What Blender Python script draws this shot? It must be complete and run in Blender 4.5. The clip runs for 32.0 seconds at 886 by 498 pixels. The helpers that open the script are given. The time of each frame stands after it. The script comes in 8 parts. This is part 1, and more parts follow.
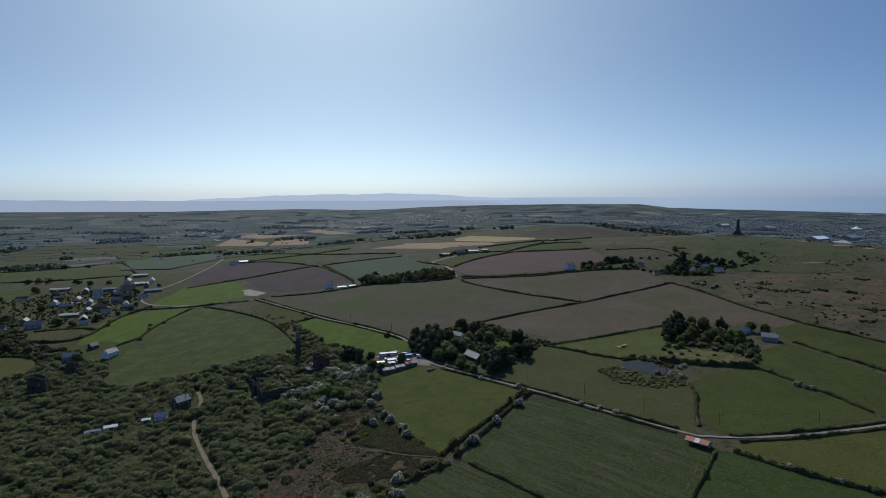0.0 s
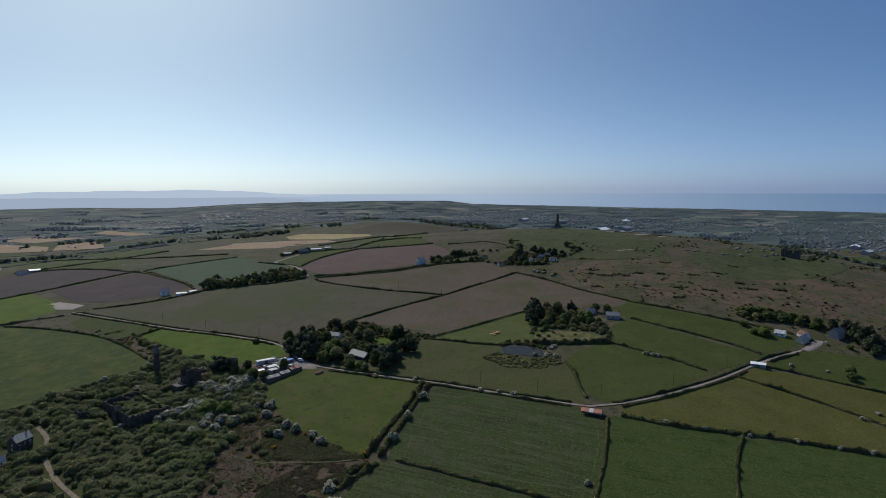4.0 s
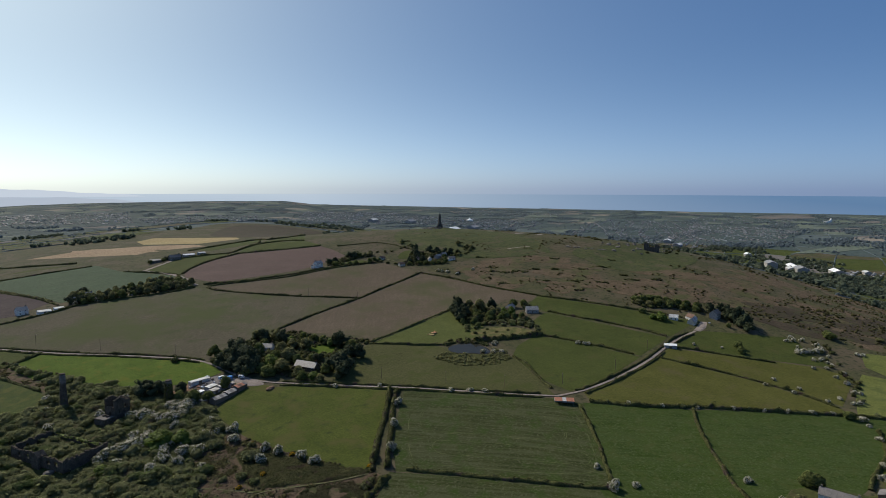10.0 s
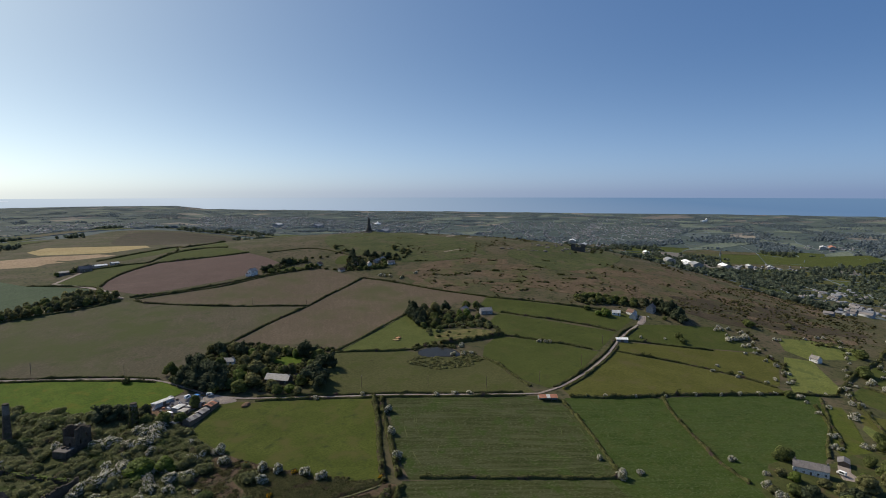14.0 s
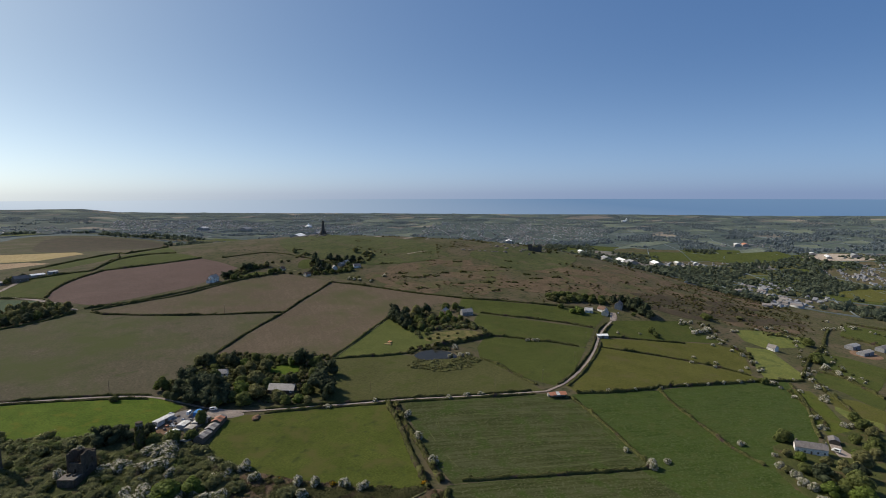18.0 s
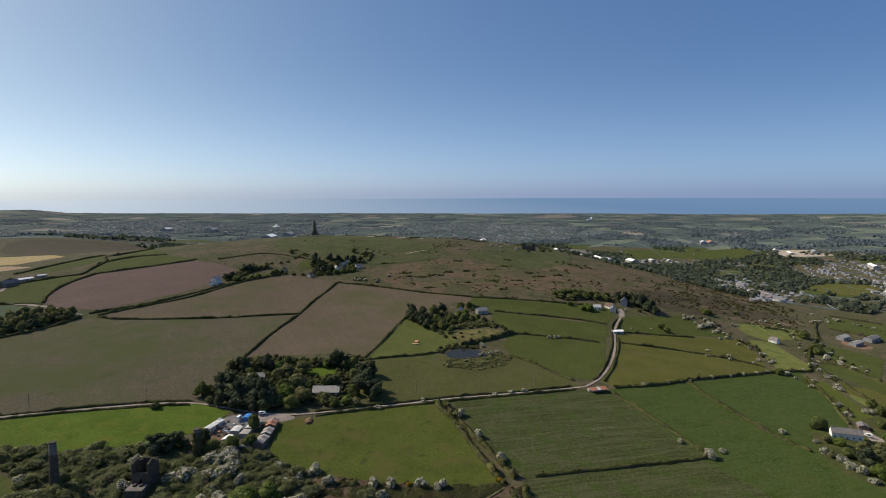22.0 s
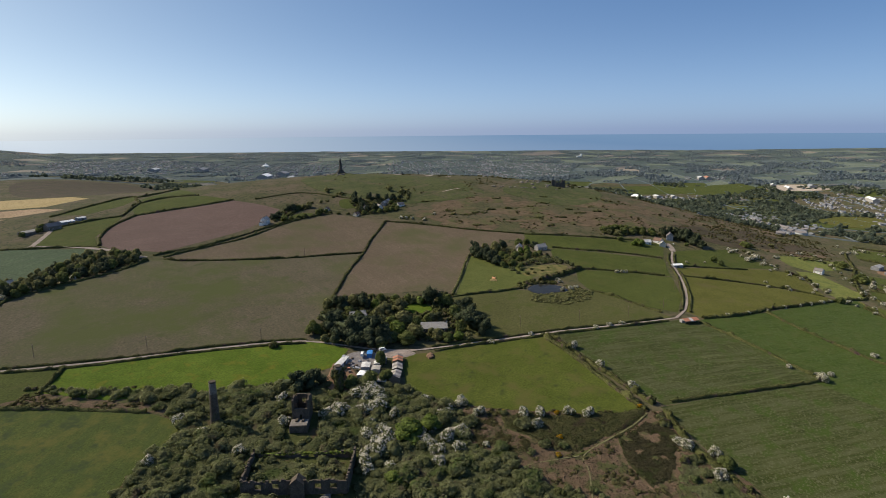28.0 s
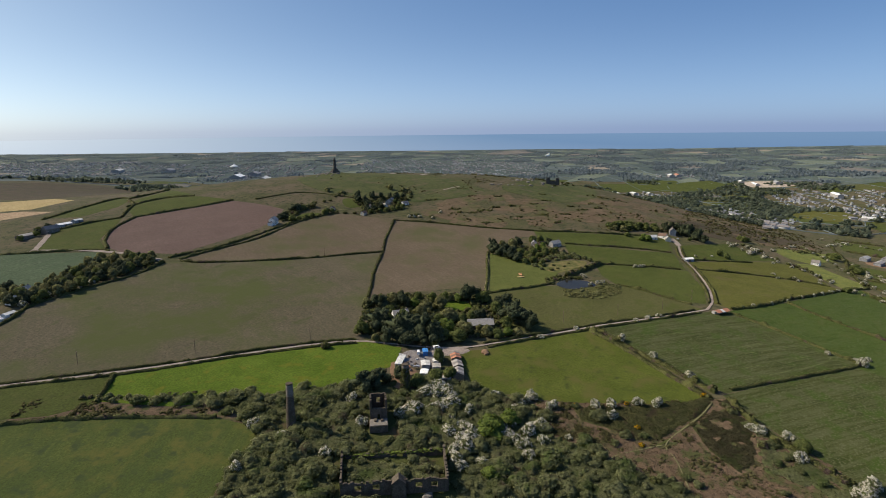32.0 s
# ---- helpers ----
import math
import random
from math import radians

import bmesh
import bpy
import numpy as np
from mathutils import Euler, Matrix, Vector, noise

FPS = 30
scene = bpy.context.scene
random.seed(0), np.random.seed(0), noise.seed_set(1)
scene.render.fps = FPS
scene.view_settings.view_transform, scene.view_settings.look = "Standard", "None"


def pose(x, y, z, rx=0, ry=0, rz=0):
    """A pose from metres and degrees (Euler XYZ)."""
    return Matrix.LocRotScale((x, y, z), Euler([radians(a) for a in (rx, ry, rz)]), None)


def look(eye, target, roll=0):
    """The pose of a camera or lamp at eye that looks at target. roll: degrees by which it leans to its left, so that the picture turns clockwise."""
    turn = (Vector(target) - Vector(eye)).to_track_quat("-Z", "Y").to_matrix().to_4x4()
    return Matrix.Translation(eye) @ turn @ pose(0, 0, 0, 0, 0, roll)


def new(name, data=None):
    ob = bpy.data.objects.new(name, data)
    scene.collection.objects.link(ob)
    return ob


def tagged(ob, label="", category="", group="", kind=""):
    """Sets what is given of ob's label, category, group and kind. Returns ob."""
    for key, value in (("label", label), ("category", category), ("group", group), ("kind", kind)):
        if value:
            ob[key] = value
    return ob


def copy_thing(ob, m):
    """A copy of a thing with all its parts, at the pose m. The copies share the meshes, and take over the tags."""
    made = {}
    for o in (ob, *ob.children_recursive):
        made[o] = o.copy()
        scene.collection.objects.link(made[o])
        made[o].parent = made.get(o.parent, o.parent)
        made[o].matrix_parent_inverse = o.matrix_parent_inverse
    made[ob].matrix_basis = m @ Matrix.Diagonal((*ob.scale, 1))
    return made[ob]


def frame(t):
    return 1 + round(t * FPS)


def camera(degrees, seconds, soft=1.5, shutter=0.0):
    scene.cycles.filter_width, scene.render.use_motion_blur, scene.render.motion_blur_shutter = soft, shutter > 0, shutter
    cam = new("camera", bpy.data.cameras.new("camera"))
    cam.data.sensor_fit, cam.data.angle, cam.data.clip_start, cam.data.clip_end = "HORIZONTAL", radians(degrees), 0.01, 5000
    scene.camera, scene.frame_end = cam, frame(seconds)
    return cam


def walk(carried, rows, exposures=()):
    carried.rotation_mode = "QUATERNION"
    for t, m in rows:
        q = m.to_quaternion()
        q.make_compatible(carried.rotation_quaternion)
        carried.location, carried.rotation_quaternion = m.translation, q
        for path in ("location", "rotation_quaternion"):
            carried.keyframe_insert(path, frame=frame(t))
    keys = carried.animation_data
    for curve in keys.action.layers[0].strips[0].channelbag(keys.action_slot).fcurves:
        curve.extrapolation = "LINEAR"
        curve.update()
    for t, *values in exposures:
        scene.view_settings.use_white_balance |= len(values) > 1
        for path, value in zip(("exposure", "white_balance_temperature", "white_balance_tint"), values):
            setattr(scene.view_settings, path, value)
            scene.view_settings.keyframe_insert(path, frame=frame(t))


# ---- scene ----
# Camera: one lens, a drone flight of about 490 m that turns to the right and then looks further down.
cam = camera(74.436, 32.0, soft=0.54)
EYE = 150.0
PATH = [
    (0.0, 0.18, 0.04, 150.00, 84.533, 0.353, 0.222),
    (0.5, -7.48, -0.07, 150.05, 84.387, 0.343, -1.386),
    (1.0, -15.62, 0.16, 150.07, 84.307, 0.370, -4.285),
    (1.5, -23.43, 0.66, 150.16, 84.240, 0.384, -6.711),
    (2.0, -31.72, 1.78, 150.10, 84.204, 0.359, -9.868),
    (2.5, -40.25, 3.23, 150.07, 84.182, 0.332, -12.887),
    (3.0, -48.51, 5.08, 149.98, 84.172, 0.302, -15.245),
    (3.5, -56.75, 7.42, 150.14, 84.130, 0.263, -17.225),
    (4.0, -64.77, 10.01, 150.18, 84.134, 0.210, -18.866),
    (4.5, -72.55, 12.93, 150.18, 84.134, 0.174, -20.603),
    (6.5, -103.75, 27.41, 150.41, 84.088, -0.038, -26.924),
    (7.0, -111.18, 31.61, 150.57, 84.075, -0.075, -28.454),
    (7.5, -118.26, 35.80, 150.65, 84.089, -0.076, -29.822),
    (8.0, -125.27, 40.19, 150.74, 84.102, -0.086, -31.084),
    (8.5, -132.15, 44.62, 150.76, 84.103, -0.122, -32.197),
    (9.0, -138.74, 49.02, 150.76, 84.114, -0.140, -33.233),
    (9.5, -145.28, 53.56, 150.84, 84.130, -0.148, -34.271),
    (10.0, -151.58, 58.03, 150.90, 84.147, -0.132, -35.625),
    (10.5, -157.86, 62.74, 150.93, 84.172, -0.133, -37.202),
    (11.0, -163.93, 67.43, 150.94, 84.205, -0.139, -38.496),
    (11.5, -169.85, 72.30, 150.97, 84.251, -0.125, -39.791),
    (12.0, -175.55, 77.28, 150.95, 84.295, -0.078, -41.191),
    (12.5, -181.29, 82.37, 150.97, 84.331, -0.047, -42.413),
    (13.0, -186.97, 87.72, 151.11, 84.371, -0.010, -43.692),
    (13.5, -192.64, 93.37, 151.15, 84.430, -0.001, -44.948),
    (14.0, -198.25, 99.05, 151.30, 84.468, 0.050, -45.885),
    (14.5, -203.73, 104.97, 151.47, 84.493, 0.073, -46.926),
    (16.5, -225.22, 129.82, 151.66, 84.593, 0.129, -51.041),
    (17.0, -230.32, 136.19, 151.69, 84.617, 0.123, -52.021),
    (17.5, -235.29, 142.63, 151.84, 84.612, 0.134, -52.864),
    (18.0, -240.16, 149.17, 151.97, 84.612, 0.131, -53.767),
    (18.5, -245.01, 155.56, 152.05, 84.606, 0.123, -54.588),
    (19.0, -249.84, 162.04, 152.12, 84.585, 0.123, -54.939),
    (19.5, -254.59, 168.41, 152.09, 84.591, 0.147, -55.369),
    (20.0, -259.36, 174.69, 152.18, 84.587, 0.154, -55.917),
    (20.5, -263.89, 181.09, 152.16, 84.575, 0.157, -56.704),
    (21.0, -268.36, 187.49, 152.13, 84.564, 0.178, -57.223),
    (21.5, -272.78, 193.95, 152.13, 84.555, 0.188, -57.614),
    (22.0, -277.17, 200.35, 152.09, 84.558, 0.203, -57.978),
    (22.5, -281.52, 206.87, 152.04, 84.553, 0.223, -58.328),
    (23.0, -285.81, 213.54, 151.97, 84.558, 0.220, -58.622),
    (23.5, -290.10, 220.20, 152.03, 84.568, 0.228, -58.812),
    (24.0, -294.37, 226.97, 151.97, 84.583, 0.259, -59.010),
    (24.5, -298.58, 233.66, 151.50, 83.716, 0.310, -59.273),
    (25.0, -302.61, 240.53, 151.41, 81.362, 0.354, -59.537),
    (25.5, -306.43, 247.58, 151.60, 79.719, 0.399, -59.803),
    (27.5, -322.26, 275.23, 151.55, 78.549, 0.520, -60.479),
    (28.0, -326.09, 282.08, 151.52, 78.521, 0.531, -60.648),
    (28.5, -329.84, 288.90, 151.36, 78.502, 0.546, -60.841),
    (29.0, -333.53, 295.70, 151.18, 78.495, 0.563, -61.107),
    (29.5, -337.16, 302.50, 151.06, 78.511, 0.589, -61.538),
    (30.0, -340.78, 309.32, 150.89, 78.503, 0.601, -62.182),
    (30.5, -344.29, 316.26, 150.70, 78.478, 0.620, -62.644),
    (31.0, -347.76, 323.10, 150.51, 78.467, 0.615, -63.172),
    (31.5, -351.17, 329.98, 150.27, 78.460, 0.612, -63.848),
    (32.0, -354.45, 336.87, 150.06, 78.462, 0.595, -64.611),
]
walk(cam, [(t, pose(x, y, z, rx, ry, rz)) for t, x, y, z, rx, ry, rz in PATH],
     exposures=((0, -0.20, 5720, 11), (4, -0.13, 5950, 11), (9, 0.12, 6400, 10), (13, 0.24, 6600, 11), (20, 0.36, 6800, 12), (25, 0.46, 6950, 12), (32, 0.58, 7000, 12)))

# World: hazy afternoon sky, sun ahead and to the left of the first view.
SUN_AZ, SUN_EL = -11.0, 42.0
world = bpy.data.worlds.new("sky")
scene.world = world
world.use_nodes = True
wn = world.node_tree.nodes
sky = wn.new("ShaderNodeTexSky")
sky.sky_type = 'NISHITA'
sky.sun_disc = False
sky.sun_elevation, sky.sun_rotation = radians(SUN_EL), radians(SUN_AZ)
sky.altitude, sky.air_density, sky.dust_density, sky.ozone_density = 0, 0.3, 1.5, 1.0
wn["Background"].inputs["Strength"].default_value = 0.0757
tint = wn.new("ShaderNodeMix")
tint.data_type, tint.blend_type = 'RGBA', 'MULTIPLY'
tint.inputs[0].default_value = 1.0
tint.inputs[7].default_value = (1.0, 1.16, 0.94, 1)
world.node_tree.links.new(sky.outputs[0], tint.inputs[6])
air = wn.new("ShaderNodeMix")
air.data_type, air.blend_type = 'RGBA', 'ADD'
air.inputs[0].default_value = 1.0
air.inputs[7].default_value = (0.12, 0.68, 2.40, 1)
world.node_tree.links.new(tint.outputs[2], air.inputs[6])
# pale haze low in the sky, all round the horizon
way, split, low, fade, haze = (wn.new("ShaderNode" + k) for k in ("TexCoord", "SeparateXYZ", "MapRange", "Math", "Mix"))
low.inputs[1].default_value, low.inputs[2].default_value, low.inputs[3].default_value, low.inputs[4].default_value = 0.0, 0.24, 1.0, 0.0
fade.operation, fade.inputs[1].default_value = 'POWER', 2.2
haze.data_type, haze.blend_type = 'RGBA', 'ADD'
haze.inputs[7].default_value = (0.90, 1.02, 1.38, 1)
for a, b in ((way.outputs["Generated"], split.inputs[0]), (split.outputs["Z"], low.inputs[0]), (low.outputs[0], fade.inputs[0]), (fade.outputs[0], haze.inputs[0]), (air.outputs[2], haze.inputs[6]), (haze.outputs[2], wn["Background"].inputs[0])):
    world.node_tree.links.new(a, b)
lamp = bpy.data.lights.new("sun", 'SUN')
lamp.energy, lamp.angle, lamp.color = 3.8, radians(0.53), (1.0, 0.92, 0.78)
sun_way = Vector((math.sin(radians(SUN_AZ)) * math.cos(radians(SUN_EL)), math.cos(radians(SUN_AZ)) * math.cos(radians(SUN_EL)), math.sin(radians(SUN_EL))))
new("sun", lamp).matrix_world = look(sun_way * 900, (0, 0, 0))

# ---- ground form ----
CX, CY, RL = -150.0, 250.0, 4200.0
HILLS = [(466, 930, 230, 86.3), (631, 598, 190, 34.3), (300, 780, 260, -35.3), (150, 1000, 260, 33.7), (357, 1850, 350, 61.9), (20, 800, 220, 12.9), (150, 560, 230, 21.8), (-100, 650, 220, 8.3), (330, 500, 200, 11.4), (420, 330, 220, -14.3), (-80, 430, 200, 1.9), (180, 250, 220, 23.5), (-350, 700, 260, 5.1), (-500, 1150, 320, 20.9)]
HILLS += [(550, 420, 200, 23.5), (-200, 1000, 250, 1.4), (480, 750, 170, 0.3), (0, 1400, 320, 41.0), (800, 700, 260, 38.0), (750, 1150, 280, -3.3), (1200, 400, 400, -21.7), (-250, 350, 220, -14.1), (300, 50, 300, -11.4), (-700, 500, 350, 9.2), (560, 572, 45, -5.0), (631, 598, 15, -3.0), (466, 930, 13, 4.0)]
EDGE_H = [-180, -40, -25, -13, -5.5, 0, 4, 14, 21.5, 24, 28, 40, 52, 62, 72, 84, 94, 100, 110, 180]
EDGE_T = [0.024, 0.0225, 0.0272, 0.0258, 0.029, 0.024, 0.0218, 0.0196, 0.0198, 0.0255, 0.0275, 0.0312, 0.0332, 0.0345, 0.0338, 0.0338, 0.0300, 0.0275, 0.026, 0.024]



def ground(x, y):
    """Height of the land: a few broad hills near by, rising slowly to the skyline far off."""
    x, y = np.asarray(x, float), np.asarray(y, float)
    n = np.zeros(x.shape)
    for hx, hy, s, c in HILLS:
        n = n + c * np.exp(-((x - hx) ** 2 + (y - hy) ** 2) / (2 * s * s))
    dx, dy = x - CX, y - CY
    r = np.hypot(dx, dy)
    edge = EYE - RL * np.interp(np.degrees(np.arctan2(dx, dy)), EDGE_H, EDGE_T)
    far = (edge + 25) * np.clip((r - 1500) / (RL - 1500), 0, None)
    s = np.clip((r - 2000) / 800, 0, 1)
    s = s * s * (3 - 2 * s)
    return -25 + np.where(r < 1500, n, n * (1 - s) + far)


def gz(x, y):
    return float(ground(x, y))


def inside(poly, x, y):
    x, y = np.asarray(x, float), np.asarray(y, float)
    c = np.zeros(x.shape, bool)
    for (x0, y0), (x1, y1) in zip(poly, poly[1:] + poly[:1]):
        if y0 != y1:
            c ^= ((y0 > y) != (y1 > y)) & (x < (x1 - x0) * (y - y0) / (y1 - y0) + x0)
    return c


# ---- materials ----
def material(name, dark, light, size, fine=0.0, rough=0.9, bump=0.0, extra=None, extra_size=0.0, extra_edge=(0.5, 0.62), island=0.0, metal=0.0, random_tone=0.0, stripe=None, spec=0.3, spots=None):
    """Noise between two colours at two scales; a third colour in patches; stripes; tone by piece."""
    m = bpy.data.materials.new(name)
    m.use_nodes = True
    nt = m.node_tree
    b = nt.nodes["Principled BSDF"]
    b.inputs["Roughness"].default_value, b.inputs["Metallic"].default_value = rough, metal
    b.inputs["Specular IOR Level"].default_value = spec if rough < 0.74 else min(spec, 0.06)
    b.inputs["Diffuse Roughness"].default_value = 0.35 if rough > 0.8 else 0.0

    def node(kind, **put):
        n = nt.nodes.new(kind)
        for k, v in put.items():
            n.inputs[k].default_value = v
        return n

    def mixed(fac, a, c, mode='MIX'):
        n = nt.nodes.new("ShaderNodeMix")
        n.data_type, n.blend_type = 'RGBA', mode
        for sock, v in ((n.inputs[0], fac), (n.inputs[6], a), (n.inputs[7], c)):
            if isinstance(v, (tuple, float, int)):
                sock.default_value = (*v, 1) if isinstance(v, tuple) else v
            else:
                nt.links.new(v, sock)
        return n.outputs[2]

    def ramp(src, lo, hi):
        n = nt.nodes.new("ShaderNodeMapRange")
        n.inputs[1].default_value, n.inputs[2].default_value = lo, hi
        nt.links.new(src, n.inputs[0])
        return n.outputs[0]

    geo = nt.nodes.new("ShaderNodeNewGeometry")
    n1 = node("ShaderNodeTexNoise", Scale=1.0 / size, Detail=5.0, Roughness=0.6)
    nt.links.new(geo.outputs["Position"], n1.inputs["Vector"])
    col = mixed(ramp(n1.outputs[0], 0.32, 0.68), dark, light)
    fine_out = None
    if fine:
        n2 = node("ShaderNodeTexNoise", Scale=1.0 / fine, Detail=4.0, Roughness=0.7)
        nt.links.new(geo.outputs["Position"], n2.inputs["Vector"])
        fine_out = n2.outputs[0]
        tone = nt.nodes.new("ShaderNodeMapRange")
        tone.inputs[1].default_value, tone.inputs[2].default_value, tone.inputs[3].default_value, tone.inputs[4].default_value = 0.25, 0.75, *((0.52, 1.48) if bump >= 0.45 else (0.5, 1.5))
        nt.links.new(fine_out, tone.inputs[0])
        col = mixed(1.0, col, tone.outputs[0], 'MULTIPLY')
    if stripe:
        angle, width, tint, amount = stripe
        mp = nt.nodes.new("ShaderNodeMapping")
        mp.vector_type = 'TEXTURE'
        mp.inputs["Rotation"].default_value = (0, 0, -radians(angle))
        mp.inputs["Scale"].default_value = (width, width * 16, width)
        nt.links.new(geo.outputs["Position"], mp.inputs["Vector"])
        wv = node("ShaderNodeTexNoise", Scale=0.8, Detail=4.0, Roughness=0.62)
        nt.links.new(mp.outputs[0], wv.inputs["Vector"])
        q = nt.nodes.new("ShaderNodeMath")
        q.operation = 'MULTIPLY'
        q.inputs[1].default_value = amount
        nt.links.new(ramp(wv.outputs["Fac"], 0.43, 0.60), q.inputs[0])
        col = mixed(q.outputs[0], col, tint)
    if extra:
        n3 = node("ShaderNodeTexNoise", Scale=1.0 / extra_size, Detail=6.0, Roughness=0.65)
        nt.links.new(geo.outputs["Position"], n3.inputs["Vector"])
        col = mixed(ramp(n3.outputs[0], *extra_edge), col, extra)
    if spots:
        tint, wide, lo, hi = spots
        n4 = node("ShaderNodeTexNoise", Scale=1.0 / wide, Detail=3.0, Roughness=0.6)
        nt.links.new(geo.outputs["Position"], n4.inputs["Vector"])
        col = mixed(ramp(n4.outputs[0], lo, hi), col, tint)
    if island or random_tone:
        src = geo.outputs["Random Per Island"] if island else nt.nodes.new("ShaderNodeObjectInfo").outputs["Random"]
        amt = island or random_tone
        tone = nt.nodes.new("ShaderNodeMapRange")
        tone.inputs[3].default_value, tone.inputs[4].default_value = 1 - amt, 1 + amt
        nt.links.new(src, tone.inputs[0])
        col = mixed(1.0, col, tone.outputs[0], 'MULTIPLY')
    nt.links.new(col, b.inputs["Base Color"])
    if bump:
        bp = node("ShaderNodeBump", Strength=0.3 if bump >= 0.45 else 0.7, Distance=bump)
        nt.links.new(fine_out or n1.outputs[0], bp.inputs["Height"])
        nt.links.new(bp.outputs[0], b.inputs["Normal"])
    return m


def leafy(m, share=0.5):
    """Lets light through leaves: part of it passes to the far side."""
    nt = m.node_tree
    b, out = nt.nodes["Principled BSDF"], nt.nodes["Material Output"]
    tr, mx = nt.nodes.new("ShaderNodeBsdfTranslucent"), nt.nodes.new("ShaderNodeMixShader")
    nt.links.new(b.inputs["Base Color"].links[0].from_socket, tr.inputs[0])
    mx.inputs[0].default_value = share
    nt.links.new(b.outputs[0], mx.inputs[1])
    nt.links.new(tr.outputs[0], mx.inputs[2])
    nt.links.new(mx.outputs[0], out.inputs[0])


def blossom(name, petal, leaf, share):
    """Leaf clumps of which a share are flowers."""
    m = bpy.data.materials.new(name)
    m.use_nodes = True
    nt = m.node_tree
    b = nt.nodes["Principled BSDF"]
    b.inputs["Roughness"].default_value = 0.8
    b.inputs["Specular IOR Level"].default_value = 0.06
    geo = nt.nodes.new("ShaderNodeNewGeometry")
    r = nt.nodes.new("ShaderNodeValToRGB")
    e = r.color_ramp
    e.interpolation = 'CONSTANT'
    e.elements[0].position, e.elements[0].color = 0.0, (*[c * 0.8 for c in petal], 1)
    e.elements[1].position, e.elements[1].color = share * 0.4, (*petal, 1)
    x = e.elements.new(share)
    x.color = (*leaf, 1)
    x = e.elements.new(0.5 + share * 0.5)
    x.color = (*[c * 1.6 for c in leaf], 1)
    nt.links.new(geo.outputs["Random Per Island"], r.inputs[0])
    nt.links.new(r.outputs[0], b.inputs["Base Color"])
    return m


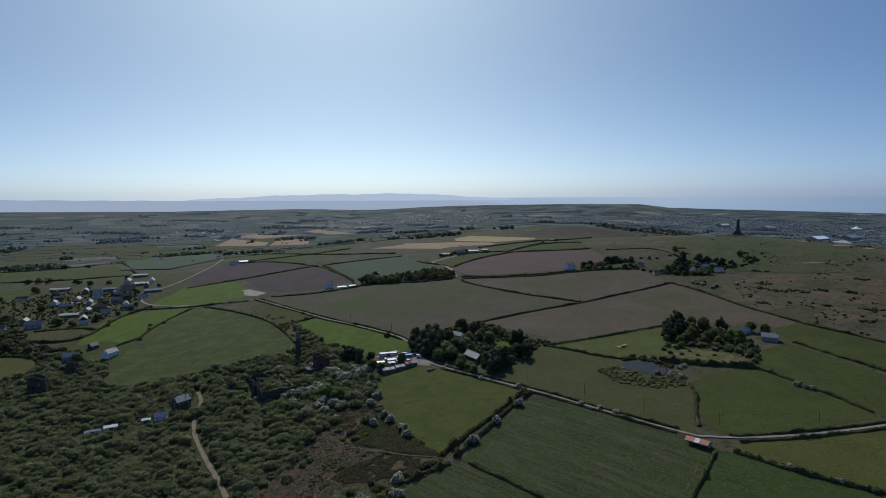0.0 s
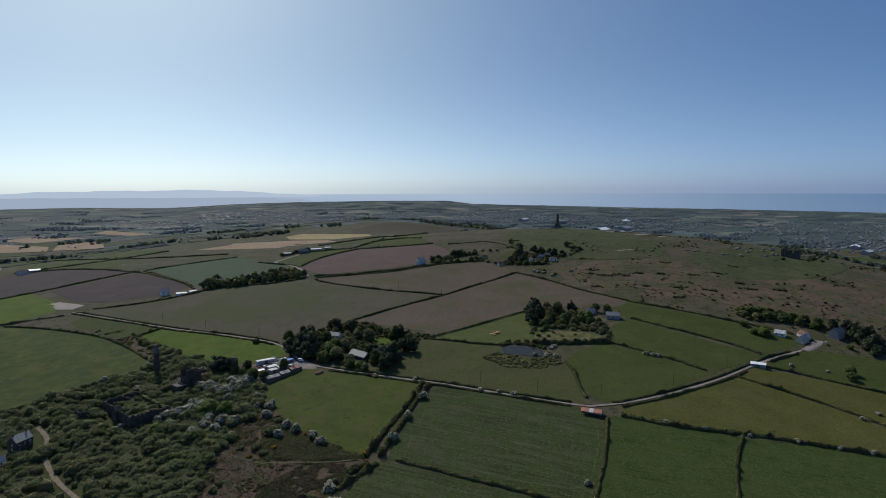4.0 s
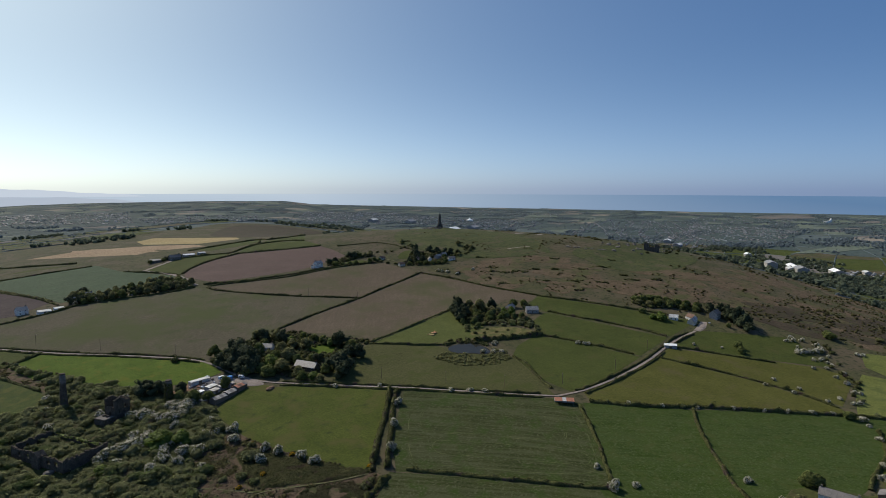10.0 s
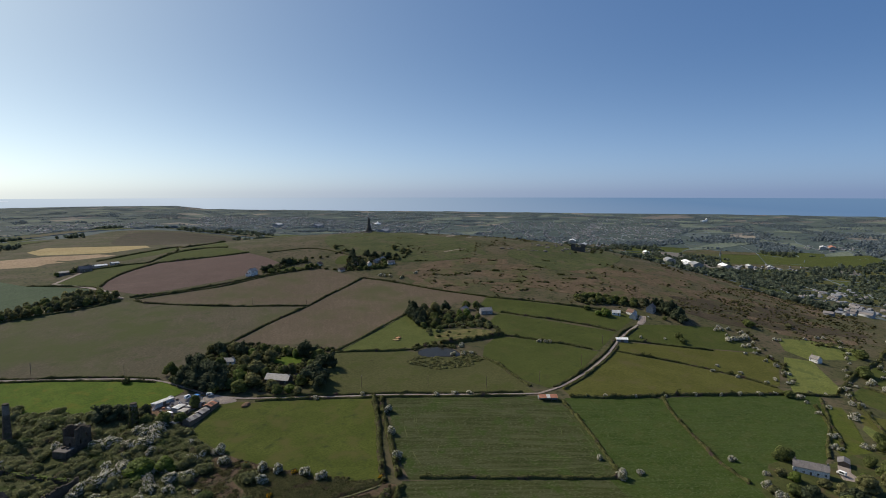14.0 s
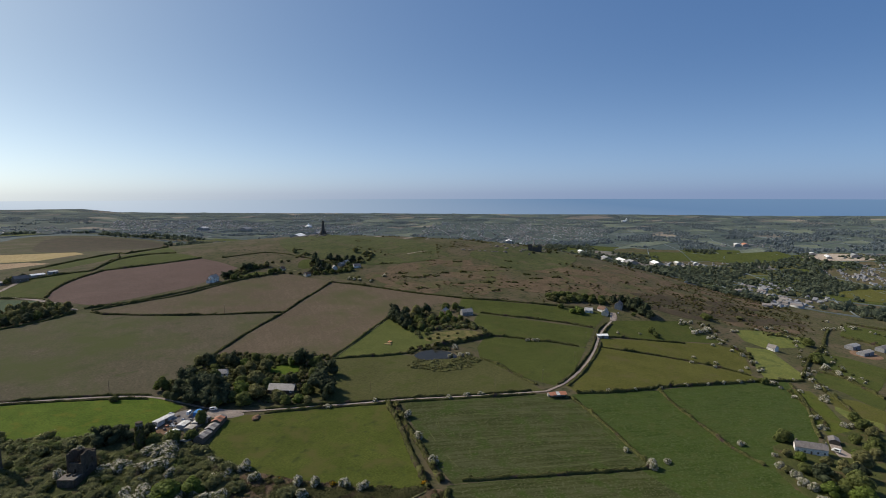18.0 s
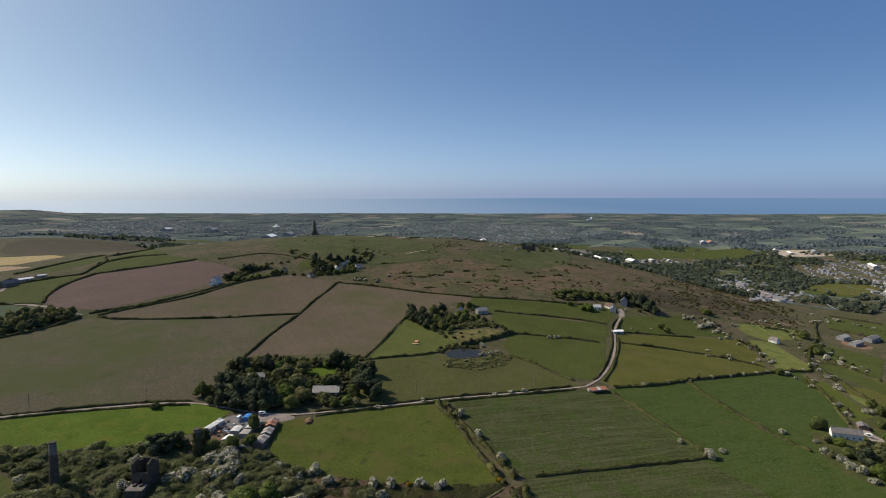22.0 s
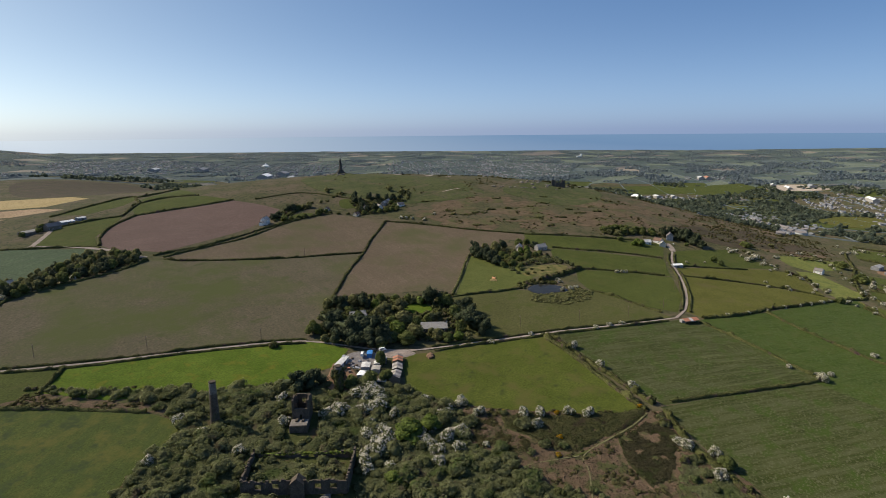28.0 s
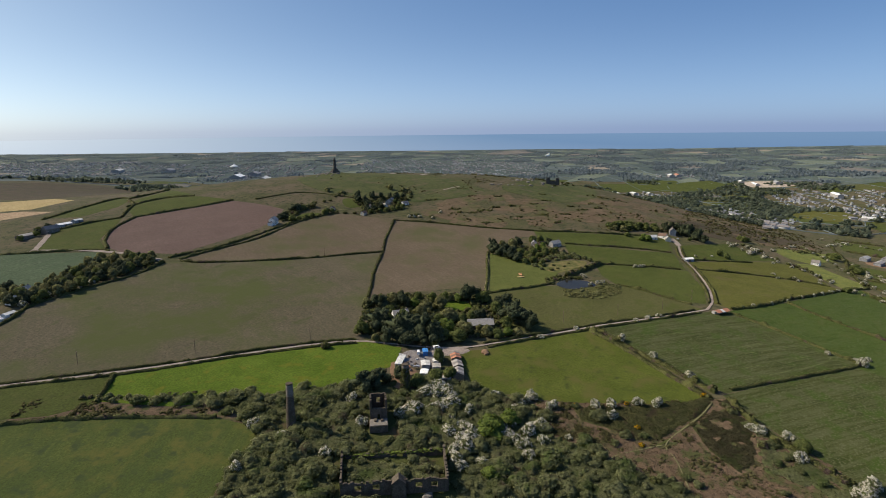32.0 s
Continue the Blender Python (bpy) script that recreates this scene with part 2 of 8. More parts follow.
M = {
    "rough": material("rough_grass", (0.056, 0.058, 0.026), (0.084, 0.081, 0.038), 30, 1.3, extra=(0.108, 0.086, 0.056), extra_size=42, extra_edge=(0.44, 0.62), bump=0.6, spots=((0.042, 0.046, 0.022), 5.0, 0.53, 0.64)),
    "turf": material("hill_turf", (0.052, 0.064, 0.024), (0.082, 0.088, 0.034), 22, 1.2, extra=(0.098, 0.084, 0.050), extra_size=24, extra_edge=(0.52, 0.64), bump=0.7, spots=((0.040, 0.048, 0.020), 6.0, 0.55, 0.66)),
    "pasture": material("pasture_grass", (0.050, 0.062, 0.015), (0.067, 0.080, 0.020), 28, 1.2, extra=(0.038, 0.050, 0.015), extra_size=8, extra_edge=(0.56, 0.70), bump=0.8, spots=((0.070, 0.072, 0.022), 17, 0.55, 0.72)),
    "pasture2": material("lush_pasture_grass", (0.058, 0.074, 0.013), (0.080, 0.095, 0.019), 22, 1.0, extra=(0.042, 0.056, 0.015), extra_size=8, extra_edge=(0.56, 0.68), bump=0.8, spots=((0.086, 0.084, 0.024), 15, 0.50, 0.68)),
    "tramline": material("pale_flattened_grass", (0.078, 0.088, 0.034), (0.104, 0.110, 0.046), 4, 0.6, extra=(0.042, 0.054, 0.015), extra_size=9, extra_edge=(0.46, 0.56)),
    "buttercup": material("flowering_meadow_grass", (0.054, 0.072, 0.018), (0.076, 0.093, 0.024), 26, 1.0, extra=(0.100, 0.098, 0.026), extra_size=17, extra_edge=(0.48, 0.66), bump=0.8, stripe=(62, 3.0, (0.046, 0.066, 0.020), 0.5), spots=((0.043, 0.060, 0.022), 9, 0.54, 0.68)),
    "tawny": material("tawny_long_grass", (0.120, 0.105, 0.040), (0.165, 0.140, 0.060), 6, 0.8, extra=(0.080, 0.088, 0.028), extra_size=7, extra_edge=(0.46, 0.6), bump=0.5),
    "lawn": material("pale_garden_lawn", (0.076, 0.090, 0.024), (0.098, 0.108, 0.032), 16, 1.0, extra=(0.062, 0.078, 0.020), extra_size=7, extra_edge=(0.54, 0.70), bump=0.7),
    "bright": material("bright_grass", (0.063, 0.102, 0.011), (0.091, 0.131, 0.017), 14, 1.0, extra=(0.128, 0.122, 0.017), extra_size=9, extra_edge=(0.54, 0.72), bump=0.8),
    "meadow": material("deep_meadow_grass", (0.030, 0.051, 0.009), (0.047, 0.071, 0.014), 16, 0.7, stripe=(-52, 2.0, (0.053, 0.072, 0.022), 0.60), extra=(0.054, 0.068, 0.018), extra_size=7, extra_edge=(0.52, 0.62), bump=0.9, spots=((0.070, 0.088, 0.033), 1.5, 0.54, 0.64)),
    "striped": material("mown_meadow", (0.030, 0.040, 0.011), (0.046, 0.055, 0.016), 20, 0.7, stripe=(-46, 2.2, (0.070, 0.075, 0.034), 0.80), extra=(0.040, 0.062, 0.013), extra_size=12, extra_edge=(0.50, 0.62), bump=0.9, spots=((0.082, 0.085, 0.042), 1.3, 0.53, 0.63)),
    "olive": material("olive_grass", (0.064, 0.067, 0.023), (0.083, 0.082, 0.032), 36, 1.4, extra=(0.056, 0.069, 0.016), extra_size=18, extra_edge=(0.5, 0.7), bump=0.7),
    "olive2": material("dry_olive_grass", (0.071, 0.073, 0.017), (0.090, 0.090, 0.023), 26, 1.3, extra=(0.095, 0.081, 0.034), extra_size=24, extra_edge=(0.54, 0.72), bump=0.7),
    "brown": material("sprouting_brown_field", (0.086, 0.074, 0.046), (0.108, 0.090, 0.060), 45, 1.6, stripe=(33, 2.4, (0.078, 0.073, 0.044), 0.45), extra=(0.070, 0.079, 0.028), extra_size=70, extra_edge=(0.44, 0.62), bump=0.5, spots=((0.066, 0.070, 0.030), 13, 0.58, 0.72)),
    "brown2": material("bare_brown_field", (0.108, 0.082, 0.055), (0.132, 0.100, 0.069), 40, 1.6, stripe=(33, 2.6, (0.098, 0.078, 0.052), 0.55), extra=(0.086, 0.083, 0.039), extra_size=60, extra_edge=(0.46, 0.64), bump=0.5),
    "red": material("red_plough", (0.114, 0.076, 0.064), (0.138, 0.093, 0.078), 35, 1.6, stripe=(120, 3.0, (0.108, 0.078, 0.064), 0.5), bump=0.25),
    "dark_plough": material("dark_plough", (0.061, 0.045, 0.044), (0.080, 0.059, 0.055), 30, 1.8, stripe=(60, 3.0, (0.054, 0.042, 0.040), 0.5), bump=0.5),
    "teal": material("blue_green_crop", (0.060, 0.084, 0.048), (0.074, 0.100, 0.056), 40, 2.0, stripe=(80, 4, (0.052, 0.084, 0.040), 0.4)),
    "straw": material("straw_crop", (0.306, 0.230, 0.106), (0.365, 0.281, 0.136), 60, 3.0),
    "straw_pink": material("pale_stubble", (0.281, 0.196, 0.119), (0.340, 0.246, 0.153), 60, 3.0),
    "yellow": material("yellow_grass", (0.112, 0.125, 0.032), (0.138, 0.148, 0.044), 25, 1.5, extra=(0.088, 0.108, 0.032), extra_size=14, bump=0.5),
    "heath": material("brown_heath", (0.094, 0.069, 0.043), (0.140, 0.101, 0.064), 16, 1.2, extra=(0.080, 0.082, 0.034), extra_size=30, extra_edge=(0.50, 0.62), bump=0.8, spots=((0.052, 0.046, 0.024), 6.0, 0.56, 0.66)),
    "bracken": material("dead_bracken", (0.088, 0.062, 0.040), (0.142, 0.098, 0.064), 5, 0.6, extra=(0.066, 0.070, 0.028), extra_size=8, extra_edge=(0.50, 0.60), bump=0.8, spots=((0.044, 0.040, 0.022), 3.0, 0.58, 0.66)),
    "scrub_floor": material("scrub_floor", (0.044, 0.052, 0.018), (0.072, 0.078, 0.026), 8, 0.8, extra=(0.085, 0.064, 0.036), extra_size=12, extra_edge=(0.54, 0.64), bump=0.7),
    "dark_heath": material("dark_heather", (0.050, 0.041, 0.028), (0.078, 0.060, 0.040), 22, 2.0, extra=(0.060, 0.058, 0.028), extra_size=15, extra_edge=(0.50, 0.64), bump=0.5),
    "lot": material("pale_hardstanding", (0.30, 0.25, 0.20), (0.40, 0.34, 0.28), 12, 1.0),
    "road": material("worn_lane", (0.236, 0.191, 0.161), (0.319, 0.268, 0.229), 6, 0.8, rough=0.85),
    "tarmac": material("grey_yard", (0.17, 0.155, 0.15), (0.23, 0.21, 0.20), 7, 0.8),
    "trod": material("trodden_turf", (0.120, 0.115, 0.056), (0.165, 0.150, 0.080), 3, 0.6),
    "track": material("dirt_track", (0.192, 0.152, 0.098), (0.272, 0.224, 0.150), 4, 0.7),
    "soil": material("bare_soil", (0.16, 0.10, 0.065), (0.22, 0.14, 0.09), 5, 0.7),
    # land to the skyline: blue-grey base colour with distance haze painted in
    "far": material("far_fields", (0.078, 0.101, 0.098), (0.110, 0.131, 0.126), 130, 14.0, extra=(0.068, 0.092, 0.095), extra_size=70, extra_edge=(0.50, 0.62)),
    "stone": material("dark_granite", (0.075, 0.060, 0.046), (0.130, 0.106, 0.082), 2.5, 0.5, bump=0.15, extra=(0.065, 0.07, 0.035), extra_size=3.0, extra_edge=(0.56, 0.70)),
    "stone_light": material("weathered_granite", (0.15, 0.135, 0.115), (0.24, 0.21, 0.18), 1.6, 0.5, bump=0.12),
    "monument": material("monument_granite", (0.075, 0.070, 0.062), (0.125, 0.115, 0.10), 2.5, 0.6, bump=0.15),
    "brick": material("red_brick", (0.20, 0.085, 0.055), (0.27, 0.12, 0.08), 1.2, 0.3),
    "render": material("white_render", (0.66, 0.64, 0.60), (0.78, 0.76, 0.72), 3.0, 0.5),
    "render_cream": material("cream_render", (0.52, 0.47, 0.38), (0.62, 0.57, 0.47), 3.0, 0.5),
    "render_grey": material("grey_render", (0.30, 0.29, 0.27), (0.38, 0.36, 0.34), 3.0, 0.5),
    "slate": material("grey_slate", (0.127, 0.115, 0.108), (0.193, 0.172, 0.158), 2.0, 0.4, rough=0.55, spec=0.4),
    "slate_pale": material("pale_slate", (0.252, 0.235, 0.212), (0.347, 0.320, 0.285), 2.0, 0.4, rough=0.55, spec=0.4),
    "tile_brown": material("brown_tile", (0.16, 0.10, 0.075), (0.22, 0.145, 0.11), 2.0, 0.4, rough=0.85, spec=0.15),
    "sheet": material("pale_metal_sheet", (0.42, 0.42, 0.41), (0.58, 0.58, 0.56), 2.5, 0.5, rough=0.50, spec=0.4, extra=(0.33, 0.29, 0.25), extra_size=2.0, extra_edge=(0.56, 0.70)),
    "sheet_grey": material("grey_metal_sheet", (0.22, 0.225, 0.235), (0.31, 0.315, 0.32), 2.5, 0.5, rough=0.85, spec=0.15),
    "rust": material("rusty_red_sheet", (0.30, 0.12, 0.07), (0.40, 0.18, 0.11), 1.5, 0.4, rough=0.7),
    "white": material("white_paint", (0.74, 0.74, 0.72), (0.82, 0.82, 0.80), 1.5, 0.3, rough=0.4),
    "blue": material("blue_tarpaulin", (0.03, 0.16, 0.42), (0.05, 0.22, 0.52), 1.0, 0.3, rough=0.5),
    "car_dark": material("dark_car_paint", (0.03, 0.035, 0.045), (0.05, 0.055, 0.065), 2.0, rough=0.25, spec=0.6),
    "car_silver": material("silver_car_paint", (0.42, 0.43, 0.44), (0.50, 0.51, 0.52), 2.0, rough=0.3, metal=0.4),
    "rubber": material("tyre_rubber", (0.02, 0.02, 0.02), (0.03, 0.03, 0.03), 0.4),
    "glass": material("window_glass", (0.03, 0.035, 0.04), (0.045, 0.05, 0.06), 1.0, rough=0.08, spec=0.8),
    "wood": material("grey_timber", (0.13, 0.10, 0.075), (0.20, 0.155, 0.115), 0.8, 0.2),
    "bark": material("bark", (0.06, 0.048, 0.036), (0.10, 0.08, 0.06), 0.5, 0.15, bump=0.05),
    "orange": material("orange_timber", (0.48, 0.24, 0.12), (0.58, 0.32, 0.18), 1.0, 0.3),
    "water": material("pond_water", (0.020, 0.020, 0.016), (0.030, 0.029, 0.022), 8, rough=0.14, spec=0.09),
    "leaf_hedge": material("hedge_leaves", (0.060, 0.067, 0.023), (0.107, 0.109, 0.041), 9, 0.45, island=0.5, rough=0.75, extra=(0.083, 0.059, 0.051), extra_size=7, extra_edge=(0.55, 0.64)),
    "leaf_scrub": material("scrub_leaves", (0.130, 0.147, 0.064), (0.225, 0.232, 0.120), 9, 0.9, island=0.18, rough=0.75, extra=(0.122, 0.160, 0.055), extra_size=16, extra_edge=(0.54, 0.66), spots=((0.165, 0.140, 0.090), 12, 0.60, 0.70)),
    "leaf_dark": material("dark_pine_needles", (0.038, 0.050, 0.028), (0.070, 0.082, 0.044), 4, 0.45, island=0.5, rough=0.75),
    "leaf_mid": material("tree_leaves", (0.100, 0.122, 0.040), (0.165, 0.186, 0.064), 8, 0.7, island=0.3, rough=0.75),
    "leaf_olive": material("olive_tree_leaves", (0.142, 0.146, 0.062), (0.212, 0.206, 0.094), 8, 0.45, island=0.45, rough=0.75),
    "leaf_fresh": material("fresh_tree_leaves", (0.100, 0.146, 0.022), (0.155, 0.200, 0.036), 6, 0.45, island=0.4, rough=0.7),
    "leaf_heath": material("heath_shrub_leaves", (0.095, 0.092, 0.040), (0.150, 0.136, 0.064), 7, 0.45, island=0.4, rough=0.8),
    "hawthorn": blossom("hawthorn_blossom", (0.66, 0.62, 0.53), (0.095, 0.108, 0.044), 0.60),
    "gorse": blossom("gorse_flowers", (0.48, 0.27, 0.012), (0.055, 0.062, 0.018), 0.62),
}

# valley leaves lightened and cooled, a little haze painted into their green
M["leaf_wood_hazed"] = material("hazed_valley_leaves", (0.084, 0.105, 0.074), (0.140, 0.162, 0.110), 14, island=0.4, rough=0.8)
M["leaf_heather"] = material("heather_leaves", (0.052, 0.050, 0.026), (0.086, 0.076, 0.042), 5, 0.6, island=0.3, rough=0.8, extra=(0.062, 0.072, 0.028), extra_size=9, extra_edge=(0.52, 0.64))
M["leaf_gorse"] = material("dark_gorse_leaves", (0.058, 0.064, 0.026), (0.100, 0.098, 0.044), 6, 0.6, island=0.3, rough=0.8, extra=(0.080, 0.062, 0.040), extra_size=8, extra_edge=(0.54, 0.64))
# far leaves in pale blue-grey: distance haze painted into the base colour
M["leaf_far_hazed"] = material("hazed_tree_leaves", (0.146, 0.182, 0.200), (0.205, 0.242, 0.258), 60, island=0.25, rough=0.8)
for key in M:
    if key.startswith("leaf") or key in ("hawthorn", "gorse"):
        leafy(M[key], 0.28 if key in ("leaf_dark", "leaf_hedge") else 0.64 if key in ("leaf_scrub", "leaf_heath") else 0.5)

# Sea and far coast: backdrops whose haze is painted in as emission.
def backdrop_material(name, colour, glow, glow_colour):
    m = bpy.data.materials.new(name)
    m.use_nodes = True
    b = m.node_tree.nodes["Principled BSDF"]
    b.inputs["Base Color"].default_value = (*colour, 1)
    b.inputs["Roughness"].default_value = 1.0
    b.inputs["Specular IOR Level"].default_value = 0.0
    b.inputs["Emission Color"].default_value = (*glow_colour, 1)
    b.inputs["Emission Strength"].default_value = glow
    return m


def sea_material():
    """Far water that pales towards the skyline, its haze painted as position-graded glow."""
    m = backdrop_material("hazy_sea_glow", (0.02, 0.03, 0.05), 0.2, (0.5, 0.7, 1.0))
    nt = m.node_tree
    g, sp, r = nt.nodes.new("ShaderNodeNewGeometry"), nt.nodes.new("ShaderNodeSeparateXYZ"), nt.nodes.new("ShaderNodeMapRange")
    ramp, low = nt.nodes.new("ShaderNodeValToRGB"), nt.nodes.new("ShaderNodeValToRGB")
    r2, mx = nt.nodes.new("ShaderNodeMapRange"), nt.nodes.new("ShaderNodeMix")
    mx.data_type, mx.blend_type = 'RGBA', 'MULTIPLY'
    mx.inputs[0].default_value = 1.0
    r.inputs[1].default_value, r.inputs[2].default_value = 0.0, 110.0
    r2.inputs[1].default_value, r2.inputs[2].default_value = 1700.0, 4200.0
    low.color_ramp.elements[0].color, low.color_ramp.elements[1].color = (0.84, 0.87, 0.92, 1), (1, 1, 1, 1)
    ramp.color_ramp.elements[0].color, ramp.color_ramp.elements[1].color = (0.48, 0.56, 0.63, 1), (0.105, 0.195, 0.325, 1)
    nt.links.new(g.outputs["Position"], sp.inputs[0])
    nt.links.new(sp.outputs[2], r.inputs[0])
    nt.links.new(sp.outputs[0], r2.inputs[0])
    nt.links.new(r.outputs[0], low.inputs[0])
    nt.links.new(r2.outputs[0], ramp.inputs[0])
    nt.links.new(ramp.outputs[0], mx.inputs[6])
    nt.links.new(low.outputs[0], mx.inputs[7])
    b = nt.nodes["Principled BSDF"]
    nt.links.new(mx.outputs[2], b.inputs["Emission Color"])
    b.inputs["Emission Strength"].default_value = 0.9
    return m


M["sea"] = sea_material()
# pale blue glow paints aerial haze onto the far lowland and hills
M["far_plain"] = backdrop_material("hazy_plain_glow", (0.06, 0.08, 0.10), 0.48, (0.78, 0.87, 1.0))
M["far_hill"] = backdrop_material("hazy_hills_glow", (0.10, 0.13, 0.17), 0.58, (0.84, 0.92, 1.0))


# ---- mesh helpers ----
def mesh_of(name, verts, faces, mats, slots=None, smooth=False):
    """A mesh from arrays; faces all of one size."""
    verts, faces = np.asarray(verts, np.float32).reshape(-1, 3), np.asarray(faces, np.int32)
    k = faces.shape[1]
    me = bpy.data.meshes.new(name)
    me.vertices.add(len(verts))
    me.vertices.foreach_set("co", verts.ravel())
    me.loops.add(faces.size)
    me.loops.foreach_set("vertex_index", faces.ravel())
    me.polygons.add(len(faces))
    me.polygons.foreach_set("loop_start", np.arange(0, faces.size, k, dtype=np.int32))
    me.polygons.foreach_set("loop_total", np.full(len(faces), k, np.int32))
    if slots is not None:
        me.polygons.foreach_set("material_index", np.asarray(slots, np.int32))
    if smooth:
        me.polygons.foreach_set("use_smooth", np.ones(len(faces), bool))
    for m in (mats if isinstance(mats, (list, tuple)) else [mats]):
        me.materials.append(m)
    me.update(calc_edges=True)
    me.validate()
    return me


def part(name, bm, mat, parent, label=""):
    me = bpy.data.meshes.new(name)
    bm.to_mesh(me)
    bm.free()
    me.materials.append(mat)
    ob = new(name, me)
    ob.parent = parent
    return tagged(ob, label)


def base(name, x, y, rot, label, category, group="", z=None, kind=""):
    """An Empty at a thing's base; rot: degrees, the thing's own x axis turned from world x."""
    ob = new(name)
    ob.matrix_basis = pose(x, y, gz(x, y) if z is None else z, 0, 0, rot)
    return tagged(ob, label, category, group, kind)


def box(bm, x0, y0, z0, x1, y1, z1, bevel=0.0):
    r = bmesh.ops.create_cube(bm, size=1)["verts"]
    for v in r:
        v.co = Vector((x0 + (v.co.x + .5) * (x1 - x0), y0 + (v.co.y + .5) * (y1 - y0), z0 + (v.co.z + .5) * (z1 - z0)))
    if bevel:
        es = list({e for v in r for e in v.link_edges})
        bmesh.ops.bevel(bm, geom=es, offset=bevel, segments=1, affect='EDGES')
    return bm


def boxed(*a, **k):
    return box(bmesh.new(), *a, **k)


def prism(bm, pts, y0, y1):
    """A polygon in x, z drawn out along y."""
    a = [bm.verts.new((x, y0, z)) for x, z in pts]
    b = [bm.verts.new((x, y1, z)) for x, z in pts]
    bm.faces.new(a)
    bm.faces.new(b[::-1])
    n = len(pts)
    for i in range(n):
        bm.faces.new((a[i], b[i], b[(i + 1) % n], a[(i + 1) % n]))
    bmesh.ops.recalc_face_normals(bm, faces=bm.faces)
    return bm


def lathe(bm, rings, n=20, lean=(0, 0)):
    loops = []
    for z, r in rings:
        loops.append([bm.verts.new((r * math.cos(2 * math.pi * i / n) + lean[0] * z, r * math.sin(2 * math.pi * i / n) + lean[1] * z, z)) for i in range(n)])
    for a, b in zip(loops, loops[1:]):
        for i in range(n):
            bm.faces.new((a[i], a[(i + 1) % n], b[(i + 1) % n], b[i]))
    bm.faces.new(loops[0][::-1])
    bm.faces.new(loops[-1])
    return bm


# ---- ground sheet ----
def ground_sheet():
    radii = np.concatenate([np.arange(0, 1450, 13.0), 1450 * (4720 / 1450) ** np.linspace(0, 1, 46)])
    na = 420
    ang = np.linspace(0, 2 * math.pi, na, endpoint=False)
    rr, aa = np.meshgrid(np.maximum(radii, 0.5), ang, indexing="ij")
    x, y = CX + rr * np.sin(aa), CY + rr * np.cos(aa)
    z = ground(x, y)
    hd = (np.degrees(aa) + 180) % 360 - 180
    seaward = (hd > -62) & (hd < 112)
    z = np.where(seaward & (rr > RL), z - 0.35 * (rr - RL) - (rr > RL + 30) * 20, z)
    verts = np.stack([x, y, z], -1).reshape(-1, 3)
    i, j = np.meshgrid(np.arange(len(radii) - 1), np.arange(na), indexing="ij")
    a, b = i * na + j, i * na + (j + 1) % na
    faces = np.stack([a, a + na, b + na, b], -1).reshape(-1, 4)
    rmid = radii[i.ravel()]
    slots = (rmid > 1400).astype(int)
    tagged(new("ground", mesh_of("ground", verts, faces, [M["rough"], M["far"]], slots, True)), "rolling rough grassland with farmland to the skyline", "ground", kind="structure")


def ring_backdrop(name, r0, r1, h0, h1, z_of, mat, label, n=120, m=8):
    hs, rs = np.radians(np.linspace(h0, h1, n)), np.linspace(r0, r1, m)
    R, H = np.meshgrid(rs, hs, indexing="ij")
    x, y = CX + R * np.sin(H), CY + R * np.cos(H)
    verts = np.stack([x, y, z_of(R, np.degrees(H))], -1).reshape(-1, 3)
    i, j = np.meshgrid(np.arange(m - 1), np.arange(n - 1), indexing="ij")
    a = i * n + j
    faces = np.stack([a, a + 1, a + n + 1, a + n], -1).reshape(-1, 4)
    return tagged(new(name, mesh_of(name, verts, faces, mat, smooth=True)), label, "backdrop", kind="structure")


ground_sheet()
# sea ring glows on its own; the haze over it is painted emission
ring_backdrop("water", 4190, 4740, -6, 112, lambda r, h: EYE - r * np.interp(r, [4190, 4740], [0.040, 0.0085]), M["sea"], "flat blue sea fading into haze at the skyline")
# lowland and hill rings, self-lit to look veiled by haze
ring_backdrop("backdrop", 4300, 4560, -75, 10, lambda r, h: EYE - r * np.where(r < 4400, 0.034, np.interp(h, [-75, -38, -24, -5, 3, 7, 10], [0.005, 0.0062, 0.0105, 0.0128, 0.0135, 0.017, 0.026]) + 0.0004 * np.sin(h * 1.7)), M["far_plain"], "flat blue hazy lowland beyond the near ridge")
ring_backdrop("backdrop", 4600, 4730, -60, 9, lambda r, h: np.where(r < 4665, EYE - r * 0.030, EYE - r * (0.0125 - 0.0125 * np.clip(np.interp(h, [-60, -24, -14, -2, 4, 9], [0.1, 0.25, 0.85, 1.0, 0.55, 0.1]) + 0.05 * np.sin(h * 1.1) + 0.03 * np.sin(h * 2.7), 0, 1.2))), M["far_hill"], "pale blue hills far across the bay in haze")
# ---- fields, roads and paths, draped on the ground ----
from mathutils.geometry import delaunay_2d_cdt

laid = [0]


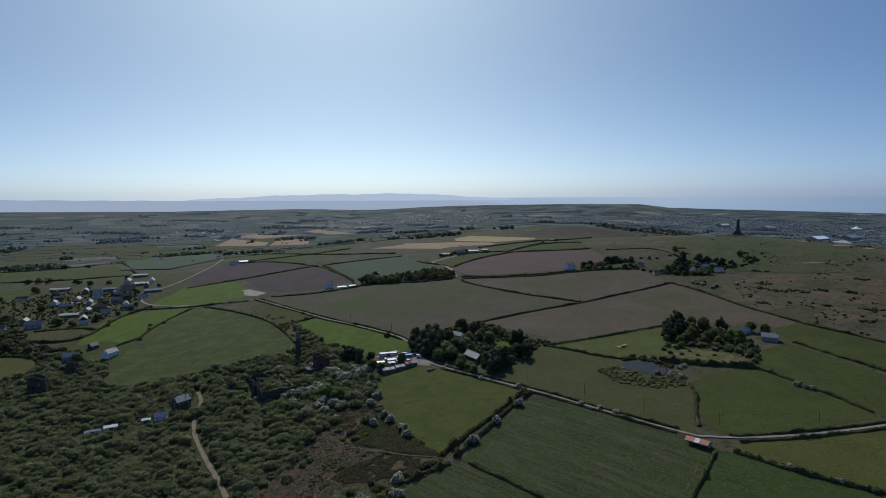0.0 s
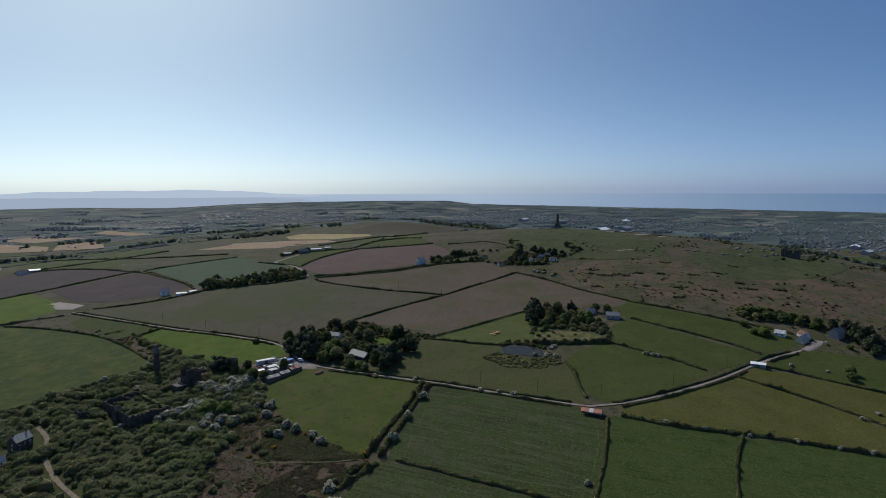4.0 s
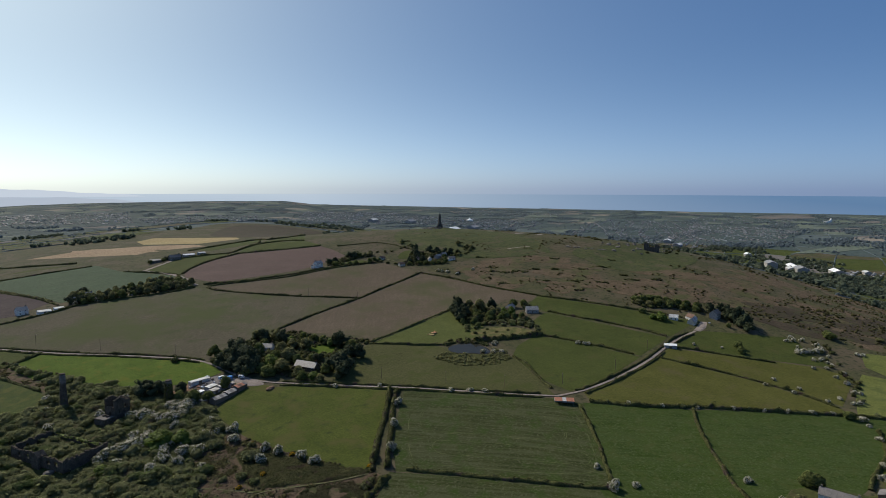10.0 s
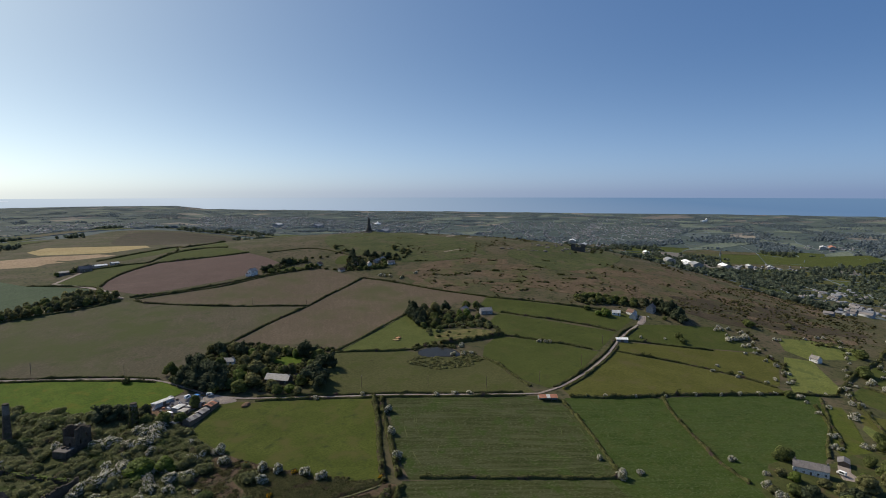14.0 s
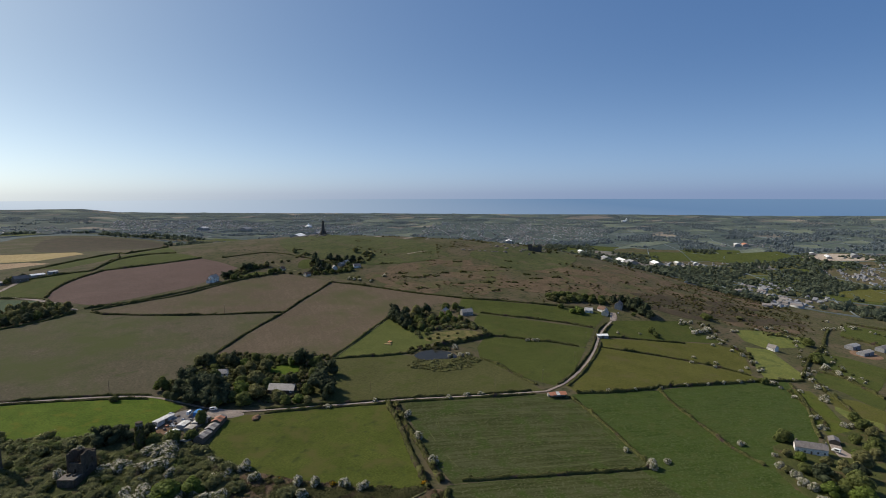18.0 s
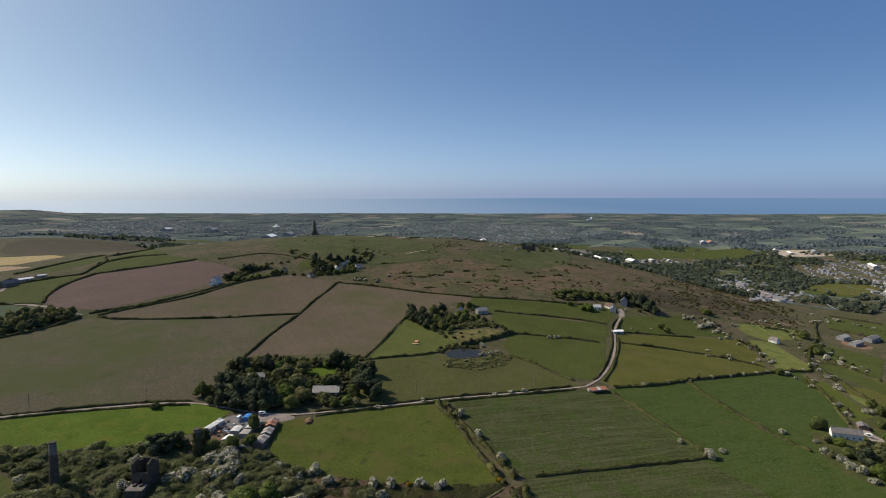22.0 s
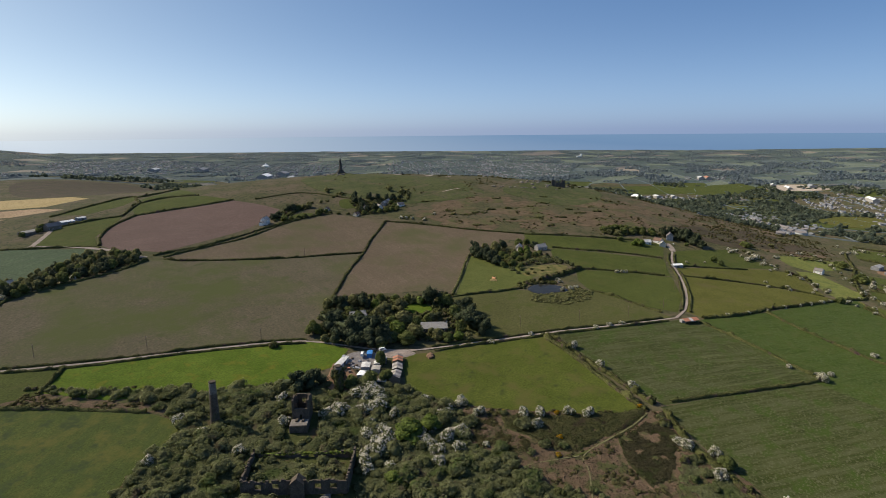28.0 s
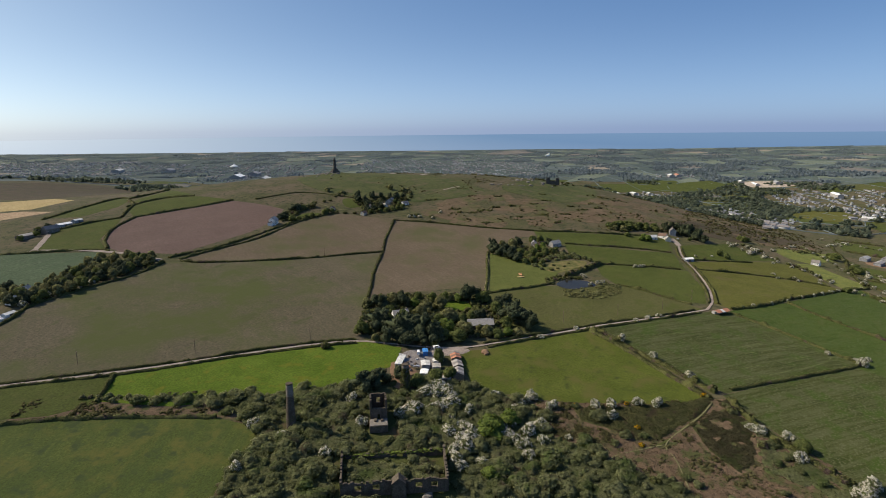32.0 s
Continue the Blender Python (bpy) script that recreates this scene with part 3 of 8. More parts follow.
def drape(poly, lift, step=16.0):
    """Triangles of a plan outline laid over the land."""
    rim = []
    for (x0, y0), (x1, y1) in zip(poly, poly[1:] + poly[:1]):
        n = max(1, int(math.hypot(x1 - x0, y1 - y0) / step))
        rim += [(x0 + (x1 - x0) * k / n, y0 + (y1 - y0) * k / n) for k in range(n)]
    xs, ys = [p[0] for p in rim], [p[1] for p in rim]
    gx, gy = np.meshgrid(np.arange(min(xs) + step / 2, max(xs), step), np.arange(min(ys) + step / 2, max(ys), step))
    gx, gy = gx.ravel(), gy.ravel()
    keep = inside(poly, gx, gy)
    pts = [Vector(p) for p in rim] + [Vector((a, b)) for a, b in zip(gx[keep], gy[keep])]
    n = len(rim)
    vs, _, fs, _, _, _ = delaunay_2d_cdt(pts, [], [list(range(n))], 1, 0.01)
    va = np.array([(v.x, v.y) for v in vs])
    verts = np.column_stack([va, ground(va[:, 0], va[:, 1]) + lift])
    tris = [f for f in fs if len(f) == 3]
    faces = [f if (va[f[1]][0] - va[f[0]][0]) * (va[f[2]][1] - va[f[0]][1]) > (va[f[1]][1] - va[f[0]][1]) * (va[f[2]][0] - va[f[0]][0]) else f[::-1] for f in tris]
    # a sloping edge down to the land around
    r = np.array(rim)
    w = np.roll(r, -1, 0) - np.roll(r, 1, 0)
    w /= np.hypot(w[:, 0], w[:, 1])[:, None] + 1e-9
    area = (r[:, 0] * np.roll(r[:, 1], -1) - np.roll(r[:, 0], -1) * r[:, 1]).sum()
    out = r + np.column_stack([w[:, 1], -w[:, 0]]) * (1.4 if area > 0 else -1.4)
    k, b0 = len(r), len(verts)
    verts = np.vstack([verts, np.column_stack([r, ground(r[:, 0], r[:, 1]) + lift]), np.column_stack([out, ground(out[:, 0], out[:, 1]) - 0.08])])
    for i in range(k):
        j = (i + 1) % k
        faces += [[b0 + i, b0 + k + i, b0 + k + j], [b0 + i, b0 + k + j, b0 + j]] if area > 0 else [[b0 + i, b0 + k + j, b0 + k + i], [b0 + i, b0 + j, b0 + k + j]]
    return verts, faces


def field(mat, label, *poly, name="field", step=16.0, lift=None, rounded=False):
    if rounded:
        for _ in range(2):
            poly = [q for (x0, y0), (x1, y1) in zip(poly, poly[1:] + poly[:1]) for q in ((.75 * x0 + .25 * x1, .75 * y0 + .25 * y1), (.25 * x0 + .75 * x1, .25 * y0 + .75 * y1))]
            poly = tuple(poly)
    laid[0] += 1
    if name == "field" and lift is None:
        r = np.array(poly, float)
        w = np.roll(r, -1, 0) - np.roll(r, 1, 0)
        w /= np.hypot(w[:, 0], w[:, 1])[:, None] + 1e-9
        turn = 1.6 if (r[:, 0] * np.roll(r[:, 1], -1) - np.roll(r[:, 0], -1) * r[:, 1]).sum() > 0 else -1.6
        poly = [tuple(q) for q in (r + np.column_stack([w[:, 1], -w[:, 0]]) * turn).tolist()]
    v, f = drape(list(poly), 0.10 + 0.003 * laid[0] if lift is None else lift, step)
    return tagged(new(name, mesh_of(name, v, f, M[mat], smooth=True)), label, "field" if name == "field" else name.replace("_", " "), kind="structure")


def along(pts, step):
    """Points at even steps along a rounded line, with their ways."""
    p = np.array(pts, float)
    for _ in range(2):
        q = np.empty((2 * len(p) - 2, 2))
        q[0::2], q[1::2] = 0.75 * p[:-1] + 0.25 * p[1:], 0.25 * p[:-1] + 0.75 * p[1:]
        p = np.vstack([p[:1], q, p[-1:]])
    d = np.concatenate([[0], np.cumsum(np.hypot(*np.diff(p, axis=0).T))])
    s = np.linspace(0, d[-1], max(2, int(d[-1] / step) + 1))
    o = np.column_stack([np.interp(s, d, p[:, 0]), np.interp(s, d, p[:, 1])])
    w = np.gradient(o, axis=0)
    return o, w / np.maximum(np.hypot(w[:, 0], w[:, 1]), 1e-6)[:, None], s


def road(mat, width, label, *pts, name="road", lift=0.42, category="road"):
    o, w, s = along(pts, 4.0)
    n = np.column_stack([-w[:, 1], w[:, 0]])
    rng = np.random.default_rng(len(pts))
    half = width / 2 * (1 + 0.12 * rng.standard_normal(len(o)))[:, None]
    a, b = o + n * half, o - n * half
    v = np.vstack([np.column_stack([a, ground(a[:, 0], a[:, 1]) + lift]), np.column_stack([o, ground(o[:, 0], o[:, 1]) + lift + 0.06]), np.column_stack([b, ground(b[:, 0], b[:, 1]) + lift])])
    k, i = len(o), np.arange(len(o) - 1)
    f = np.vstack([np.column_stack([i, i + k, i + k + 1, i + 1]), np.column_stack([i + k, i + 2 * k, i + 2 * k + 1, i + k + 1])])
    return tagged(new(name, mesh_of(name, v, f, M[mat], smooth=True)), label, category, kind="structure")


# ---- leaves ----
def cards(c, n, size, rng):
    """Small uneven four-sided leaf clumps at the places c, facing about n."""
    n = n + 0.28 * rng.standard_normal(n.shape)
    n /= np.linalg.norm(n, axis=1)[:, None] + 1e-9
    u = np.cross(n, rng.standard_normal(n.shape))
    u /= np.linalg.norm(u, axis=1)[:, None] + 1e-9
    w = np.cross(n, u)
    s = (size * rng.uniform(0.6, 1.35, len(c)))[:, None]
    q = []
    for a, b in ((-1, -1), (1, -1), (1, 1), (-1, 1)):
        q.append(c + u * s * 0.5 * (a + 0.5 * rng.standard_normal((len(c), 1))) + w * s * 0.5 * (b + 0.5 * rng.standard_normal((len(c), 1))))
    return np.stack(q, 1)


def crown(lumps, count, size, rng, rings=(12, 6)):
    """A lumpy leaf mass: a closed uneven inner body, then leaf clumps standing on it. Gives both as quads."""
    lumps = np.array(lumps, float)
    mid = np.array([lumps[:, 0].mean(), lumps[:, 1].mean(), lumps[:, 2].mean() * .8])

    def reach(d):
        c = lumps[None, :, :3] - mid
        dot = (c * d[:, None, :]).sum(-1)
        disc = lumps[None, :, 3] ** 2 - (c ** 2).sum(-1) + dot ** 2
        return np.where(disc > 0, dot + np.sqrt(np.maximum(disc, 0)), .12).max(1)

    na, nb = rings
    A, B = np.meshgrid(np.linspace(0, 2 * math.pi, na, endpoint=False), np.linspace(-.75, math.pi / 2 - .06, nb), indexing="ij")
    d = np.stack([np.cos(B) * np.cos(A), np.cos(B) * np.sin(A), np.sin(B)], -1).reshape(-1, 3)
    p = (mid + d * (.90 * reach(d) * rng.uniform(.92, 1.06, len(d)))[:, None]).reshape(na, nb, 3)
    n = np.roll(p, -1, 0)
    body = np.stack([p[:, :-1], n[:, :-1], n[:, 1:], p[:, 1:]], 2).reshape(-1, 4, 3)
    d = rng.standard_normal((count, 3))
    d[:, 2] = np.where(d[:, 2] < -.3 * np.linalg.norm(d, axis=1), -d[:, 2], d[:, 2])
    d /= np.linalg.norm(d, axis=1)[:, None]
    r = reach(d)
    out = mid + d * (r * rng.uniform(.86, 1.10, count))[:, None]
    # clumps face away from the lump they stand on
    near = np.argmin(np.linalg.norm(out[:, None] - lumps[None, :, :3], axis=2) - lumps[None, :, 3], axis=1)
    f = out - lumps[near, :3]
    f /= np.linalg.norm(f, axis=1)[:, None] + 1e-9
    return np.concatenate([body, cards(out, f + (0, 0, .15), size, rng)]), len(body), (na, nb)


def quad_mesh(name, q, mats, body=0, grid=(12, 6)):
    """Quads as one mesh; each run of body quads becomes a welded smooth shell."""
    q = np.asarray(q)
    faces = np.arange(q.shape[0] * 4).reshape(-1, 4)
    slots = None
    if body:
        na, nb = grid
        faces = faces.copy()
        i, j = np.meshgrid(np.arange(na), np.arange(nb - 1), indexing="ij")
        cell = (i * (nb - 1) + j)
        # corner k of each cell, shared with its neighbours
        faces[:body] = np.stack([cell * 4, ((i + 1) % na * (nb - 1) + j) * 4, np.where(j < nb - 2, ((i + 1) % na * (nb - 1) + np.minimum(j + 1, nb - 2)) * 4, cell * 4 + 2), np.where(j < nb - 2, (i * (nb - 1) + np.minimum(j + 1, nb - 2)) * 4, cell * 4 + 3)], -1).reshape(-1, 4)
        slots = np.where(np.arange(len(q)) < body, 1, 0) if isinstance(mats, (list, tuple)) and len(mats) > 1 else None
    me = mesh_of(name, q.reshape(-1, 3), faces, mats, slots)
    if body:
        sm = np.zeros(len(q), bool)
        sm[:body] = True
        me.polygons.foreach_set("use_smooth", sm)
    return me


def bush_lumps(rng, k=6, flat=0.85):
    out = []
    for i in range(k):
        a, r = rng.uniform(0, 6.283), rng.uniform(0.15, 0.72) if i else 0.0
        out.append((r * math.cos(a), r * math.sin(a), rng.uniform(0.25, 0.75) if i else 0.6, rng.uniform(0.38, 0.62), flat))
    return out


def tree_lumps(rng, kind):
    if kind == "pine":
        return [(rng.normal(0, 0.40), rng.normal(0, 0.40), 0.42 + 1.05 * i / 13 + rng.normal(0, 0.08), rng.uniform(0.30, 0.50) * (1.15 - 0.45 * i / 13), 0.8) for i in range(14)]
    if kind == "cone":
        return [(rng.normal(0, 0.10), rng.normal(0, 0.10), 0.25 + 1.9 * i / 9, 0.55 * (1.05 - i / 10), 1.1) for i in range(10)]
    out = []
    for i in range(15):
        u, a = i / 14, rng.uniform(0, 6.283)
        r = rng.uniform(0.25, 0.62) * (1.05 - 0.75 * u ** 2)
        out.append((r * math.cos(a), r * math.sin(a), 0.36 + 0.92 * u + rng.normal(0, 0.05), rng.uniform(0.30, 0.46), 0.9))
    return out


KINDS = {  # form, leaf material, clumps, clump size, trunk height share, label, category
    "pine": ("pine", "leaf_dark", 1150, 0.115, "dark broad-crowned pine tree in the copse", "pine tree"),
    "broad": ("broad", "leaf_mid", 1050, 0.115, "leafy green broadleaf tree", "tree"),
    "olive": ("broad", "leaf_olive", 1050, 0.115, "dull olive-brown broadleaf tree", "tree"),
    "fresh": ("broad", "leaf_fresh", 1100, 0.115, "bright fresh-green spring tree", "tree"),
    "cone": ("cone", "leaf_dark", 900, 0.12, "tall narrow dark conifer", "conifer"),
    "hawthorn": ("bush", "hawthorn", 700, 0.125, "hawthorn bush covered in white blossom", "hawthorn"),
    "gorse": ("bush", "gorse", 220, 0.21, "gorse bush in orange-yellow flower", "gorse bush"),
    "shrub": ("bush", "leaf_scrub", 420, 0.16, "rounded green shrub on rough grass", "shrub"),
    "dark_shrub": ("bush", "leaf_hedge", 420, 0.16, "dark green shrub beside a field edge", "shrub"),
}
built = {}


def plant(kind, x, y, radius, height=None, variants=3, group="", seed=None):
    """One tree or bush: a trunk with limbs and a crown. height: of the whole, in metres."""
    form, leaf, count, size, label, category = KINDS[kind]
    rng = np.random.default_rng(int(abs(x) * 7 + abs(y) * 13) % 100000 if seed is None else seed)
    far = math.hypot(x + 60, y - 420) > 420
    pick = (kind, int(rng.integers(variants)), far)
    tall = 1.65 if form in ("pine", "broad") else (2.2 if form == "cone" else 1.2)
    h = height or radius * tall
    m = Matrix.LocRotScale((x, y, gz(x, y) - 0.1), Euler((0, 0, rng.uniform(0, 6.28))), (radius, radius, h / tall))
    if pick in built:
        ob = copy_thing(built[pick], m)
        ob.matrix_basis = m
        return tagged(ob, group=group)
    r2 = np.random.default_rng(pick[1] * 31 + len(kind) * 7 + sum(map(ord, kind)))
    name = category.replace(" ", "_")
    top = tagged(new(name), label, category, group)
    lumps = bush_lumps(r2, 7) if form == "bush" else tree_lumps(r2, form)
    bm = bmesh.new()
    th = 0.5 if form == "bush" else 0.95
    lathe(bm, [(0, 0.075), (th * 0.35, 0.055), (th * 0.8, 0.038), (th * 1.2, 0.015)], 8)
    for lx, ly, lz, lr, _ in lumps[1:6]:
        a, b = Vector((0, 0, th * 0.45)), Vector((lx, ly, max(lz, th * 0.6)))
        w = (b - a)
        t = w.to_track_quat('Z', 'Y').to_matrix().to_4x4()
        limb = lathe(bmesh.new(), [(0, 0.030), (w.length, 0.010)], 5)
        limb.transform(Matrix.Translation(a) @ t)
        tmp = bpy.data.meshes.new("limb")
        limb.to_mesh(tmp)
        limb.free()
        bm.from_mesh(tmp)
        bpy.data.meshes.remove(tmp)
    part("trunk", bm, M["bark"], top)
    q, body, grid = crown(lumps, int(count * .3) if far else count, size * 1.6 if far else size, r2, (12, 7) if far else (18, 10) if form != "bush" else (14, 7))
    c = new("crown", quad_mesh("crown", q, [M[leaf], M["leaf_scrub"]] if leaf in ("hawthorn", "gorse") else [M[leaf]], body, grid))
    c.parent = top
    top.matrix_basis = m
    built[pick] = top
    return top


def fill(poly, spacing, seed, tries=6000):
    """Random places inside an outline, no two nearer than the spacing."""
    rng = np.random.default_rng(seed)
    xs, ys = [p[0] for p in poly], [p[1] for p in poly]
    out = []
    for _ in range(tries):
        x, y = rng.uniform(min(xs), max(xs)), rng.uniform(min(ys), max(ys))
        if inside(poly, x, y) and all((x - a) ** 2 + (y - b) ** 2 > spacing ** 2 for a, b in out):
            out.append((x, y))
    return out


def scatter(poly, spacing, seed, keep=None):
    """Quick jittered grid of places inside an outline."""
    rng = np.random.default_rng(seed)
    xs, ys = [p[0] for p in poly], [p[1] for p in poly]
    gx, gy = np.meshgrid(np.arange(min(xs), max(xs), spacing), np.arange(min(ys), max(ys), spacing))
    x = gx.ravel() + rng.uniform(-.5, .5, gx.size) * spacing
    y = gy.ravel() + rng.uniform(-.5, .5, gx.size) * spacing
    k = inside(poly, x, y)
    if keep is not None:
        k &= keep(x, y)
    return x[k], y[k]


def thicket(name, x, y, radius, mat, label, category, seed, count=70, size=0.26, squash=0.9, flat=0.85):
    """Many bushes as one mass of leaf clumps."""
    rng = np.random.default_rng(seed)
    grid = (9, 5) if count > 30 else (7, 4) if count > 12 else (6, 3)
    protos = [crown(bush_lumps(rng, 6, flat), count, size, rng, grid) for _ in range(7)]
    z = ground(x, y)
    V, F, S, base_n = [], [], [], 0
    pick = rng.integers(0, 7, len(x))
    for p in range(7):
        k = np.where(pick == p)[0]
        if not len(k):
            continue
        a, s = rng.uniform(0, 6.283, len(k)), radius[k] * rng.uniform(0.8, 1.25, len(k))
        ca, sa = np.cos(a), np.sin(a)
        me = quad_mesh("proto", protos[p][0], mat, protos[p][1], grid)
        v = np.empty(len(me.vertices) * 3, np.float32)
        me.vertices.foreach_get("co", v)
        v = v.reshape(-1, 3)
        f = np.empty(len(me.loops), np.int32)
        me.loops.foreach_get("vertex_index", f)
        f = f.reshape(-1, 4)
        bpy.data.meshes.remove(me)
        X = (v[:, 0] * ca[:, None] - v[:, 1] * sa[:, None]) * s[:, None] + x[k][:, None]
        Y = (v[:, 0] * sa[:, None] + v[:, 1] * ca[:, None]) * s[:, None] + y[k][:, None]
        Z = v[:, 2] * s[:, None] * squash + z[k][:, None] - 0.15
        V.append(np.stack([X, Y, Z], -1).reshape(-1, 3))
        F.append((f[None] + (np.arange(len(k)) * len(v))[:, None, None]).reshape(-1, 4) + base_n)
        S.append(np.tile(np.arange(len(f)) < protos[p][1], len(k)))
        base_n += len(k) * len(v)
    me = mesh_of(name, np.vstack(V), np.vstack(F), mat)
    me.polygons.foreach_set("use_smooth", np.concatenate(S))
    return tagged(new(name, me), label, category, kind="stuff")


def undergrowth(name, poly, spacing, seed, height, clear, mat, label, category, per=3, size=.8):
    """Low continuous growth: an uneven sheet that falls to the ground at its rim, with leaf clumps all over it."""
    rng = np.random.default_rng(seed)
    xs, ys = [p[0] for p in poly], [p[1] for p in poly]
    gx, gy = np.meshgrid(np.arange(min(xs), max(xs), spacing), np.arange(min(ys), max(ys), spacing), indexing="ij")
    gx, gy = gx + rng.uniform(-.3, .3, gx.shape) * spacing, gy + rng.uniform(-.3, .3, gx.shape) * spacing
    ok = inside(poly, gx, gy) & clear(gx, gy)
    full = ok.copy()
    for a, b in ((1, 0), (-1, 0), (0, 1), (0, -1)):
        full &= np.roll(ok, (a, b), (0, 1))
    wave = np.array([noise.noise(Vector((a / 9, b / 9, seed))) + .6 * noise.noise(Vector((a / 4, b / 4, seed))) for a, b in zip(gx.ravel(), gy.ravel())]).reshape(gx.shape)
    top = np.where(full, height * np.clip(.75 + .9 * wave, .12, 2), -.2)
    z = ground(gx, gy) + top
    n, m = gx.shape
    i, j = np.meshgrid(np.arange(n - 1), np.arange(m - 1), indexing="ij")
    a = i * m + j
    f = np.stack([a, a + m, a + m + 1, a + 1], -1).reshape(-1, 4)
    f = f[ok.ravel()[f].any(1)]
    v = np.stack([gx, gy, z], -1).reshape(-1, 3)
    c = np.repeat(v[full.ravel()], per, 0) + np.column_stack([rng.uniform(-.5, .5, (full.sum() * per, 2)) * spacing, rng.uniform(-.05, .35, full.sum() * per) * height])
    q = cards(c, np.tile((0.0, -.25, 1.0), (len(c), 1)) + .35 * rng.standard_normal((len(c), 3)), size, rng)
    used, back = np.unique(f, return_inverse=True)
    v, f = v[used], back.reshape(f.shape)
    me = mesh_of(name, np.vstack([v, q.reshape(-1, 3)]), np.vstack([f, np.arange(len(c) * 4).reshape(-1, 4) + len(v)]), mat)
    me.polygons.foreach_set("use_smooth", np.arange(len(f) + len(c)) < len(f))
    return tagged(new(name, me), label, category, kind="stuff")


def hedge(*pts, h=1.7, w=2.4, dense=16.0, label="", bumps=0.35):
    """An overgrown field bank: an earth core with leaf clumps over it and taller bushes here and there."""
    seed = int(abs(pts[0][0]) * 3 + abs(pts[-1][1]) * 5 + len(pts))
    rng = np.random.default_rng(seed)
    o, way, s = along(pts, 3.0)
    n = np.column_stack([-way[:, 1], way[:, 0]])
    o = o + n * (0.5 * np.sin(s / 17 + seed) + 0.25 * rng.standard_normal(len(o)))[:, None]
    hh = h * (1 + 0.18 * np.sin(s / 11 + seed) + 0.16 * rng.standard_normal(len(o)))
    hh = np.where(rng.uniform(0, 1, len(o)) < 0.08, hh * (1 + bumps * 2), hh)
    ww = w * (1 + 0.15 * rng.standard_normal(len(o)))
    z = ground(o[:, 0], o[:, 1])
    rows = []
    for a, b in ((-0.55, -0.05), (-0.42, 0.62), (0.0, 0.9), (0.42, 0.62), (0.55, -0.05)):
        p = o + n * (ww * a)[:, None]
        rows.append(np.column_stack([p, z + hh * b]))
    k = len(o)
    v = np.vstack(rows)
    i = np.arange(k - 1)
    f = np.vstack([np.column_stack([r * k + i, r * k + i + 1, (r + 1) * k + i + 1, (r + 1) * k + i]) for r in range(4)])
    count = int(s[-1] * dense)
    t = rng.uniform(0, k - 1.001, count)
    j = t.astype(int)
    e = (t - j)[:, None]
    c2, nn, H, W = o[j] * (1 - e) + o[j + 1] * e, n[j], hh[j], ww[j]
    a = rng.uniform(-1.45, 1.45, count)
    cp = c2 + nn * (np.sin(a) * W * 0.55)[:, None]
    c = np.column_stack([cp, ground(cp[:, 0], cp[:, 1]) + np.maximum(0.15, np.cos(a) * H * rng.uniform(0.8, 1.12, count))])
    d = np.column_stack([nn * np.sin(a)[:, None], np.cos(a)])
    q = cards(c, d, 0.55 * min(1.5, max(.8, h / 1.8)), rng)
    v2 = np.vstack([v, q.reshape(-1, 3)])
    f2 = np.vstack([f, np.arange(count * 4).reshape(-1, 4) + len(v)])
    return tagged(new("hedge", mesh_of("hedge", v2, f2, M["leaf_hedge"])), label or "dark overgrown hedge bank between two fields", "hedge", "field hedges")


# ---- buildings ----
def prism_x(pts, x0, x1):
    """A polygon in y, z drawn out along x."""
    bm = bmesh.new()
    a = [bm.verts.new((x0, y, z)) for y, z in pts]
    b = [bm.verts.new((x1, y, z)) for y, z in pts]
    bm.faces.new(a)
    bm.faces.new(b[::-1])
    n = len(pts)
    for i in range(n):
        bm.faces.new((a[i], b[i], b[(i + 1) % n], a[(i + 1) % n]))
    bmesh.ops.recalc_face_normals(bm, faces=bm.faces)
    return bm


def window(parent, x, y, z, w, h, face, pane="glass"):
    """A window set in a wall that looks along face: a sill and frame round a dark pane."""
    t = {"y-": 0, "x+": 90, "y+": 180, "x-": 270}[face]
    m = pose(x, y, z, 0, 0, t)
    bm = bmesh.new()
    for b in ((-w / 2 - .08, -.06, -.1, w / 2 + .08, .05, 0), (-w / 2 - .08, -.04, h, w / 2 + .08, .05, h + .09), (-w / 2 - .08, -.04, 0, -w / 2, .05, h), (w / 2, -.04, 0, w / 2 + .08, .05, h), (-.04, -.03, 0, .04, .05, h)):
        box(bm, *b)
    bm.transform(m)
    win = part("window", bm, M["white"], parent, "white window frame")
    g = boxed(-w / 2, -.015, 0, w / 2, .05, h)
    g.transform(m)
    part("pane", g, M[pane], win)


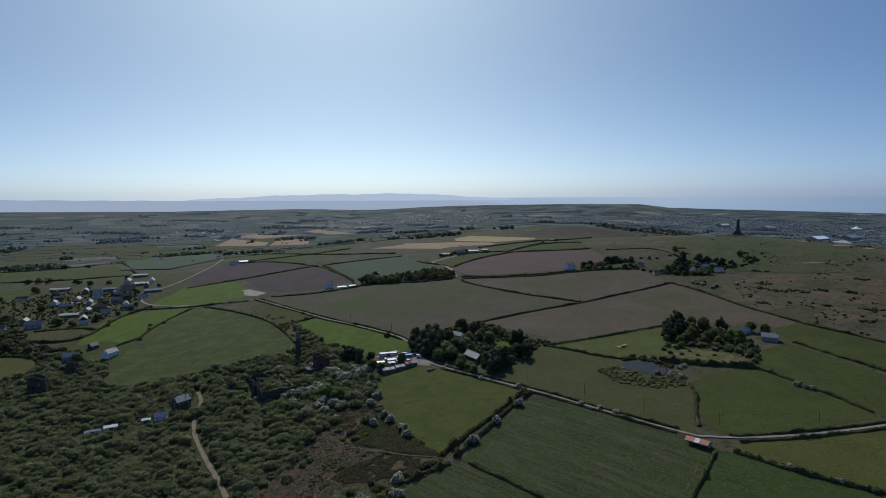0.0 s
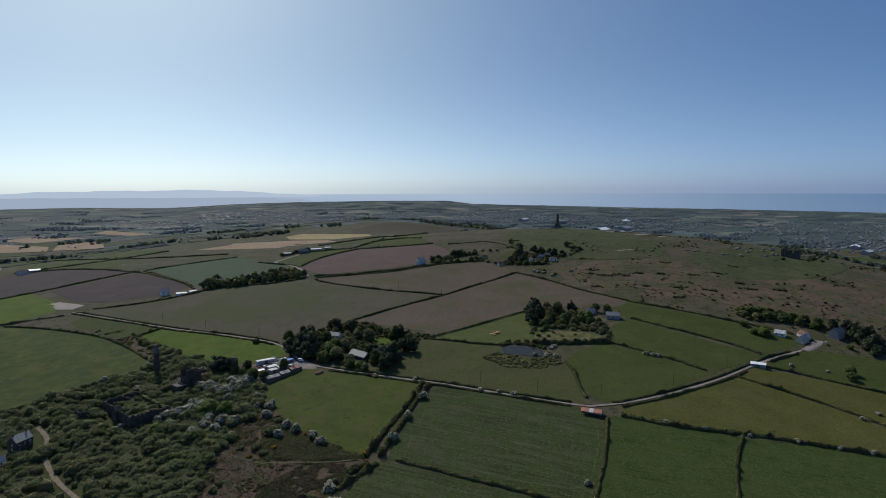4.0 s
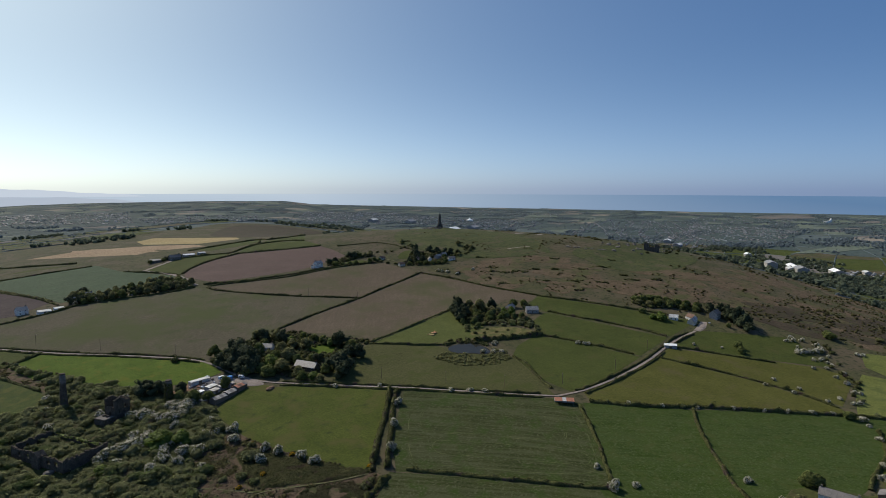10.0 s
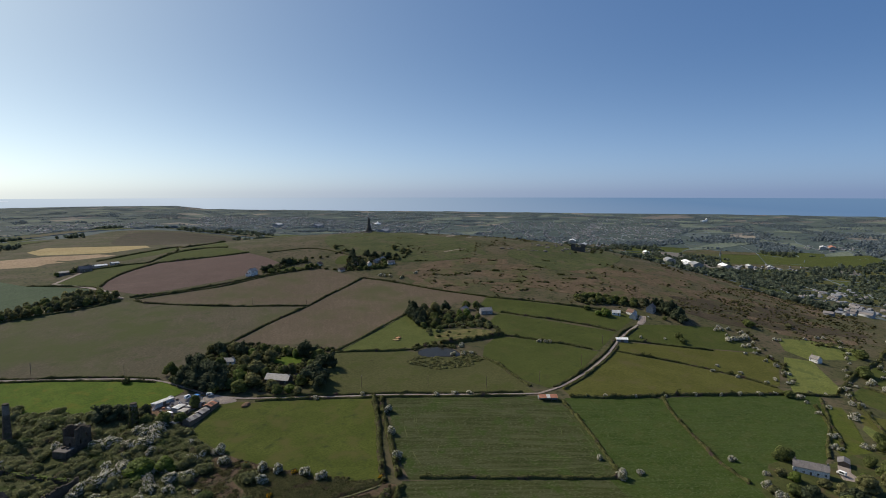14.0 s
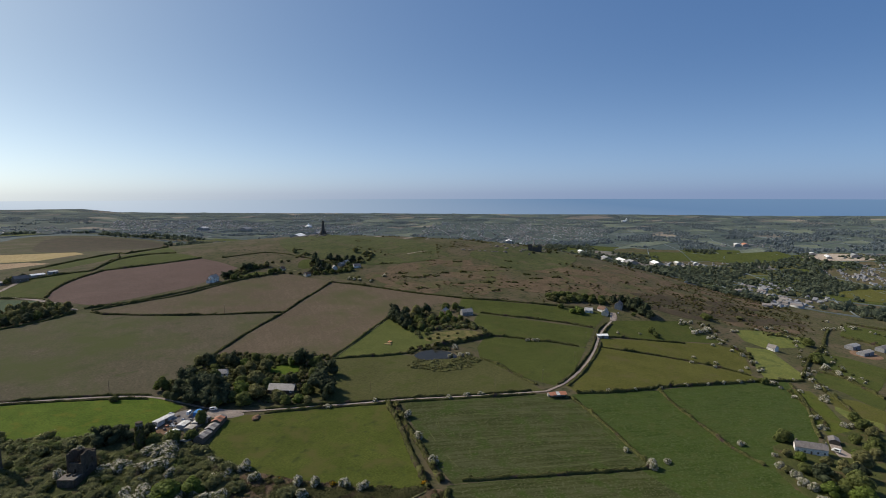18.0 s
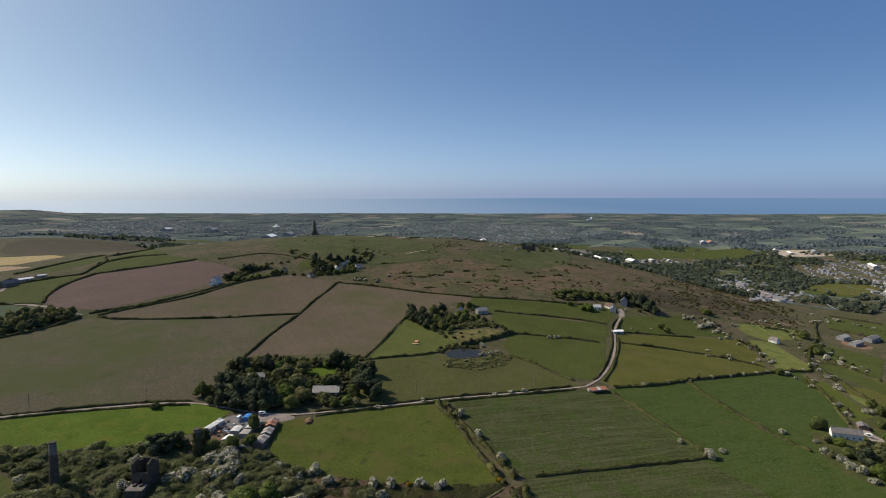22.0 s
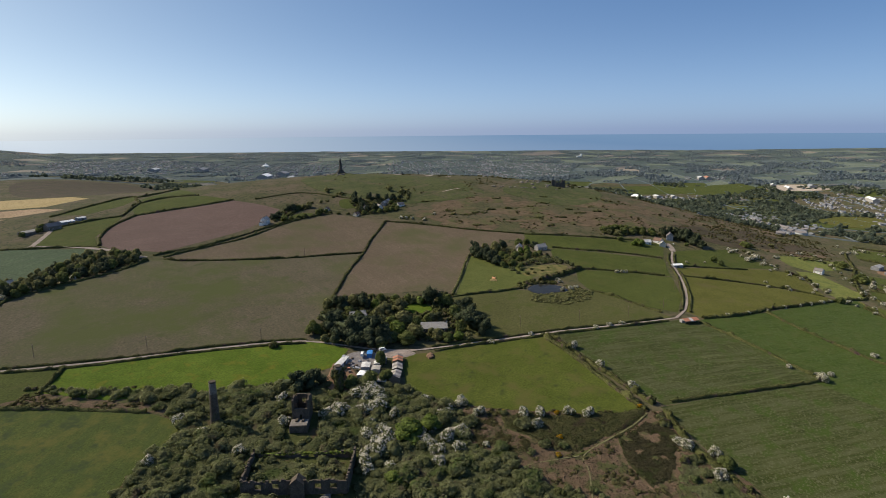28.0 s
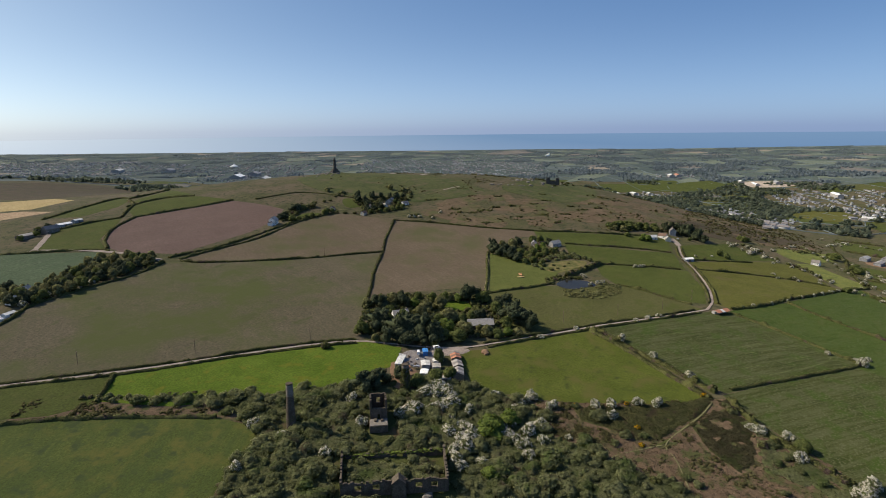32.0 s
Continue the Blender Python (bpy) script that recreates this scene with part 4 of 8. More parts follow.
def house(x, y, rot, w, d, eave, label, wall="render", roof="slate", rise=None, chimneys=(0.9,), windows=2, name="house", category="house", group="", wing=None, gable_windows=False, door=True, hollow=False):
    """A gabled house: ridge along its own x axis, front towards its own -y."""
    top = base(name, x, y, rot, label, category, group)
    rise = d * 0.42 if rise is None else rise
    bm = bmesh.new()
    box(bm, -w / 2, -d / 2, -1.2, w / 2, d / 2, eave)
    part("wall", bm, M[wall], top)
    for sx in (-1, 1):
        part("gable", prism_x([(-d / 2, eave), (d / 2, eave), (0, eave + rise)], sx * w / 2, sx * (w / 2 - .3)), M[wall], top)
    tan = rise / (d / 2)
    for sy in (-1, 1):
        y0, z0 = sy * (d / 2 + .35), eave - .35 * tan
        part("roof", prism_x([(y0, z0 + .02), (0, eave + rise + .02), (0, eave + rise + .22), (y0, z0 + .2)], -w / 2 - .25, w / 2 + .25), M[roof], top)
    for c in chimneys:
        cx = c * (w / 2 - .5)
        bm = boxed(cx - .4, -.35, eave + rise * .5, cx + .4, .35, eave + rise + 1.1, bevel=.04)
        box(bm, cx - .48, -.43, eave + rise + 1.0, cx + .48, .43, eave + rise + 1.15)
        st = part("chimney", bm, M["stone_light" if wall != "stone" else "stone"], top)
        bm = bmesh.new()
        lathe(bm, [(eave + rise + 1.1, .13), (eave + rise + 1.5, .1)], 8)
        bm.transform(Matrix.Translation((cx, 0, 0)))
        part("chimney_pot", bm, M["brick"], st)
    floors = max(1, int(eave / 2.5))
    for fl in range(floors):
        for i in range(windows):
            wx = (i + .5) / windows * w - w / 2
            if door and fl == 0 and i == windows // 2:
                bm = boxed(wx - .5, -d / 2 - .04, 0, wx + .5, -d / 2 + .05, 2.05)
                part("door", bm, M["wood"], top)
                continue
            window(top, wx, -d / 2, .9 + fl * 2.6, 1.1, 1.25, "y-")
            window(top, wx, d / 2, .9 + fl * 2.6, 1.0, 1.15, "y+")
        if gable_windows:
            window(top, -w / 2, 0, .9 + fl * 2.6, 1.0, 1.2, "x-")
            window(top, w / 2, 0, .9 + fl * 2.6, 1.0, 1.2, "x+")
    if wing:
        wx, wy, ww, wd, wh = wing
        part("extension", boxed(wx - ww / 2, wy - wd / 2, -1, wx + ww / 2, wy + wd / 2, wh), M[wall], top)
        bm = prism_x([(wy - wd / 2 - .3, wh), (wy + wd / 2 + .3, wh), (wy, wh + wd * .35)], wx - ww / 2 - .2, wx + ww / 2 + .2)
        part("roof", bm, M[roof], top)
    return top


def barn(x, y, rot, w, d, h, label, wall="sheet_grey", roof="sheet", rise=None, name="shed", category="shed", bays=0, open_front=False, group=""):
    """A long low shed with a sheeted roof in ribs; ridge along its own x axis."""
    top = base(name, x, y, rot, label, category, group)
    rise = d * 0.2 if rise is None else rise
    bm = bmesh.new()
    box(bm, -w / 2, -d / 2 + (d * .55 if open_front else 0), -1, w / 2, d / 2, h)
    part("wall", bm, M[wall], top)
    if open_front:
        for i in range(max(2, bays + 1)):
            px = -w / 2 + .15 + i * (w - .3) / max(1, bays)
            part("post", boxed(px - .12, -d / 2 + .1, -1, px + .12, -d / 2 + .34, h), M["wood"], top)
    for sx in (-1, 1):
        part("gable", prism_x([(-d / 2, h), (d / 2, h), (0, h + rise)], sx * w / 2, sx * (w / 2 - .2)), M[wall], top)
    n = max(2, int(w / 2.4))
    for sy in (-1, 1):
        for i in range(n):
            x0, x1 = -w / 2 - .2 + i * (w + .4) / n, -w / 2 - .2 + (i + 1) * (w + .4) / n - .03
            lo, up = h - .3 * rise / d * 2, 0.012 * (i % 2)
            bm = prism_x([(sy * (d / 2 + .3), lo + up), (0, h + rise + up), (0, h + rise + .09 + up), (sy * (d / 2 + .3), lo + .09 + up)], x0, x1)
            part("roof_sheet", bm, M[roof[i % len(roof)] if isinstance(roof, (list, tuple)) else roof], top)
    if not open_front:
        part("door", boxed(-1.2, -d / 2 - .06, -.2, 1.2, -d / 2 + .05, min(2.4, h - .3)), M["wood"], top)
    return top


def car(x, y, rot, paint, label, long=4.2, high=1.45, van=False):
    top = base("van" if van else "car", x, y, rot, label, "van" if van else "car", "vehicles in the yard", z=gz(x, y) + 1.05)
    bm = bmesh.new()
    prof = [(-long / 2, .35), (long / 2, .35), (long / 2, .85), (long * .30, .95), (long * .16, high), (-long * .42, high), (-long / 2, .95)] if not van else [(-long / 2, .35), (long / 2, .35), (long / 2, 1.0), (long * .40, 1.2), (long * .28, high), (-long / 2, high)]
    prism(bm, prof, -.85, .85)
    bmesh.ops.bevel(bm, geom=list(bm.edges), offset=.08, segments=2, affect='EDGES')
    part("body", bm, M[paint], top)
    part("windscreen", prism(bmesh.new(), [(long * .29, .98), (long * .17, high - .08), (long * .15, high - .08), (long * .27, .98)], -.72, .72), M["glass"], top)
    for sy in (-1, 1):
        part("side_window", boxed(-long * .36, sy * .87 - .02, .95, long * .14, sy * .87 + .02, high - .18), M["glass"], top)
        for sx in (-.31, .31):
            bm = bmesh.new()
            lathe(bm, [(-.1, .31), (-.06, .33), (.06, .33), (.1, .31)], 14)
            bm.transform(pose(sx * long, sy * .78, .33, 90))
            wh = part("wheel", bm, M["rubber"], top)
            bm = bmesh.new()
            lathe(bm, [(-.11, .18), (.11, .18)], 10)
            bm.transform(pose(sx * long, sy * .78, .33, 90))
            part("rim", bm, M["car_silver"], wh)
    return top
# ---- plan: fields ----
field("pasture2", "grazed green pasture beside the farm lane", (-18, 474), (5, 460), (30, 439), (55, 415), (39, 393), (23, 371), (9, 352), (-5, 334), (-23, 364), (-44, 408), (-51, 443), (-43, 455), (-28, 466))
field("striped", "mown olive-green meadow with pale stripes", (66, 407), (104, 370), (148, 334), (156, 321), (123, 279), (94, 243), (52, 284), (10, 325), (21, 346), (35, 365), (50, 386))
field("striped", "mown green meadow with faint stripes", (4, 324), (38, 291), (77, 258), (86, 246), (70, 215), (50, 186), (20, 140), (-40, 180), (-62, 240), (-45, 272), (-18, 302))
field("meadow", "deep green hay meadow with streaks", (159, 320), (222, 272), (188, 248), (151, 211), (129, 178), (100, 130), (40, 120), (51, 184), (71, 213), (87, 246), (95, 243), (123, 279))
field("meadow", "deep green hay meadow by a hawthorn line", (225, 272), (349, 200), (294, 183), (226, 172), (185, 171), (130, 176), (153, 211), (189, 248))
field("olive2", "olive-green pasture beside the stony lane", (288, 353), (320, 284), (334, 229), (328, 219), (233, 278), (167, 322), (174, 332), (226, 339))
field("olive2", "olive-green pasture under the hill", (321, 359), (363, 320), (414, 273), (419, 251), (342, 230), (327, 285), (296, 355))
field("pasture", "small green paddock near the lane houses", (395, 373), (472, 320), (444, 297), (432, 269), (370, 321), (334, 362))
field("yellow", "yellow-green paddock behind hawthorns", (504, 270), (534, 246), (557, 201), (509, 203), (461, 234), (467, 253))
field("yellow", "yellow-green paddock beside a small house", (440, 247), (454, 230), (390, 196), (359, 193), (331, 212), (393, 235))
field("pasture", "narrow green pasture under the heath", (328, 537), (368, 468), (413, 393), (353, 383), (322, 446), (299, 493), (301, 522))
field("pasture", "narrow green pasture between hedges", (293, 491), (318, 433), (344, 381), (281, 365), (256, 409), (242, 443), (266, 478))
field("pasture", "green pasture beside the stony lane", (234, 444), (251, 409), (275, 362), (213, 346), (167, 342), (166, 369), (180, 415), (201, 431))
field("olive", "olive pasture round the pond", (89, 506), (133, 473), (147, 451), (175, 414), (160, 371), (150, 344), (131, 360), (74, 412), (34, 450), (35, 466), (65, 489))
field("lawn", "light green lawn beside the copse", (94, 509), (213, 553), (217, 512), (197, 476), (155, 469), (122, 485))
field("brown2", "bare brown field with drill lines", (270, 703), (295, 634), (326, 540), (305, 532), (298, 551), (254, 559), (213, 556), (97, 512), (96, 535), (54, 576), (32, 589), (73, 610), (241, 690))
field("brown2", "brown field with a thin green bloom", (24, 793), (120, 791), (215, 797), (256, 775), (273, 712), (208, 676), (156, 653), (101, 693), (49, 745), (26, 776))
field("brown", "large brown field greening in patches", (-234, 766), (-177, 765), (-126, 787), (-55, 792), (13, 794), (18, 785), (46, 743), (97, 691), (151, 649), (87, 618), (30, 590), (-5, 572), (-35, 552), (-51, 572), (-79, 598), (-105, 621), (-139, 650), (-202, 715), (-236, 750))
field("red", "reddish ploughed field", (37, 918), (67, 945), (110, 968), (149, 953), (229, 928), (232, 888), (231, 845), (181, 822), (135, 812), (36, 812), (15, 861), (20, 888))
field("pasture", "narrow green field on the hill", (147, 1024), (179, 1040), (230, 998), (233, 935), (153, 958), (117, 973))
field("pasture", "narrow green field on the hill", (169, 1049), (199, 1067), (269, 1092), (236, 1008), (182, 1046))
field("pasture", "narrow green field by a farm", (69, 1071), (115, 1081), (200, 1110), (181, 1072), (144, 1045), (88, 1035))
field("pasture", "green field beside a farm track", (-23, 930), (22, 982), (43, 999), (104, 981), (67, 949), (29, 919), (12, 885), (-9, 907))
field("pasture", "small green garden among hillside trees", (208, 806), (232, 812), (246, 800), (238, 791), (214, 797), lift=0.3, rounded=True)
field("pasture", "green paddock behind hillside bungalows", (284, 778), (300, 800), (322, 812), (326, 790), (306, 770), lift=0.3, rounded=True)
field("straw", "straw-yellow crop field", (23, 1314), (61, 1373), (195, 1262), (176, 1184), (103, 1156), (24, 1239))
field("straw_pink", "pale tan stubble field", (-31, 1224), (25, 1199), (85, 1147), (96, 1102), (38, 1113))
field("straw_pink", "pale tan stubble field", (-87, 1257), (-23, 1190), (28, 1102), (-27, 1118), (-93, 1193))
field("teal", "blue-green young crop field", (-200, 996), (-142, 1027), (-73, 1032), (-52, 955), (3, 872), (-61, 845), (-123, 821))
field("dark_plough", "dark bare ploughed field", (-437, 897), (-439, 1011), (-426, 1123), (-338, 1123), (-227, 1000), (-318, 932), (-392, 872))
field("dark_plough", "dark bare ploughed field", (-316, 917), (-215, 987), (-133, 833), (-166, 794), (-226, 798), (-261, 821))
field("lot", "pale gravel riding arena", (-298, 823), (-284, 829), (-250, 795), (-257, 783), (-278, 795))
field("bright", "bright green field beside the hamlet", (-392, 765), (-418, 875), (-336, 906), (-289, 831), (-276, 778), (-324, 749))
field("buttercup", "large olive-green meadow under the mine", (-288, 492), (-315, 535), (-332, 588), (-331, 620), (-322, 716), (-310, 737), (-226, 676), (-187, 633), (-153, 573), (-147, 543), (-185, 533), (-233, 509), (-268, 489))
field("bright", "bright green sloping meadow", (-392, 612), (-412, 697), (-368, 736), (-327, 736), (-333, 639), (-334, 622), (-346, 598))
field("bright", "bright buttercup meadow beside the lane", (-145, 648), (-107, 614), (-81, 591), (-53, 565), (-39, 546), (-35, 523), (-56, 517), (-89, 533), (-117, 560), (-152, 597), (-168, 634))
field("pasture", "dull green field beside the lane", (-148, 650), (-171, 634), (-189, 645), (-204, 664), (-226, 690), (-244, 724), (-228, 735), (-184, 691))
field("pasture", "green pasture beyond the hamlet", (-827, 991), (-782, 1050), (-641, 1023), (-581, 1052), (-721, 1264), (-836, 1258), (-1043, 1254))
field("pasture", "green pasture by the hamlet", (-688, 823), (-720, 917), (-695, 971), (-644, 945), (-606, 845))
for poly in (((-744, 1868), (-570, 1826), (-604, 1979), (-781, 2121)), ((-560, 1842), (-429, 1809), (-488, 2088), (-600, 2065)), ((-813, 2210), (-676, 2115), (-563, 2241), (-741, 2321)), ((-585, 2425), (-441, 2288), (-359, 2337), (-564, 2544))):
    field("straw_pink", "pale tan stubble field far off", *poly, lift=1.7, step=30)
field("straw_pink", "pale tan stubble field beyond a hill farm", (-151, 1205), (-9, 1095), (47, 1150), (-59, 1245))
field("teal", "wide blue-green crop field beyond the hamlet", (-796, 1433), (-627, 1600), (-490, 1240), (-526, 1105), (-647, 1148), (-704, 1277), lift=1.7, step=20)
field("pasture", "narrow green field", (-432, 1169), (-473, 1353), (-356, 1266), (-260, 1168), (-268, 1060), (-344, 1143))
field("pasture", "narrow green field", (-520, 1532), (-451, 1726), (-206, 1253), (-268, 1204))
field("pasture", "narrow green field", (-229, 1026), (-175, 1062), (-92, 1070), (-155, 1072))
field("pasture", "green pasture beside a farm", (501, 183), (504, 160), (490, 127), (391, 137), (429, 163), (450, 181))
field("pasture", "green pasture behind a farm", (711, 168), (708, 105), (601, 116), (617, 135), (624, 170))
field("yellow", "tawny hay field among hawthorns", (329, 162), (317, 135), (270, 135), (276, 150), (296, 161))
field("pasture", "green pasture among hawthorns", (372, 181), (361, 158), (329, 133), (362, 131), (410, 158), (412, 180))
field("pasture2", "narrow green meadow beside hawthorns", (322, 192), (332, 184), (309, 174), (272, 162), (249, 153), (238, 157), (230, 164), (239, 168), (270, 176), (291, 185))
# ---- plan: roads, lanes and paths ----
road("road", 2.2, "pale surfaced lane between hedges", (-358, 749), (-316, 744), (-275, 748), (-252, 763))
road("road", 2.0, "pale surfaced lane between hedges", (-252, 763), (-203, 712), (-140, 647), (-106, 618), (-80, 595), (-52, 569), (-37, 549), (-30, 524), (-24, 505), (-13, 484), (11, 462), (41, 434), (69, 411), (101, 380), (132, 353), (151, 339))
road("road", 2.3, "pale stony lane climbing to houses", (151, 339), (177, 335), (224, 340), (275, 351), (307, 361), (348, 372), (389, 377))
road("track", 3.0, "stony track through thick scrub", (-122, 308), (-135, 329), (-155, 358), (-176, 391), (-191, 428), (-191, 443), (-204, 466))
road("road", 3, "pale road past the hamlet", (-259, 755), (-315, 748), (-385, 756), (-428, 800), (-440, 850), (-430, 920), (-433, 986), (-451, 1144), (-507, 1336), (-655, 1776))
road("road", 5, "farm road up to a hill farm", (14, 806), (10, 871), (-26, 942), (-31, 927), (-3, 957), (21, 984))
road("trod", 1.6, "pale earth track up the hillside", (276, 774), (270, 792), (276, 812), (280, 828), name="path", lift=0.4, category="track")
road("olive", 1.2, "short grass beside a footpath", (-7, 332), (-23, 336), (-44, 346), (-62, 354), (-74, 367), (-82, 375), (-94, 379), name="path", lift=0.47, category="path")
road("trod", .8, "trodden earth footpath", (-7, 332), (-23, 336), (-44, 346), (-62, 354), (-69, 347), (-80, 343), (-91, 339), name="path", lift=0.5, category="path")
road("trod", 0.8, "trodden earth footpath", (-62, 354), (-74, 367), (-82, 375), (-94, 379), name="path", lift=0.5, category="path")
road("trod", 0.8, "trodden earth footpath", (214, 554), (99, 510), name="path", lift=0.5, category="path")
road("track", 1.5, "pale stony track beside a hedge", (206, 552), (161, 535), (128, 523), (102, 515), name="path", lift=0.45, category="track")
field("pasture2", "grazed pasture corner beside the farm sheds", (-24, 482), (-14, 480), (-7, 467), (-12, 455), (-48, 437), (-55, 449), (-55, 460), (-42, 470), name="field", lift=0.095, rounded=True)
# pale turning lines in the mown meadow
def meadow_point(u, v):
    """A place in the mown meadow: u along its rows, v across them."""
    a, b, c, d = np.array([(10, 325), (94, 243), (156, 321), (66, 407)], float)
    return tuple((1 - u) * (1 - v) * a + u * (1 - v) * b + u * v * c + (1 - u) * v * d)


for mid, half, u0, u1 in ((.27, .08, .16, .93), (.60, .17, .09, .86), (.60, .155, .10, .85), (.50, .43, .03, .965)):
    turn = [(u0 + .04, mid - half), (u1 - .04, mid - half), (u1, mid - half * .5), (u1, mid + half * .5), (u1 - .04, mid + half), (u0 + .04, mid + half), (u0, mid + half * .5), (u0, mid - half * .5), (u0 + .04, mid - half)]
    road("tramline", .5, "pale curved wheel line in mown grass", *[meadow_point(*q) for q in turn], name="path", lift=0.135, category="wheel line")

# rough ground round the mine and on the hill
SCRUB = [(-60, 490), (-52, 452), (-57, 424), (-68, 413), (-80, 404), (-77, 386), (-86, 380), (-89, 366), (-86, 347), (-94, 333), (-102, 326), (-103, 306), (-106, 265), (-200, 255), (-330, 285), (-450, 360), (-480, 520), (-420, 570), (-350, 556), (-320, 540), (-300, 490), (-268, 486), (-233, 506), (-185, 530), (-150, 540), (-142, 575), (-165, 625), (-178, 655), (-146, 606), (-118, 556), (-89, 530)]
HEATH = [(-52, 424), (-47, 412), (-24, 366), (-6, 338), (2, 322), (-22, 305), (-42, 275), (-60, 262), (-100, 250), (-108, 300), (-106, 330), (-92, 340), (-92, 384), (-82, 390), (-84, 406), (-66, 418)]
BAND = [(-226, 680), (-187, 638), (-153, 578), (-145, 545), (-117, 556), (-140, 600), (-160, 632), (-181, 660), (-200, 676)]
field("bracken", "strip of brown bracken and heather between two meadows", *BAND, name="ground_bracken", lift=0.08)
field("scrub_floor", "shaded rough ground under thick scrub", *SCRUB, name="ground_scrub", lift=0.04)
field("bracken", "rust-brown dead bracken and grass", *HEATH, name="ground_bracken", lift=0.06)
REG_wood_valley = [(1259, 433), (706, 312), (803, 230), (1077, 186), (1355, 172), (1486, 257), (1435, 371)]
REG_heath_dark = [(150, 1330), (230, 1540), (330, 1740), (480, 1690), (550, 1600), (440, 1300), (330, 1190), (250, 1240)]
REG_wood_copse = [(-28, 557), (11, 582), (33, 585), (52, 575), (65, 540), (95, 516), (66, 488), (38, 471), (7, 477), (-12, 511), (-24, 532)]
REG_belt = [(-105, 842), (-89, 825), (-49, 837), (-9, 849), (11, 814), (0, 800), (-43, 795), (-81, 796), (-107, 795), (-122, 811)]
REG_garden = [(175, 191), (156, 188), (139, 185), (124, 174), (108, 150), (104, 132), (272, 128), (264, 145), (235, 160), (209, 165), (192, 186)]
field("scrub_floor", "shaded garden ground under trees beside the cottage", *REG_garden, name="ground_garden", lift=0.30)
field("olive2", "dry tawny paddock beyond the hawthorns", (330, 170), (340, 150), (326, 128), (290, 132), (292, 145), (307, 164), lift=0.31)
FLANK = [(481, 397), (514, 348), (519, 307), (521, 269), (518, 240), (535, 212), (603, 195), (717, 212), (811, 275), (898, 377), (602, 390)]
def patch(mat, label, x, y, long, wide, turn, seed, lift, name="ground_heath"):
    """An irregular rounded patch of ground cover."""
    rng = np.random.default_rng(seed)
    a = np.linspace(0, 2 * math.pi, 22, endpoint=False)
    r = 1 + .30 * np.sin(a * 2 + rng.uniform(0, 6)) + .22 * np.sin(a * 3 + rng.uniform(0, 6)) + .14 * np.sin(a * 5 + rng.uniform(0, 6)) + .08 * rng.standard_normal(22)
    u, v, c, s = long * r * np.cos(a), wide * r * np.sin(a), math.cos(radians(turn)), math.sin(radians(turn))
    field(mat, label, *[(x + p * c - q * s, y + p * s + q * c) for p, q in zip(u, v)], name=name, lift=lift, rounded=True, step=9.0)


rng = np.random.default_rng(400)
SLOPE = [(366, 720), (447, 640), (500, 560), (556, 500), (640, 480), (720, 470), (800, 420), (790, 300), (700, 215), (603, 205), (545, 240), (530, 300), (500, 350), (468, 392), (430, 450), (380, 520), (330, 590), (312, 670)]
k = 0
for x, y in zip(*scatter(SLOPE, 44.0, 401)):
    if rng.uniform() < (.72 if x + y < 930 else .95):
        k += 1
        patch("heath", "brown heather and dry grass on the hillside", x, y, rng.uniform(24, 46), rng.uniform(11, 20), -58 + rng.normal(0, 14), 402 + k, 0.13 + .003 * k)
for k, (x, y, u, v) in enumerate(((505, 330, 34, 15), (545, 300, 34, 15), (560, 345, 38, 16), (592, 292, 34, 15), (528, 372, 36, 14), (610, 240, 36, 16), (640, 300, 36, 16), (575, 262, 30, 13))):
    patch("dark_heath", "dark heather on the lower hillside", x, y, u, v, -52, 470 + k, 0.36 + .003 * k)
for k, (label, poly) in enumerate((("short green turf round the castle crag", ((526, 653), (560, 640), (600, 640), (660, 620), (690, 570), (650, 530), (589, 512), (530, 520), (495, 532), (480, 560), (485, 592), (490, 635))),
                                   ("green turf on the upper slope below the monument", ((387, 952), (440, 960), (500, 900), (520, 820), (520, 740), (490, 690), (473, 654), (430, 672), (391, 694), (354, 728), (347, 751), (340, 800), (328, 842), (350, 900))))):
    field("turf", label, *poly, name="ground_grass", lift=0.34 + .02 * k, rounded=True)
road("lot", 1.8, "pale stony scar of a hill track", (438, 714), (446, 711), (456, 709), (473, 701), name="path", lift=0.6, category="track")
road("trod", 1.0, "faint trodden track across the hill", (389, 730), (423, 718), (438, 714), name="path", lift=0.6, category="track")
field("rough", "rough olive grass on the far hill ridge", (60, 1400), (180, 1640), (310, 1800), (520, 1740), (600, 1600), (560, 1300), (470, 1120), (300, 1110), (270, 1140), (200, 1262), (90, 1370), name="ground_grass", lift=0.30, rounded=True)
field("dark_heath", "dark burnt heather on the far hilltop", *REG_heath_dark, name="ground_heather", lift=0.42, rounded=True)
# ---- plan: hedges ----
def lane_hedge(off, *pts, **k):
    """A hedge that keeps its distance from a lane."""
    o, w, _ = along(pts, 9.0)
    hedge(*[tuple(q) for q in (o + np.column_stack([-w[:, 1], w[:, 0]]) * off).tolist()], label="dark hedge bank beside the lane", **k)


